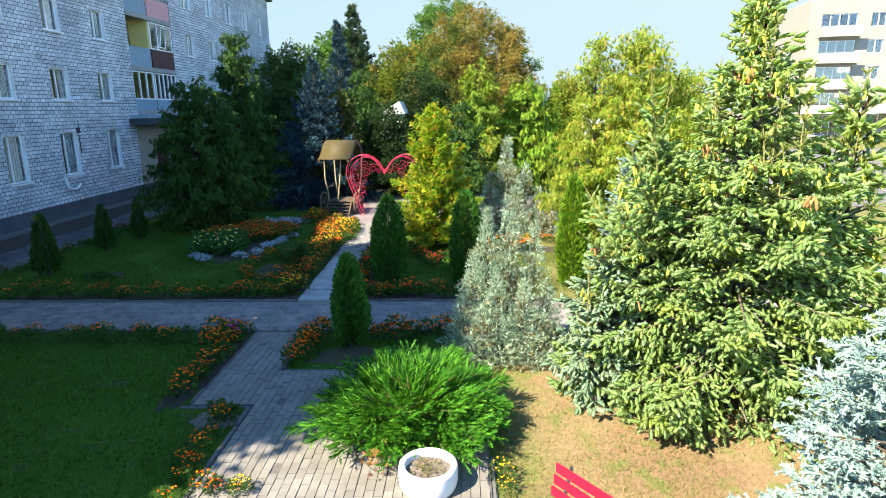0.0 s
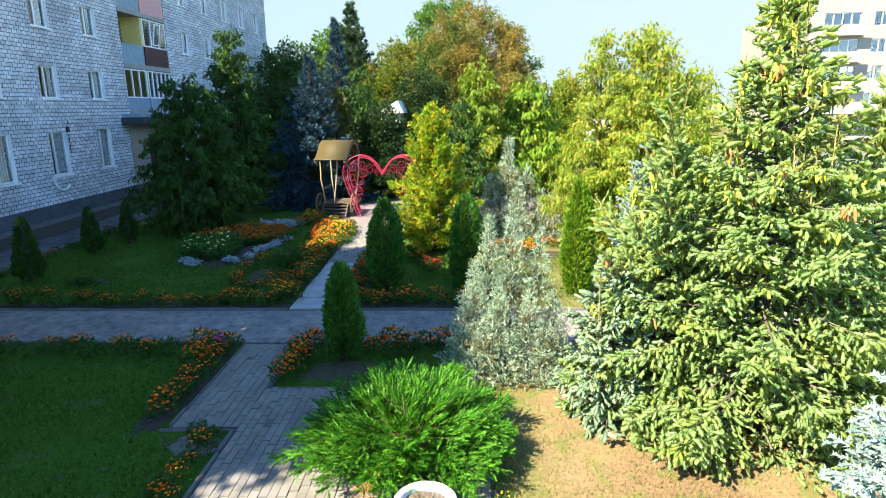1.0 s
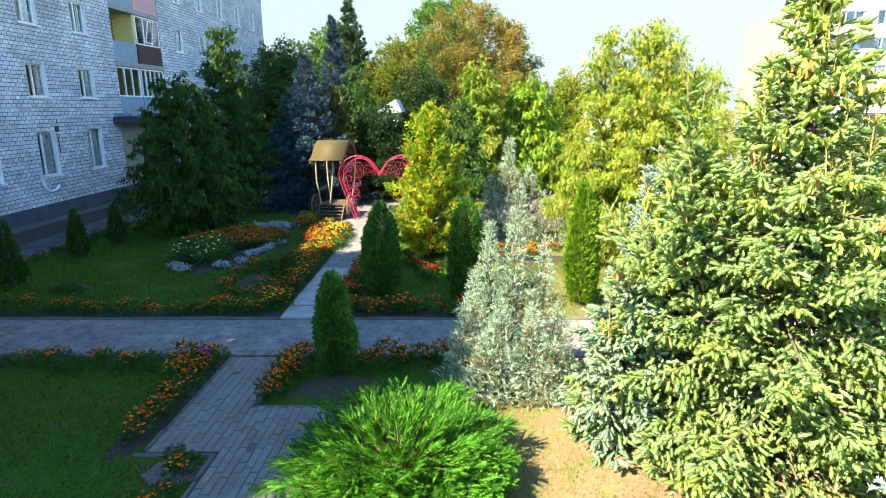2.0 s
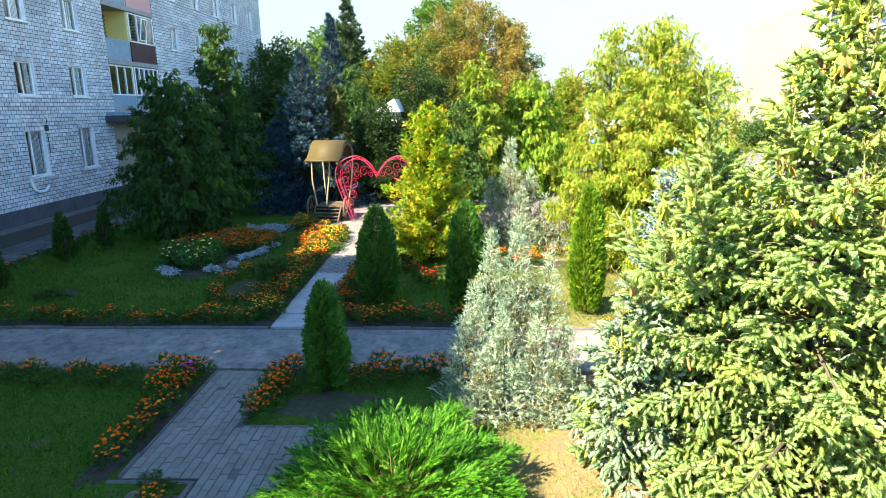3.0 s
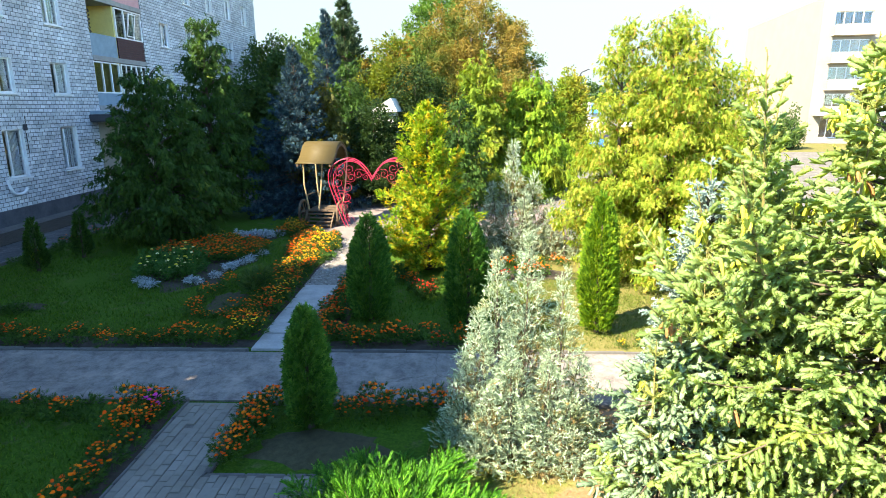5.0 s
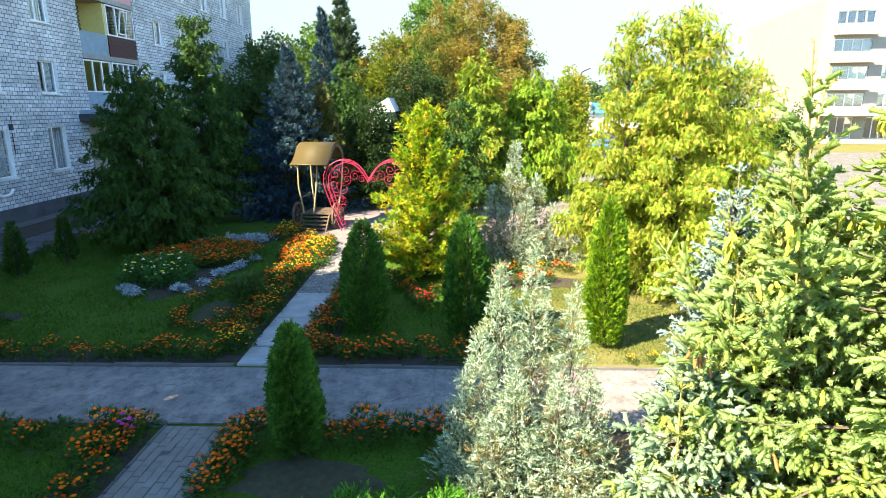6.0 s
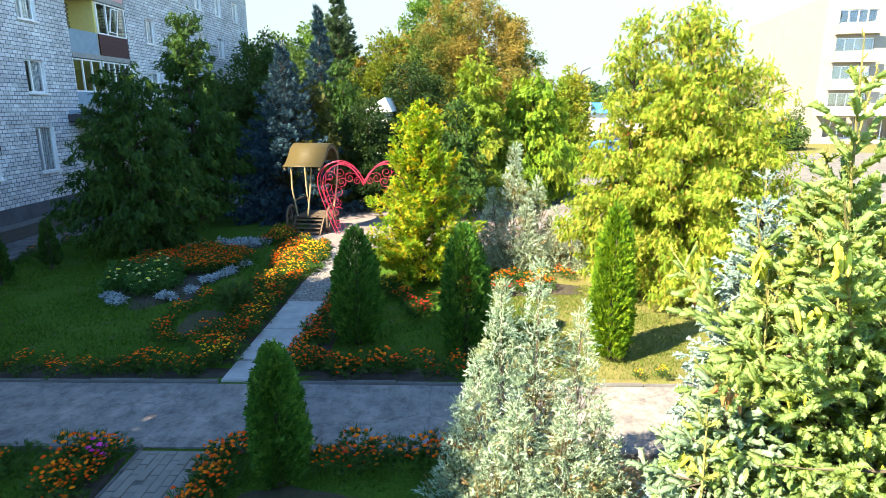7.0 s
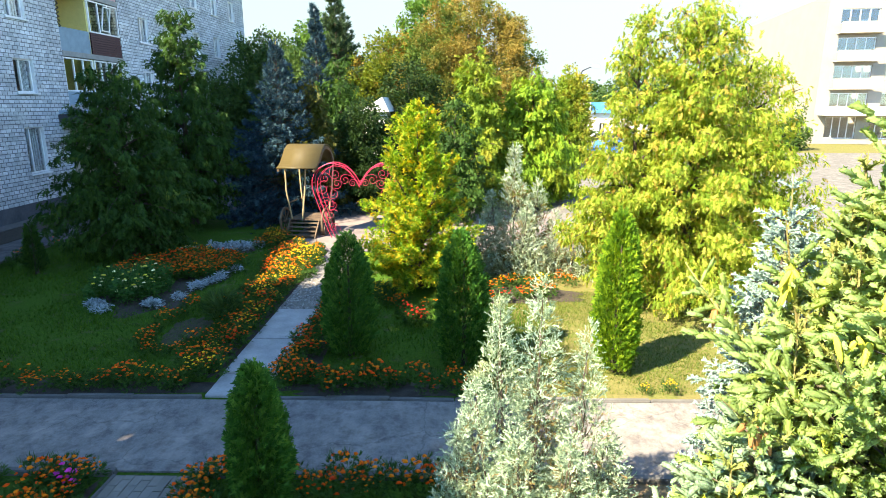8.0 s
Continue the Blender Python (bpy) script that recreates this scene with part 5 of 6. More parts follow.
def spreading_juniper():
    """A wide low juniper of arching feathery branches."""
    g = np.random.default_rng(77)
    t = thing("spreading_juniper", "wide low bright green juniper with arching feathery branches", "shrub", at=pose(-0.5, 7.4, 0))
    P, D, N, S = [], [], [], []
    bm = bmesh.new()
    count = 190
    for i in range(count):
        az = i * 2.39996 + g.normal(0, 0.25)
        q = math.sqrt((i + 0.5) / 150) if i < 150 else g.uniform(0.75, 1.08)
        if i >= 150:
            az = g.uniform(-math.pi, 0)
        reach = np.array((1.36 * math.cos(az), 1.55 * math.sin(az))) * q * g.uniform(0.82, 1.14)
        pot = reach - np.array((0.33, -1.52))
        if np.linalg.norm(pot) < 0.45:
            reach = reach * 0.8
        L = np.linalg.norm(reach) + 0.25
        zt = (0.72 - 0.46 * q ** 1.7) * g.uniform(0.5, 1.2) + 0.06
        foot = np.append(reach * 0.12, 0.05)
        tip = np.append(reach, zt)
        mid = foot * 0.5 + tip * 0.5 + np.array((0, 0, 0.13 * L))
        curve = lambda s: foot * (1 - s) ** 2 + 2 * mid * s * (1 - s) + tip * s * s
        tang = lambda s: unit(2 * (1 - s) * (mid - foot) + 2 * s * (tip - mid))
        if i % 2 == 0:
            tube(bm, [curve(s) for s in (0, 0.35, 0.7, 1.0)], [0.018, 0.013, 0.008, 0.003], 4, cap=False)
        # side branchlets, longer in the middle of the bough, each a row of feathers
        m = int(8 + 13 * L)
        for k in range(m):
            s = 0.38 + 0.62 * (k + g.random()) / m
            d0 = tang(s)
            sd = unit(np.cross(d0, (0, 0, 1))) * (1 if k % 2 else -1)
            ln = 0.05 + 0.22 * math.sin(math.pi * min(1, (s - 0.25) / 0.8)) * g.uniform(0.5, 1.1)
            w = unit(d0 * 0.85 + sd * g.uniform(0.35, 0.85) + np.array((0, 0, g.normal(0.22, 0.2))))
            n = max(2, round(ln / 0.055))
            for j in range(n):
                p = curve(s) + w * ln * j / n + g.normal(0, 0.01, 3)
                if math.hypot(p[0] - 0.33, p[1] + 1.52) < 0.4:
                    continue
                P.append(p), D.append(unit(w + sd * g.normal(0, 0.3) + np.array((0, 0, g.normal(0.12, 0.22))))), N.append(np.array((0, 0, 1)) + g.normal(0, 0.35, 3)), S.append(g.uniform(0.09, 0.17))
        for j in range(5):
            # the upturned tip of the bough
            P.append(curve(0.9 + 0.025 * j)), D.append(unit(tang(1.0) + np.array((0, 0, 0.35)) + g.normal(0, 0.12, 3))), N.append(g.normal(0, 1, 3)), S.append(g.uniform(0.14, 0.21))
    part("stemwork", bm, M_TWIG, t, "brown arching stems")
    Q = np.stack([g.normal(-0.3, 0.07, 26), g.normal(-1.35, 0.05, 26), g.uniform(0.08, 0.32, 26)], 1)
    part("dead_sprig", tri_mesh("dead_sprig", *stamp(FINEPLUMES, Q, g.normal(0, 0.4, Q.shape) + np.array((0.1, -0.3, 0.6)), np.tile((0, 0, 1.0), (26, 1)), g.uniform(0.1, 0.16, 26), 3)), M_CONEB, t, "dead orange-brown sprig")
    part("crown", tri_mesh("crown", *stamp(FEATHERS, np.array(P), np.array(D), np.array(N), np.array(S), 4)), M_GREENJ, t)


juniper("upright silver-blue juniper with brown dry patches inside", 0.95, 9.65, ((0.07, -0.03, 2.84, 0.56), (-0.31, -0.05, 2.66, 0.52), (0.5, -0.05, 2.42, 0.46), (-0.52, -0.12, 1.95, 0.46), (-0.7, -0.08, 1.4, 0.42), (-0.15, -0.38, 1.6, 0.46), (0.32, -0.4, 1.5, 0.46), (0.72, -0.12, 1.45, 0.42), (-0.42, -0.42, 1.05, 0.4), (0.58, -0.42, 1.0, 0.4), (0.1, 0.4, 1.8, 0.45)), 0.098, M_JUN, M_JUNDRY, 40)
spreading_juniper()
thuja_column("columnar_thuja", "dense dark green columnar thuja beside the walk", -1.86, 10.15, 1.74, 0.265, M_THUJA, 21)
thuja_column("columnar_thuja", "dense dark green columnar thuja in the flower bed", -1.63, 14.35, 2.22, 0.385, M_THUJA, 22)
thuja_column("columnar_thuja", "dense dark green columnar thuja on shaded grass", 0.38, 13.95, 2.35, 0.41, M_THUJA, 23, skew=(-0.05, 0))
thuja_column("columnar_thuja", "sunlit bright green columnar thuja on dry grass", 2.88, 13.75, 2.73, 0.31, M_THUJAL, 24)
thuja_column("columnar_thuja", "small dark young thuja by the drive", -11.04, 14.95, 1.75, 0.35, M_DARKTH, 25, 1900, 0.12, cone=True)
thuja_column("columnar_thuja", "small dark young thuja by the drive", -11.2, 17.9, 1.5, 0.3, M_DARKTH, 26, 1500, 0.12, cone=True)
thuja_column("columnar_thuja", "small dark young thuja by the drive", -10.9, 19.4, 1.45, 0.26, M_DARKTH, 27, 1300, 0.12, cone=True)

# middle distance
lobed("thuja_tree", "broad thuja turning yellow and orange at the tips", "tree", -0.65, 18.3, 4.35, skirt_prof(1.25), M_YTHUJA, 31, 250, 78, SPRAYS, 0.13, (15, 75), 0.07, 0.05, 0.55, 0.0, 0.45, 0.15, 0.2, 0.1, up=0.3, jitter=0.45)
juniper("grey-green upright juniper with thin brown inside", 1.72, 19.6, ((0.0, 0.0, 3.3, 0.75), (0.62, 0.1, 2.45, 0.6), (-0.55, 0.1, 2.1, 0.6), (1.05, -0.1, 1.6, 0.55), (0.3, -0.4, 2.0, 0.6), (-0.8, -0.2, 1.3, 0.5)), 0.16, M_JUNF, M_JUNDRY, 32, 1.7, 13)
juniper("lower grey juniper spreading at the bed's edge", 3.2, 19.3, ((0.0, 0.0, 1.4, 0.6), (0.5, -0.2, 1.0, 0.5), (-0.4, 0.1, 1.1, 0.5)), 0.16, M_JUNF, M_JUNDRY, 132, 1.7, 11)
lobed("thuja_tree", "tall sunlit yellow-green thuja with drooping sprays", "tree", 5.2, 17.2, 6.4, cone_prof(2.0, 0.08, 0.68), M_YTHUJAR, 34, 260, 105, SPRAYS, 0.137, (-5, 50), 0.15, 0.22, 0.3, 0.75, 0.5, 0.35, 0.25, 0.1, power=0.55, jitter=0.5)
lobed("thuja_tree", "second yellow-green thuja leader beside the tall one", "tree", 4.1, 17.6, 6.3, cone_prof(1.25, 0.07, 0.6), M_YTHUJAR, 35, 150, 90, SPRAYS, 0.125, (0, 50), 0.13, 0.2, 0.3, 0.75, 0.5, 0.5, 0.25, 0.08, power=0.55, jitter=0.5)
lobed("thuja_tree", "wide sunlit thuja with browning tips", "tree", 6.55, 18.0, 5.6, cone_prof(1.6, 0.1, 0.55), M_YTHUJAR, 36, 140, 76, SPRAYS, 0.142, (-5, 50), 0.18, 0.2, 0.3, 0.75, 0.5, 0.35, 0.25, 0.1, power=0.55, jitter=0.5)
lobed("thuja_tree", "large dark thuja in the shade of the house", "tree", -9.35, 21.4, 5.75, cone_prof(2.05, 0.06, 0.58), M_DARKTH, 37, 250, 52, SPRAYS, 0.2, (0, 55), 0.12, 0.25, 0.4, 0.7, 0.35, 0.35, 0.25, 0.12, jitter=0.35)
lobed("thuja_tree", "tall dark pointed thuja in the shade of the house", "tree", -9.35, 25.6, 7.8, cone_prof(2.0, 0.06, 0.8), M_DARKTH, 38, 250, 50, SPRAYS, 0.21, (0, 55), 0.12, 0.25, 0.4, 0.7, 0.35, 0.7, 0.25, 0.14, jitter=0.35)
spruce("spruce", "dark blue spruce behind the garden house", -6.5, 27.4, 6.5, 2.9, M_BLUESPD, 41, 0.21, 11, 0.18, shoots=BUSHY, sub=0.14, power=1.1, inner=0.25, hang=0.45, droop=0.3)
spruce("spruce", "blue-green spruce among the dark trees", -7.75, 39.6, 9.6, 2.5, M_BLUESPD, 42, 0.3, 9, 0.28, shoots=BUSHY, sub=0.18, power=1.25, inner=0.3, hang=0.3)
spruce("spruce", "tall dark green spruce behind the trees", -8.2, 47.8, 11.9, 3.8, M_GREENSP, 43, 0.36, 10, 0.36, shoots=BUSHY, sub=0.2, power=1.0, inner=0.3, hang=0.3)
lobed("thuja_tree", "olive-brown thuja among the dark trees", "tree", -5.55, 28.2, 5.5, cone_prof(1.35, 0.08, 0.7), M_OLIVETH, 58, 170, 40, SPRAYS, 0.24, (0, 55), 0.16, 0.25, 0.4, 0.6, 0.35, 0.4, 0.25, 0.12, jitter=0.4)
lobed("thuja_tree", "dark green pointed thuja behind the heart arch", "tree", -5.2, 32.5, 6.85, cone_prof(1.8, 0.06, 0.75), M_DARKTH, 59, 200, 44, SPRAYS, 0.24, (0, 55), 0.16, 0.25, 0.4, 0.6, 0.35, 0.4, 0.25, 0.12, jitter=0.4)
lobed("thuja_tree", "sunlit bright green thuja with hanging branches", "tree", 3.6, 31.0, 6.2, cone_prof(2.0, 0.1, 0.62), M_BRIGHTTH, 44, 190, 48, SPRAYS, 0.285, (-10, 45), 0.16, 0.35, 0.4, 0.8, 0.3, 0.3, 0.25, 0.14, jitter=0.4)
lobed("thuja_tree", "yellow-green pointed thuja behind the nearer ones", "tree", 1.1, 30.0, 6.75, cone_prof(1.75, 0.08, 0.7), M_BROADY, 45, 190, 45, SPRAYS, 0.265, (0, 50), 0.15, 0.2, 0.4, 0.5, 0.35, 0.3, 0.25, 0.14, jitter=0.4)
# added dark filler: it stands for the shaded gap between the lit thujas
lobed("thuja_tree", "dark thuja added to stand for shade between the sunlit ones", "tree", 0.2, 26.5, 4.7, cone_prof(1.2, 0.08, 0.6), M_DARKTH, 61, 130, 40, SPRAYS, 0.2, (0, 55), 0.14, 0.25, 0.4, 0.6, 0.35, 0.3, 0.25, 0.1, jitter=0.4)
lobed("broadleaf_tree", "low dark tree in front of the shed", "tree", -3.6, 29.4, 4.45, egg_prof(1.5), M_MIXED, 57, 150, 30, LEAVES, 0.26, (5, 70), 0.2, 0.05, z0=0.3)
lobed("broadleaf_tree", "dark tree with some brown leaves behind the yard", "tree", -2.1, 34.5, 6.3, egg_prof(2.2, 0.5), M_MIXED, 47, 180, 34, LEAVES, 0.3, (5, 70), 0.3, 0.05, z0=0.3)
lobed("broadleaf_tree", "orange and yellow autumn tree with thin top branches", "tree", -4.6, 47.0, 9.0, egg_prof(2.7), M_AUTUMN, 48, 190, 30, LEAVES, 0.42, (5, 75), 0.4, 0.05, z0=0.8)
lobed("chestnut_tree", "large round chestnut tree with rusty brown crown", "tree", 1.0, 45.5, 11.2, egg_prof(4.6, 0.62), M_CHEST, 49, 120, 145, LEAVES, 0.325, (5, 75), 0.62, 0.1, z0=1.5, s0=0.68, trunk=0.3, jitter=0.16, flat=0.8)
lobed("broadleaf_tree", "tall green tree behind the chestnut", "tree", -1.3, 54.0, 13.4, egg_prof(3.4, 0.75), M_BROADG, 50, 80, 85, LEAVES, 0.47, (5, 75), 0.65, 0.1, z0=2.5, s0=0.65, trunk=0.3, jitter=0.2, flat=0.8)
lobed("broadleaf_tree", "sunlit green tree behind the dark spruce", "tree", -10.8, 55.0, 11.3, egg_prof(2.8), M_BROADG, 60, 170, 26, LEAVES, 0.55, (5, 75), 0.5, 0.1, z0=1.0, trunk=0.25)
lobed("broadleaf_tree", "green tree beyond the house's end", "tree", -12.5, 45.0, 8.7, egg_prof(3.4), M_BROAD, 51, 200, 34, LEAVES, 0.48, (5, 75), 0.45, 0.1, z0=1.0, trunk=0.25)
lobed("broadleaf_tree", "green tree among the far trees", "tree", -9.4, 42.0, 7.4, egg_prof(2.4), M_BROAD, 52, 170, 28, LEAVES, 0.46, (5, 75), 0.4, 0.1, z0=0.8, trunk=0.25)
lobed("broadleaf_tree", "pale green tree on the street's edge", "tree", 7.4, 43.0, 6.3, egg_prof(1.1), M_BROADY, 53, 90, 26, LEAVES, 0.4, (5, 75), 0.3, 0.1, z0=0.9, trunk=0.12)
lobed("broadleaf_tree", "round green tree behind the kiosk", "tree", 16.0, 84.0, 7.2, egg_prof(3.6), M_BROAD, 55, 130, 24, LEAVES, 0.8, (5, 75), 0.6, 0.1, z0=1.2, trunk=0.25)
lobed("broadleaf_tree", "low green bush before the cream house", "tree", 31.0, 63.0, 2.0, egg_prof(2.2), M_BROAD, 56, 130, 24, LEAVES, 0.45, (5, 75), 0.3, 0.1, z0=0.3, trunk=0.1)
for i, (bx, by, bh, br) in enumerate(((25, 92, 8, 5), (34, 100, 9, 5), (6, 100, 10, 6), (-6, 70, 10, 5), (-14, 75, 11, 6), (-22, 70, 10, 5), (-4, 58, 8, 4))):
    lobed("broadleaf_tree", "hazy green tree standing beyond the street", "tree", bx, by, bh, egg_prof(br), M_BROAD, 70 + i, 110, 20, LEAVES, 1.0, (5, 75), 0.8, 0.1, z0=0.6, trunk=0.25)
# unseen tall trees added beside the house to cast shade over the walk
for i, (bx, by, bz, bh, br) in enumerate(((-9.9, 3.4, 2.4, 13.1, 1.52), (-9.9, 6.65, 5.8, 12.9, 1.85), (-11.3, 9.9, 5.8, 11.9, 1.7))):
    lobed("broadleaf_tree", "unseen tall leafy tree added to shade the garden", "tree", bx, by, bh, egg_prof(br, 0.8), M_BROAD, 91 + i, 220, 14, LEAVES, 0.6, (5, 75), 0.3, 0.1, z0=bz, trunk=0.2)

# ---- heart arch, garden house, planter and bench ----


def heart_arch():
    """A walk-through heart of two bent pipes with scrolls between."""
    t = thing("heart_arch", "pink wrought metal heart arch with scrollwork at the path's end", "garden arch", at=pose(-2.94, 23.7, 0))
    half = [(-0.97, 0.0), (-1.12, 0.35), (-1.27, 0.8), (-1.42, 1.25), (-1.53, 1.65), (-1.52, 1.98), (-1.38, 2.24), (-1.12, 2.42), (-0.82, 2.48), (-0.5, 2.38), (-0.24, 2.14), (-0.06, 1.86), (0.0, 1.78)]
    inner = [(x * 0.9 + 0.02, min(z, z * 0.965)) for x, z in half[:-1]] + [(0.0, 1.7)]

    def smooth_line(p):
        p = [Vector((a, b, 0)) for a, b in p]
        outp = []
        for i in range(len(p) - 1):
            a, b, c, d = p[max(i - 1, 0)], p[i], p[i + 1], p[min(i + 2, len(p) - 1)]
            for s in (0, 0.25, 0.5, 0.75):
                outp.append(0.5 * ((2 * b) + (c - a) * s + (2 * a - 5 * b + 4 * c - d) * s * s + (3 * b - a - 3 * c + d) * s ** 3))
        return [*outp, p[-1]]

    for sg in (1, -1):
        for y in (0.0, 0.42):
            bm = bmesh.new()
            tube(bm, [(sg * p.x, y, p.y) for p in smooth_line(half)], 0.013, 7)
            part("outer_pipe", bm, M_PINKM, t)
            bm = bmesh.new()
            tube(bm, [(sg * p.x, y, p.y) for p in smooth_line(inner)], 0.009, 6)
            part("inner_pipe", bm, M_PINKM, t)
        line = smooth_line(half)
        bm = bmesh.new()
        for i in range(2, len(line) - 2, 8):
            tube(bm, [(sg * line[i].x, 0.0, line[i].y), (sg * line[i].x, 0.42, line[i].y)], 0.01, 5)
        part("cross_bars", bm, M_PINKM, t)
        spots = [(-0.9, 0.35, 0.17, 0.4), (-0.98, 0.8, 0.17, 1.2), (-1.12, 1.2, 0.19, 0.6), (-1.2, 1.65, 0.2, 2.0), (-1.12, 2.0, 0.2, 0.3), (-0.78, 2.14, 0.19, 2.6), (-0.45, 1.95, 0.18, 1.0), (-0.86, 1.5, 0.2, 3.0), (-0.72, 1.82, 0.17, 4.2), (-0.9, 1.12, 0.14, 5.0), (-0.2, 1.84, 0.13, 0.9)]
        for cx, cz, rr, ph in spots:
            bm = bmesh.new()
            pts = [(sg * (cx + rr * (1 - s * 0.82) * math.cos(ph + s * 9.5)), 0.0, cz + rr * (1 - s * 0.82) * math.sin(ph + s * 9.5)) for s in np.linspace(0, 1, 26)]
            tail = [(sg * (cx + rr * (1 + 0.7 * q) * math.cos(ph - q * 1.1)), 0.0, cz + rr * (1 + 0.7 * q) * math.sin(ph - q * 1.1)) for q in np.linspace(0.7, 0.1, 6)]
            tube(bm, tail + pts, 0.0065, 5)
            part("scroll", bm, M_PINKM, t)


def tri_fan(pts, thick):
    """An upright arched board through points in a plane of constant x."""
    bm = bmesh.new()
    mid = Vector((pts[0][0], sum(p[1] for p in pts) / len(pts), min(p[2] for p in pts)))
    rim = [Vector(p) for p in pts]
    inner = [p.lerp(mid, 0.13) for p in rim]
    for x in (0.0, thick):
        ring = [[bm.verts.new(p + Vector((x, 0, 0))) for p in q] for q in (rim, inner)]
        for i in range(len(pts) - 1):
            bm.faces.new((ring[0][i], ring[0][i + 1], ring[1][i + 1], ring[1][i]))
        if x == 0.0:
            back = ring
        else:
            for j in (0, 1):
                for i in range(len(pts) - 1):
                    bm.faces.new((back[j][i], back[j][i + 1], ring[j][i + 1], ring[j][i]))
    return bm


def garden_house():
    """A small open timber house on posts with a curved roof and steps."""
    t = thing("garden_house", "small raised timber garden house with curved tan roof and steps", "gazebo", at=pose(-4.8, 24.6, 0, 0, 0, -7))
    bm = bmesh.new()
    # straight front slope with a flared eave, rounded over the back
    pts = [(-1.34, 2.31), (-1.22, 2.33), (-1.08, 2.4), (-0.92, 2.52), (-0.76, 2.68), (-0.58, 2.86), (-0.34, 2.98), (-0.08, 3.0), (0.18, 2.94), (0.4, 2.8), (0.56, 2.58), (0.64, 2.36)]
    n = len(pts) - 1
    rows = [[bm.verts.new((x, y + 0.35, z + o)) for y, z in pts] for x in (-0.72, 0.6) for o in (0.0, 0.035)]
    lo_l, hi_l, lo_r, hi_r = rows
    for i in range(n):
        bm.faces.new((hi_l[i], hi_r[i], hi_r[i + 1], hi_l[i + 1]))
        bm.faces.new((lo_l[i], lo_l[i + 1], lo_r[i + 1], lo_r[i]))
        bm.faces.new((lo_l[i], hi_l[i], hi_l[i + 1], lo_l[i + 1]))
        bm.faces.new((lo_r[i], lo_r[i + 1], hi_r[i + 1], hi_r[i]))
    for i in (0, n):
        bm.faces.new((lo_l[i], lo_r[i], hi_r[i], hi_l[i]))
    part("roof", bm, M_TAN, t, "curved tan sheet roof", smooth=True)
    for x in (-0.66, 0.55):
        bm = bmesh.new()
        tube(bm, [(x, y + 0.35, z - 0.06) for y, z in pts], 0.045, 6)
        part("roof_rib", bm, M_WOOD, t)
    part("gable_board", tri_fan([(0.565, y + 0.35, z - 0.05) for y, z in pts[3:]], 0.03), M_WOOD, t, "dark brown arched gable board")
    for foot, knee, head in (((-0.5, -0.45, 0.55), (-0.6, -0.56, 1.5), (-0.58, -0.6, 2.42)), ((-0.12, -0.5, 0.55), (0.02, -0.5, 1.5), (0.1, -0.5, 2.5)), ((0.42, 0.62, 0.55), (0.56, 0.68, 1.45), (0.64, 0.72, 2.4)), ((-0.5, 0.62, 0.55), (-0.58, 0.68, 1.45), (-0.62, 0.72, 2.4))):
        bm = bmesh.new()
        tube(bm, [foot, [(a * 2 + b) / 3 for a, b in zip(knee, foot)], knee, head], 0.03, 7)
        part("post", bm, M_POST, t)
    for i in range(7):
        part("floor_board", box(-0.62, 0.55, -0.55 + i * 0.19, -0.37 + i * 0.19, 0.52, 0.56, 0.006), M_WOOD, t)
    for x in (-0.6, 0.5):
        part("beam", box(x, x + 0.08, -0.55, 0.8, 0.4, 0.518), M_WOOD, t)
        for y in (-0.5, 0.7):
            part("leg", box(x, x + 0.08, y, y + 0.08, 0.0, 0.398), M_WOOD, t)
    for i in range(4):
        z = 0.12 + 0.115 * i
        part("step", box(-0.5, 0.45, -1.05 + 0.13 * i, -0.88 + 0.13 * i, z - 0.035, z, 0.006), M_WOOD, t)
    for x in (-0.56, 0.46):
        bm = bmesh.new()
        vs = add_box(bm, x, x + 0.045, -1.1, -1.0, 0.0, 0.12)
        for v in vs:
            if v.co.z > 0.06:
                v.co.y += 0.52
                v.co.z += 0.42
        part("stringer", bm, M_WOOD, t)
    for x in (-0.6, 0.5):
        bm = bmesh.new()
        tube(bm, [(x, -0.5, 1.1), (x, 0.65, 1.1)], 0.025, 6)
        part("handrail", bm, M_WOOD, t)
    for x in (-0.78, 0.66):
        w = part("wheel", lathe([(0.40, -0.03), (0.47, -0.03), (0.47, 0.03), (0.40, 0.03), (0.40, -0.03)], 24), M_WOOD, t, "old wooden cart wheel", at=pose(x, -0.35, 0.47, 0, 90, 0))
        for k in range(8):
            bm = bmesh.new()
            a = k * math.pi / 4
            tube(bm, [(0.05 * math.cos(a), 0.05 * math.sin(a), 0), (0.41 * math.cos(a), 0.41 * math.sin(a), 0)], 0.018, 5)
            part("spoke", bm, M_WOOD, w)
        part("hub", lathe([(0.0, -0.06), (0.07, -0.06), (0.07, 0.06), (0.0, 0.06)], 12), M_WOOD, w)


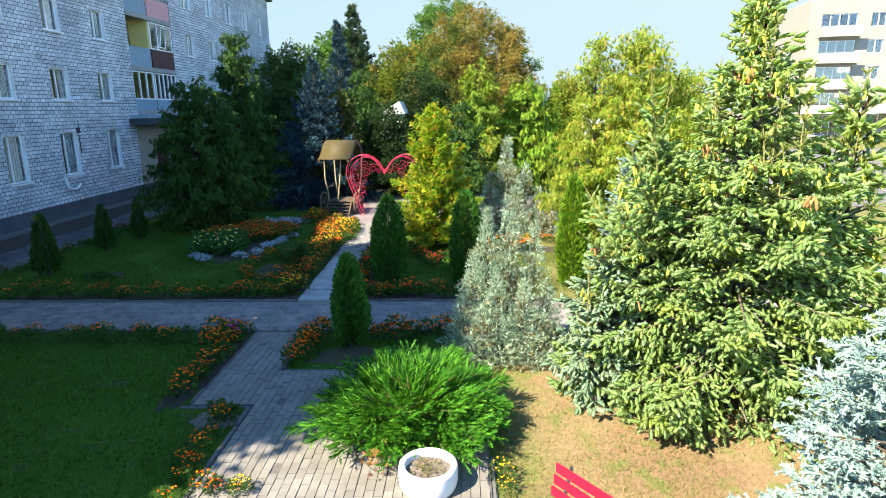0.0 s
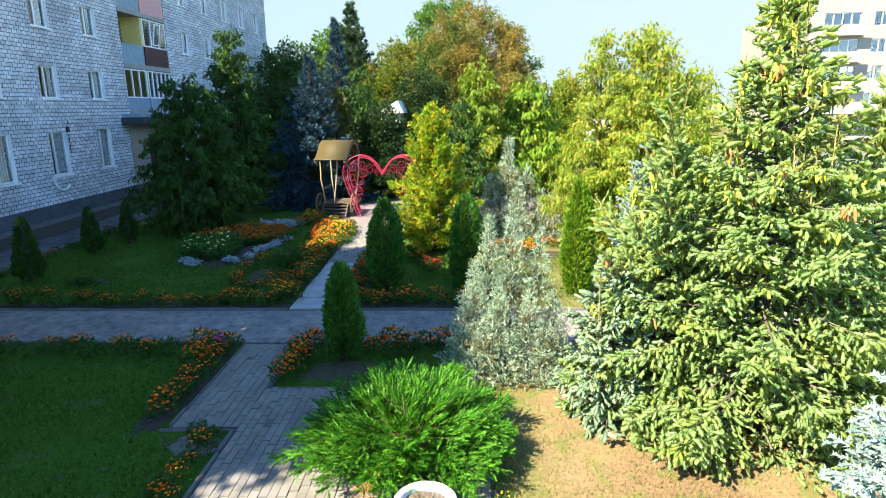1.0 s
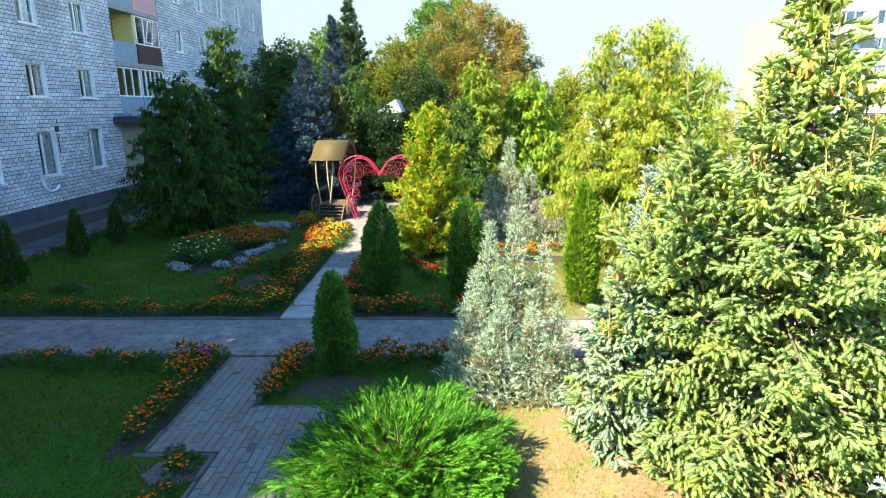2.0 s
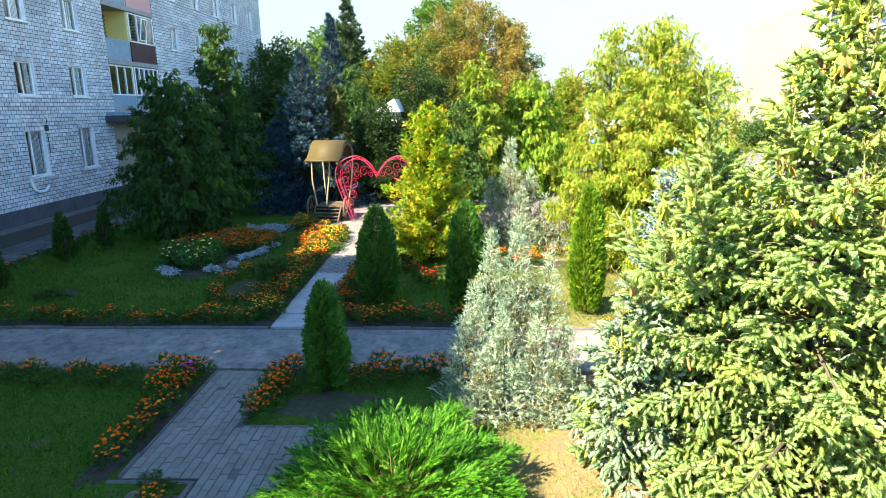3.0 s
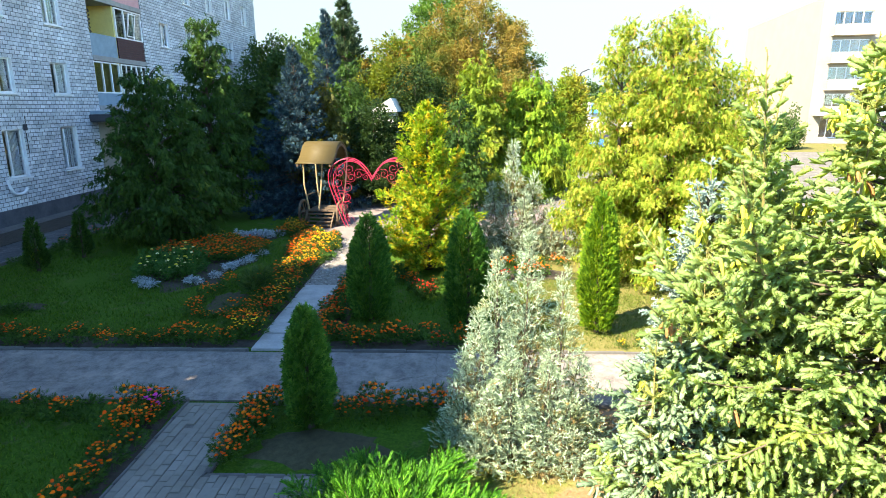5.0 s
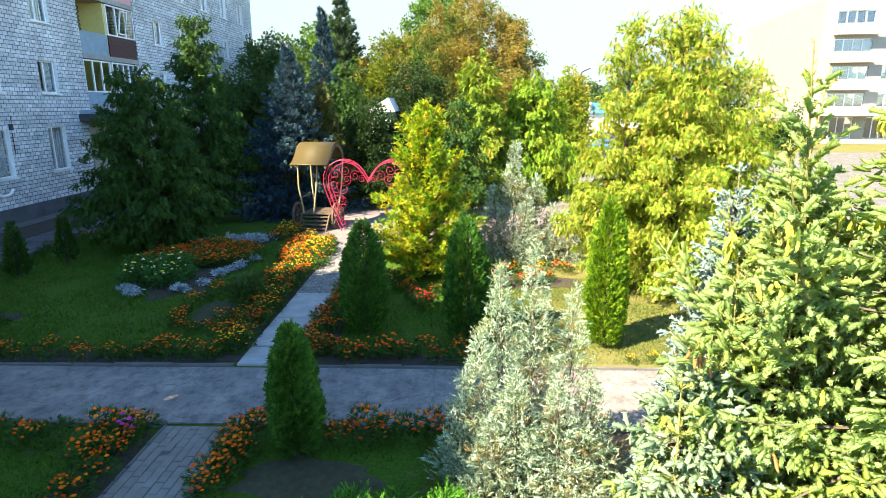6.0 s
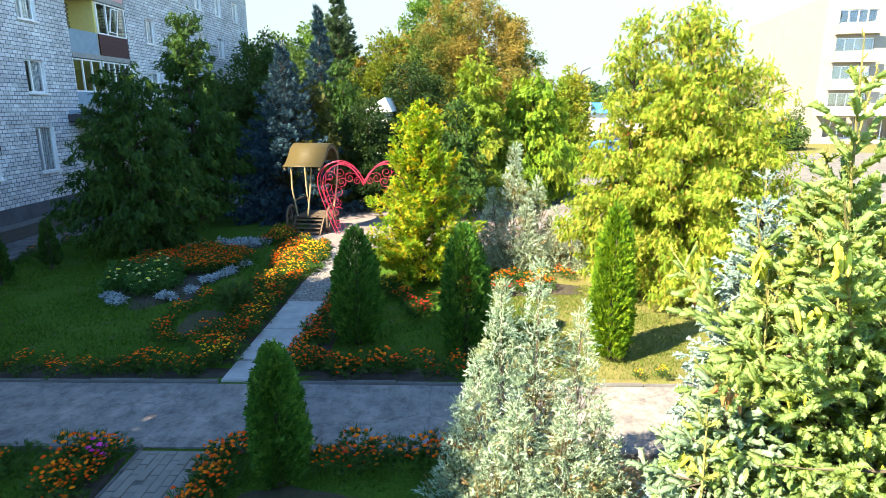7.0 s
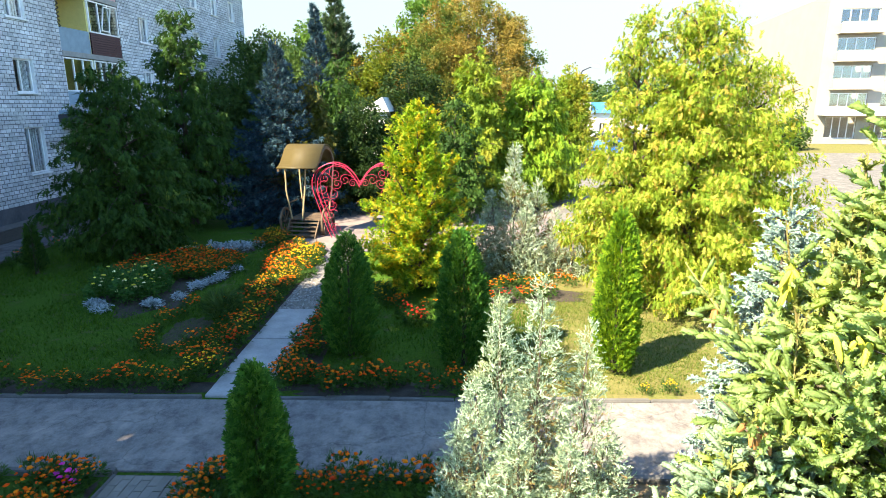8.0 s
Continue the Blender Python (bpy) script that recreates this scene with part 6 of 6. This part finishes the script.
def planter():
    t = thing("planter", "round white concrete planter filled with dry soil", "planter", at=pose(-0.17, 5.88, 0.03))
    part("ring", lathe([(0.27, 0.0), (0.315, 0.0), (0.328, 0.03), (0.342, 0.1), (0.345, 0.24), (0.338, 0.275), (0.32, 0.288), (0.285, 0.288), (0.268, 0.275), (0.262, 0.24), (0.262, 0.14)], 48), M_WHITE, t, smooth=True)
    bm = bmesh.new()
    rings = []
    for r in np.linspace(0.02, 0.265, 9):
        rings.append([bm.verts.new((r * math.cos(a), r * math.sin(a), 0.222 + 0.03 * noise.noise((r * 14 * math.cos(a), r * 14 * math.sin(a), 1)) - 0.02 * (r / 0.26))) for a in np.linspace(0, 2 * math.pi, 36, endpoint=False)])
    for a, b in zip(rings, rings[1:]):
        for k in range(36):
            bm.faces.new((a[k], a[(k + 1) % 36], b[(k + 1) % 36], b[k]))
    bm.faces.new(rings[0])
    part("soil", bm, M_SOIL, t, smooth=False)
    g = np.random.default_rng(5)
    P = np.stack([g.normal(0, 0.11, 160), g.normal(0, 0.11, 160), np.full(160, 0.235)], 1)
    part("dry_stems", tri_mesh("dry_stems", *stamp(FINEPLUMES, P, g.normal(0, 1, P.shape) * np.array((1, 1, 0.15)), np.tile((0, 0, 1.0), (160, 1)), np.full(160, 0.05), 2)), M_DRYGRASS, t, "bits of dry stalk")["kind"] = "stuff"


def bench():
    t = thing("bench", "red painted plank bench with black metal legs", "bench", at=pose(1.24, 4.84, 0, 0, 0, -52))
    for i in range(3):
        part("back_plank", box(-0.32, 1.2, 0.16 - 0.03 * i, 0.185 - 0.03 * i, 0.68 - i * 0.118, 0.79 - i * 0.118, 0.008), M_REDW, t)
    for i in range(4):
        part("seat_plank", box(-0.32, 1.2, 0.03 - 0.115 * i - 0.1, 0.03 - 0.115 * i, 0.42, 0.45, 0.008), M_REDW, t)
    for x in (-0.15, 1.0):
        bm = bmesh.new()
        tube(bm, [(x, 0.21, 0.81), (x, 0.15, 0.6), (x, 0.08, 0.41), (x, -0.42, 0.41)], 0.02, 6)
        tube(bm, [(x, 0.1, 0.41), (x, 0.16, 0.0)], 0.02, 6)
        tube(bm, [(x, -0.38, 0.41), (x, -0.42, 0.0)], 0.02, 6)
        part("leg_frame", bm, M_BLACKM, t)


heart_arch()
garden_house()
planter()
bench()

# ---- flowers ----


def bloom_mesh(n, spread, height, seed, size=0.032, petals=6):
    """Flower heads: ruffled low domes of petals, at the top of a plant."""
    g = np.random.default_rng(seed)
    V, F, k = [], [], 0
    for i in range(n):
        a, q = i * 2.4 + g.uniform(0, 0.5), math.sqrt((i + 0.5) / n)
        c = np.array((spread * q * math.cos(a), spread * q * math.sin(a), height * (1 - 0.3 * q * q) * g.uniform(0.62, 1.15)))
        r = size * g.uniform(0.75, 1.25)
        tilt = np.array((math.cos(a), math.sin(a), 0)) * 0.35 * q
        V.append(c + np.array((0, 0, r * 0.55)))
        top = k
        k += 1
        for ring, (rr, zz) in enumerate(((0.6, 0.42), (1.0, 0.05))):
            for j in range(petals):
                b = 2 * math.pi * j / petals + ring * 0.3
                w = rr * (1.0 if (j + ring) % 2 else 0.78)
                V.append(c + r * (np.array((w * math.cos(b), w * math.sin(b), zz)) + tilt * (zz - w * math.cos(b - a))))
        for j in range(petals):
            j2 = (j + 1) % petals
            a1, a2, b1, b2 = top + 1 + j, top + 1 + j2, top + 1 + petals + j, top + 1 + petals + j2
            F += [(top, a1, a2), (a1, b1, b2), (a1, b2, a2)]
        k += 2 * petals
    return tri_mesh("blooms", V, F)


def foliage_mesh(n, spread, height, seed, kinds=None, size=0.1):
    g = np.random.default_rng(seed)
    a = g.uniform(0, 2 * math.pi, n)
    q = np.sqrt(g.random(n))
    z = height * (0.15 + 0.8 * g.random(n)) * (1 - 0.25 * q * q)
    P = np.stack([spread * 1.1 * q * np.cos(a), spread * 1.1 * q * np.sin(a), z], 1)
    D = np.stack([np.cos(a) * q, np.sin(a) * q, 0.25 + 0.6 * g.random(n)], 1) + g.normal(0, 0.35, (n, 3))
    return tri_mesh("foliage", *stamp(kinds or PLUMES, P, D, np.tile((0, 0, 1.0), (n, 1)) + g.normal(0, 0.4, (n, 3)), size * g.uniform(0.7, 1.3, n), seed))


def plant_kind(name, label, group, petals, n, spread, height, seed, leaf=M_PLANT, size=0.032, kinds=None, leaves_n=115, leaf_size=0.085):
    t = thing(name, label, "flower", group, at=pose(0, -60, 0))
    part("foliage", foliage_mesh(leaves_n, spread, height, seed, kinds, leaf_size), leaf, t)["kind"] = "stuff"
    if n:
        part("blossom", bloom_mesh(n, spread, height * (1.2 if leaf is M_DAHLIA else 1.05), seed, size), petals, t)["kind"] = "stuff"
    return t


ORANGE = [plant_kind("marigold", "bushy orange marigold in full bloom", "marigolds in the beds", M_ORANGE, 20, 0.19, 0.32, 200 + i, size=0.029) for i in range(3)]
AMBER = [plant_kind("marigold", "bushy yellow-orange marigold in full bloom", "marigolds in the beds", M_AMBER, 19, 0.19, 0.34, 210 + i, size=0.023) for i in range(3)]
RUST = [plant_kind("marigold", "rust-red marigold bush in full bloom", "marigolds in the beds", M_RUST, 14, 0.18, 0.32, 215 + i, size=0.03) for i in range(2)]
SPARSE = [plant_kind("marigold", "green marigold bush with few orange flowers", "marigolds in the beds", M_ORANGE, 8, 0.16, 0.29, 220 + i, size=0.03) for i in range(2)]
SALVIA = [plant_kind("salvia", "red salvia with upright flowers", "red flowers", M_REDP, 14, 0.15, 0.3, 230 + i, size=0.03) for i in range(2)]
PETUNIA = [plant_kind("petunia", "low magenta petunia among orange marigolds", "magenta flowers", M_MAGENTA, 9, 0.13, 0.33, 240, size=0.04)]
DAHLIA = [plant_kind("dahlia", "leafy green dahlia with pale yellow flowers", "dahlias in the round bed", M_WHITEP, 6, 0.25, 0.5, 250 + i, leaf=M_DAHLIA, size=0.058, leaves_n=90, leaf_size=0.17, kinds=LEAVES) for i in range(2)]
DUSTY = [plant_kind("dusty_miller", "silver-leaved dusty miller edging plant", "silver edging plants", None, 0, 0.16, 0.22, 260 + i, leaf=M_SILVER, leaves_n=90, leaf_size=0.12, kinds=SPRAYS) for i in range(2)]
GREENP = [plant_kind("bedding_plant", "low green bedding plant without flowers", "green plants", None, 0, 0.17, 0.2, 270 + i) for i in range(2)]
TALLGRASS = [plant_kind("grass_clump", "dark clump of tall grass-like leaves", "green plants", None, 0, 0.22, 0.5, 280, leaf=M_BROAD, leaves_n=150, leaf_size=0.2)]
FIRST_USE = set()
pr = random.Random(5)


FAR_BED = {}


def sow(kinds, x, y, s=1.0):
    o = pr.choice(kinds)
    m = pose(x, y, -0.01, pr.uniform(-5, 5), pr.uniform(-5, 5), pr.uniform(0, 360))
    if o["group"] == "marigolds in the beds" and y > 16.8:
        # plants of the far beds are joined into one mass
        k = s * pr.uniform(0.8, 1.2)
        q = np.array(m @ Matrix.Diagonal((k, k, k * pr.uniform(0.85, 1.2), 1)))
        for c in o.children:
            v = np.empty(len(c.data.vertices) * 3, np.float32)
            c.data.vertices.foreach_get("co", v)
            f = np.empty(len(c.data.loops), np.int32)
            c.data.loops.foreach_get("vertex_index", f)
            V, F, n = FAR_BED.setdefault(c.data.materials[0].name, ([], [], [0]))
            V.append(v.reshape(-1, 3) @ q[:3, :3].T + q[:3, 3])
            F.append(f.reshape(-1, 3) + n[0])
            n[0] += len(v) // 3
        return None
    if o.name in FIRST_USE:
        c = copy_thing(o, m)
    else:
        FIRST_USE.add(o.name)
        o.matrix_basis = m
        c = o
    k = s * pr.uniform(0.8, 1.2)
    c.scale = (k, k, k * pr.uniform(0.85, 1.2))
    return c


def row(kinds, x0, y0, x1, y1, step, wob=0.08, s=1.0, skip=0.0):
    n = max(1, int(math.hypot(x1 - x0, y1 - y0) / step))
    for i in range(n + 1):
        if pr.random() < skip:
            continue
        f = i / n
        sow(kinds, x0 + (x1 - x0) * f + pr.gauss(0, wob), y0 + (y1 - y0) * f + pr.gauss(0, wob), s)


def patch(kinds, cx, cy, rx, ry, step, s=1.0, rz=0.0):
    c, d = math.cos(rz), math.sin(rz)
    for i in range(int(2 * rx / step) + 1):
        for j in range(int(2 * ry / step) + 1):
            u, v = -rx + i * step + pr.gauss(0, step * 0.2), -ry + j * step + pr.gauss(0, step * 0.2)
            if (u / rx) ** 2 + (v / ry) ** 2 <= 1:
                sow(kinds, cx + c * u - d * v, cy + d * u + c * v, s)


# along the far kerb of the walk
row(ORANGE + RUST + SPARSE + SPARSE, -10.6, 12.98, -3.9, 12.95, 0.3, 0.1, 0.95, 0.22)
row(GREENP, -10.6, 12.95, -4.2, 12.95, 0.45, 0.1, 1.0, 0.2)
row(ORANGE + SPARSE + GREENP, -10.4, 13.25, -5.2, 13.2, 0.4, 0.12, 0.8, 0.3)
row(ORANGE + AMBER + SPARSE, -5.0, 13.2, -3.7, 13.25, 0.28, 0.08, 1.0)
row(ORANGE + RUST + SPARSE, -2.3, 12.98, 0.3, 12.96, 0.24, 0.09, 1.1, 0.08)
row(ORANGE + SPARSE, -2.2, 13.2, -0.3, 13.15, 0.34, 0.1, 1.0, 0.1)
row(AMBER + SPARSE, 2.2, 12.95, 5.0, 12.95, 0.4, 0.08, 0.6, 0.3)
# along the near kerb and the paving
row(ORANGE + SPARSE + GREENP, -9.6, 10.5, -4.6, 10.4, 0.34, 0.08, 0.85, 0.15)
row(GREENP, -9.8, 10.45, -4.7, 10.4, 0.3, 0.1, 1.0, 0.2)
row(GREENP, -9.5, 14.6, -9.1, 14.6, 0.2, 0.1, 1.0)
row(PETUNIA, -4.15, 10.35, -4.05, 10.3, 0.3, 0.05, 0.9)
patch(ORANGE, -4.3, 10.25, 0.35, 0.4, 0.24, 1.15)
row(ORANGE + ORANGE + SPARSE, -4.12, 9.9, -4.1, 8.2, 0.2, 0.07, 1.05, 0.05)
row(SPARSE + GREENP, -4.25, 8.1, -3.2, 7.45, 0.35, 0.08, 0.8, 0.2)
row(SPARSE + ORANGE, -3.15, 7.2, -3.12, 5.6, 0.26, 0.07, 0.75, 0.15)
sow(GREENP, -3.2, 7.45, 1.0)
row(ORANGE, -2.75, 5.75, -2.6, 5.75, 0.2, 0.03, 0.7)
row(AMBER, -2.4, 5.75, -2.3, 5.72, 0.2, 0.03, 0.7)
row(ORANGE, -2.62, 9.2, -2.6, 10.6, 0.18, 0.06, 1.1)
row(ORANGE, -2.4, 10.5, -1.1, 10.5, 0.24, 0.06, 1.05)
row(SPARSE + ORANGE + RUST, -1.2, 10.45, 0.3, 10.42, 0.22, 0.09, 1.15, 0.1)
row(AMBER + ORANGE, 0.72, 6.05, 0.76, 5.8, 0.2, 0.03, 0.6)
# beside the concrete path
row(ORANGE + AMBER + RUST, -3.85, 13.3, -3.85, 17.0, 0.2, 0.07, 1.05)
row(RUST + SPARSE, -4.6, 16.9, -4.6, 20.5, 0.26, 0.1, 1.0)
row(ORANGE + SPARSE, -4.15, 13.3, -4.2, 16.6, 0.26, 0.1, 0.95)
patch(AMBER + AMBER + ORANGE + SPARSE + GREENP + GREENP, -4.05, 19.4, 0.5, 2.7, 0.24, 1.05, 0.0)
patch(ORANGE + RUST + AMBER, -4.5, 20.6, 0.45, 1.8, 0.26, 1.0, 0.05)
row(ORANGE + RUST, -2.45, 13.1, -2.42, 16.4, 0.2, 0.08, 1.1)
row(RUST + SPARSE, -2.2, 13.1, -2.15, 15.8, 0.3, 0.12, 1.0, 0.1)
patch(ORANGE + AMBER + SPARSE, -5.7, 23.0, 0.45, 1.0, 0.26, 1.0)
# looped bed with bare soil inside
for i in range(17):
    a = 2 * math.pi * i / 17
    sow(ORANGE + SPARSE, -5.05 + 0.62 * math.cos(a), 15.45 + 1.25 * math.sin(a), 0.85)
sow(TALLGRASS, -4.6, 16.0, 1.1)
# oval bed: dahlias, marigolds and a silver edge
patch(DAHLIA, -7.35, 17.65, 0.85, 0.75, 0.34, 0.9, -0.2)
patch(RUST + ORANGE + ORANGE, -7.1, 19.7, 1.5, 1.2, 0.25, 1.1, 0.2)
patch(AMBER + SPARSE, -7.35, 20.9, 0.5, 0.3, 0.27, 0.9)
for a, b in (((-8.05, 16.95), (-7.4, 16.5)), ((-7.4, 16.5), (-6.4, 16.75)), ((-6.3, 16.9), (-6.0, 18.2)), ((-6.0, 18.3), (-5.6, 19.6))):
    row(DUSTY, *a, *b, 0.2, 0.1, 0.68, 0.22)
patch(DUSTY, -6.6, 22.1, 0.75, 0.45, 0.3, 0.85, 0.2)
row(DUSTY, -7.9, 21.3, -7.3, 21.9, 0.26, 0.1, 0.9)
# beds under the junipers
row(AMBER + ORANGE + SPARSE, 0.6, 17.9, 2.9, 18.6, 0.17, 0.18, 1.0)
row(SALVIA + SALVIA + ORANGE, 0.5, 17.0, 2.4, 17.7, 0.17, 0.18, 1.0)
row(SALVIA, -0.7, 15.9, 0.1, 15.6, 0.15, 0.14, 1.0)
row(ORANGE + SPARSE, -2.0, 16.9, -0.3, 16.9, 0.24, 0.12, 0.8)
patch(AMBER + GREENP, -1.7, 17.6, 0.6, 0.5, 0.26, 0.9)
row(GREENP + SPARSE, -12.2, 13.6, -12.3, 22.0, 0.5, 0.12, 0.9, 0.3)

far = tagged(new("marigold_bed"), "dense bed of orange and yellow marigolds beside the path", "flower bed", kind="stuff")
for mat_name, (V, F, n) in FAR_BED.items():
    part("foliage" if mat_name == M_PLANT.name else "blossom", tri_mesh("marigold_bed", np.concatenate(V), np.concatenate(F)), bpy.data.materials[mat_name], far)["kind"] = "stuff"

# ---- beds of bare soil ----


def soil_bed(cx, cy, rx, ry, rz=0.0, mat=M_DARKSOIL, label="bare dark soil of a flower bed"):
    bm = bmesh.new()
    n = 40
    mid = bm.verts.new((0, 0, 0.014))
    ring = [bm.verts.new((rx * math.cos(a) * (1 + 0.45 * noise.noise((2.2 * math.cos(a) + cx, 2.2 * math.sin(a), cy))), ry * math.sin(a) * (1 + 0.45 * noise.noise((2.6 * math.cos(a) + cx, 2.6 * math.sin(a), cy + 3))), -0.025)) for a in np.linspace(0, 2 * math.pi, n, endpoint=False)]
    half = [bm.verts.new((v.co.x * 0.8, v.co.y * 0.8, 0.01)) for v in ring]
    for k in range(n):
        j = (k + 1) % n
        bm.faces.new((ring[k], ring[j], half[j], half[k]))
        bm.faces.new((half[k], half[j], mid))
    return tagged(part("flower_bed_soil", bm, mat, at=pose(cx, cy, 0.0, 0, 0, rz), smooth=True), label, "soil", kind="structure")


soil_bed(-5.1, 15.4, 0.42, 0.8, 0, M_BROWNSOIL)
soil_bed(-6.95, 18.7, 1.35, 2.6, -5)
soil_bed(-6.8, 22.0, 0.9, 0.6)
soil_bed(-3.95, 19.0, 0.7, 3.4, 3)
soil_bed(-7.0, 13.02, 4.0, 0.28)
soil_bed(-1.0, 13.0, 1.5, 0.3)
soil_bed(-4.15, 9.2, 0.28, 1.6)
soil_bed(-3.85, 15.2, 0.36, 2.2)
soil_bed(-2.35, 14.8, 0.3, 1.8)
soil_bed(-1.6, 9.62, 0.95, 0.5, 0, M_BROWNSOIL)
soil_bed(-3.35, 7.4, 0.36, 0.26, 0, M_SOIL)
soil_bed(1.7, 17.8, 1.6, 0.8)
soil_bed(-9.5, 15.0, 0.55, 0.28)

# ---- grass ----


def grass(name, label, areas, n, mat, seed, height=0.05, holes=()):
    g = np.random.default_rng(seed)
    P = []
    tot = sum((b - a) * (d - c) for a, b, c, d in areas)
    for a, b, c, d in areas:
        m = int(n * (b - a) * (d - c) / tot)
        P.append(np.stack([g.uniform(a, b, m), g.uniform(c, d, m), np.full(m, -0.02)], 1))
    P = np.concatenate(P)
    nz = np.array([noise.noise((p[0] * 0.9, p[1] * 0.9, seed)) for p in P])
    P = P[nz + g.normal(0, 0.2, len(P)) > -0.25]
    D = g.normal(0, 0.4, P.shape) + np.array((0, 0, 1.0))
    blade = [(np.array([(0, -0.17, 0), (0, 0.17, 0), (1, 0.1, 0.25)]), np.array([(0, 1, 2)]))]
    me = tri_mesh(name, *stamp(blade, P, D, g.normal(0, 1, P.shape), height * g.uniform(0.6, 1.5, len(P)), seed))
    return tagged(part(name, me, mat), label, "grass", kind="stuff")


grass("lawn_grass", "short shaded green lawn grass", [(-12.5, -4.3, 13.3, 22.6), (-11, -4.2, 7.6, 10.3), (-11, -3.0, 2.0, 7.6), (-2.1, 2.0, 13.3, 17.0), (-2.5, -0.6, 10.0, 10.4)], 104000, M_GRASS, 301)
grass("dry_grass", "dry yellowed grass with green tufts", [(0.7, 5.2, 3.5, 10.5), (-0.2, 0.6, 9.0, 10.4)], 50000, M_DRYGRASS, 302, 0.032)
grass("meadow_grass", "sunlit yellow-green grass between the thujas", [(1.2, 6.5, 12.9, 18.0)], 60000, M_MEADOW, 303, 0.034)

# ---- paving bricks, nearest to the walk as pieces of their own ----


def paving():
    pav = tagged(thing("paving", "grey rectangular paving bricks with open joints", "paving", kind="structure"), kind="structure")
    part("paving_bed", box(-3.82, -2.86, 7.78, 10.72, -0.1, 0.019), M_SAND, pav)
    part("paving_bed", box(-2.855, -0.9, 2.0, 8.98, -0.1, 0.019), M_SAND, pav)
    part("paving_bed", box(-0.898, 0.56, 2.0, 7.6, -0.1, 0.019), M_SAND, pav)
    w, l, gap = 0.106, 0.21, 0.007
    me, rest_v, rest_f, count = None, [], [], 0
    q = random.Random(9)
    cells = []
    for x0, x1, y0, y1 in ((-3.82, -2.88, 7.78, 10.7), (-2.88, -0.9, 2.2, 8.96), (-0.9, 0.54, 2.2, 7.6)):
        nx = int((x1 - x0) / w)
        for i in range(nx):
            y = y0 - (l / 2 if i % 2 else 0)
            while y < y1 - 0.05:
                a, b = max(y, y0), min(y + l, y1)
                if b - a > 0.08:
                    cells.append((x0 + i * (x1 - x0) / nx, a, b - a, (x1 - x0) / nx))
                y += l
    near = lambda c: abs(c[0] + 2.4) < 1.5 and c[1] > 5.2 and abs(c[2] - l) < 1e-6
    for x, y, ln, ww in cells:
        dz, rz = q.gauss(0.028, 0.0035), q.gauss(0, 0.4)
        if near((x, y, ln)) and count < 300:
            count += 1
            if me is None:
                bm = box(-0.5, 0.5, -0.5, 0.5, -0.04, 0)
                for v in bm.verts:
                    if v.co.z > -0.02:
                        v.co.x *= 0.975
                        v.co.y *= 0.985
                o = part("paving_brick", bm, M_PAVER, pav)
                me = o.data
            else:
                o = part("paving_brick", me, None, pav)
            o.matrix_basis = pose(x + ww / 2, y + ln / 2, dz, q.gauss(0, 0.5), q.gauss(0, 0.5), rz) @ Matrix.Diagonal((ww - gap, ln - gap, 1, 1))
        else:
            k = len(rest_v)
            g2 = gap / 2
            lo = [(x + g2, y + g2), (x + ww - g2, y + g2), (x + ww - g2, y + ln - g2), (x + g2, y + ln - g2)]
            cx, cy = x + ww / 2, y + ln / 2
            rest_v += [(px, py, 0.0) for px, py in lo] + [(cx + (px - cx) * 0.975, cy + (py - cy) * 0.985, dz + q.gauss(0, 0.001)) for px, py in lo]
            rest_f += [(k + 4, k + 5, k + 6), (k + 4, k + 6, k + 7)]
            for e in range(4):
                j = (e + 1) % 4
                rest_f += [(k + e, k + j, k + 4 + j), (k + e, k + 4 + j, k + 4 + e)]
    o = part("paving_bricks", tri_mesh("paving_bricks", rest_v, rest_f), M_PAVER, pav)
    o["kind"] = "stuff"


paving()
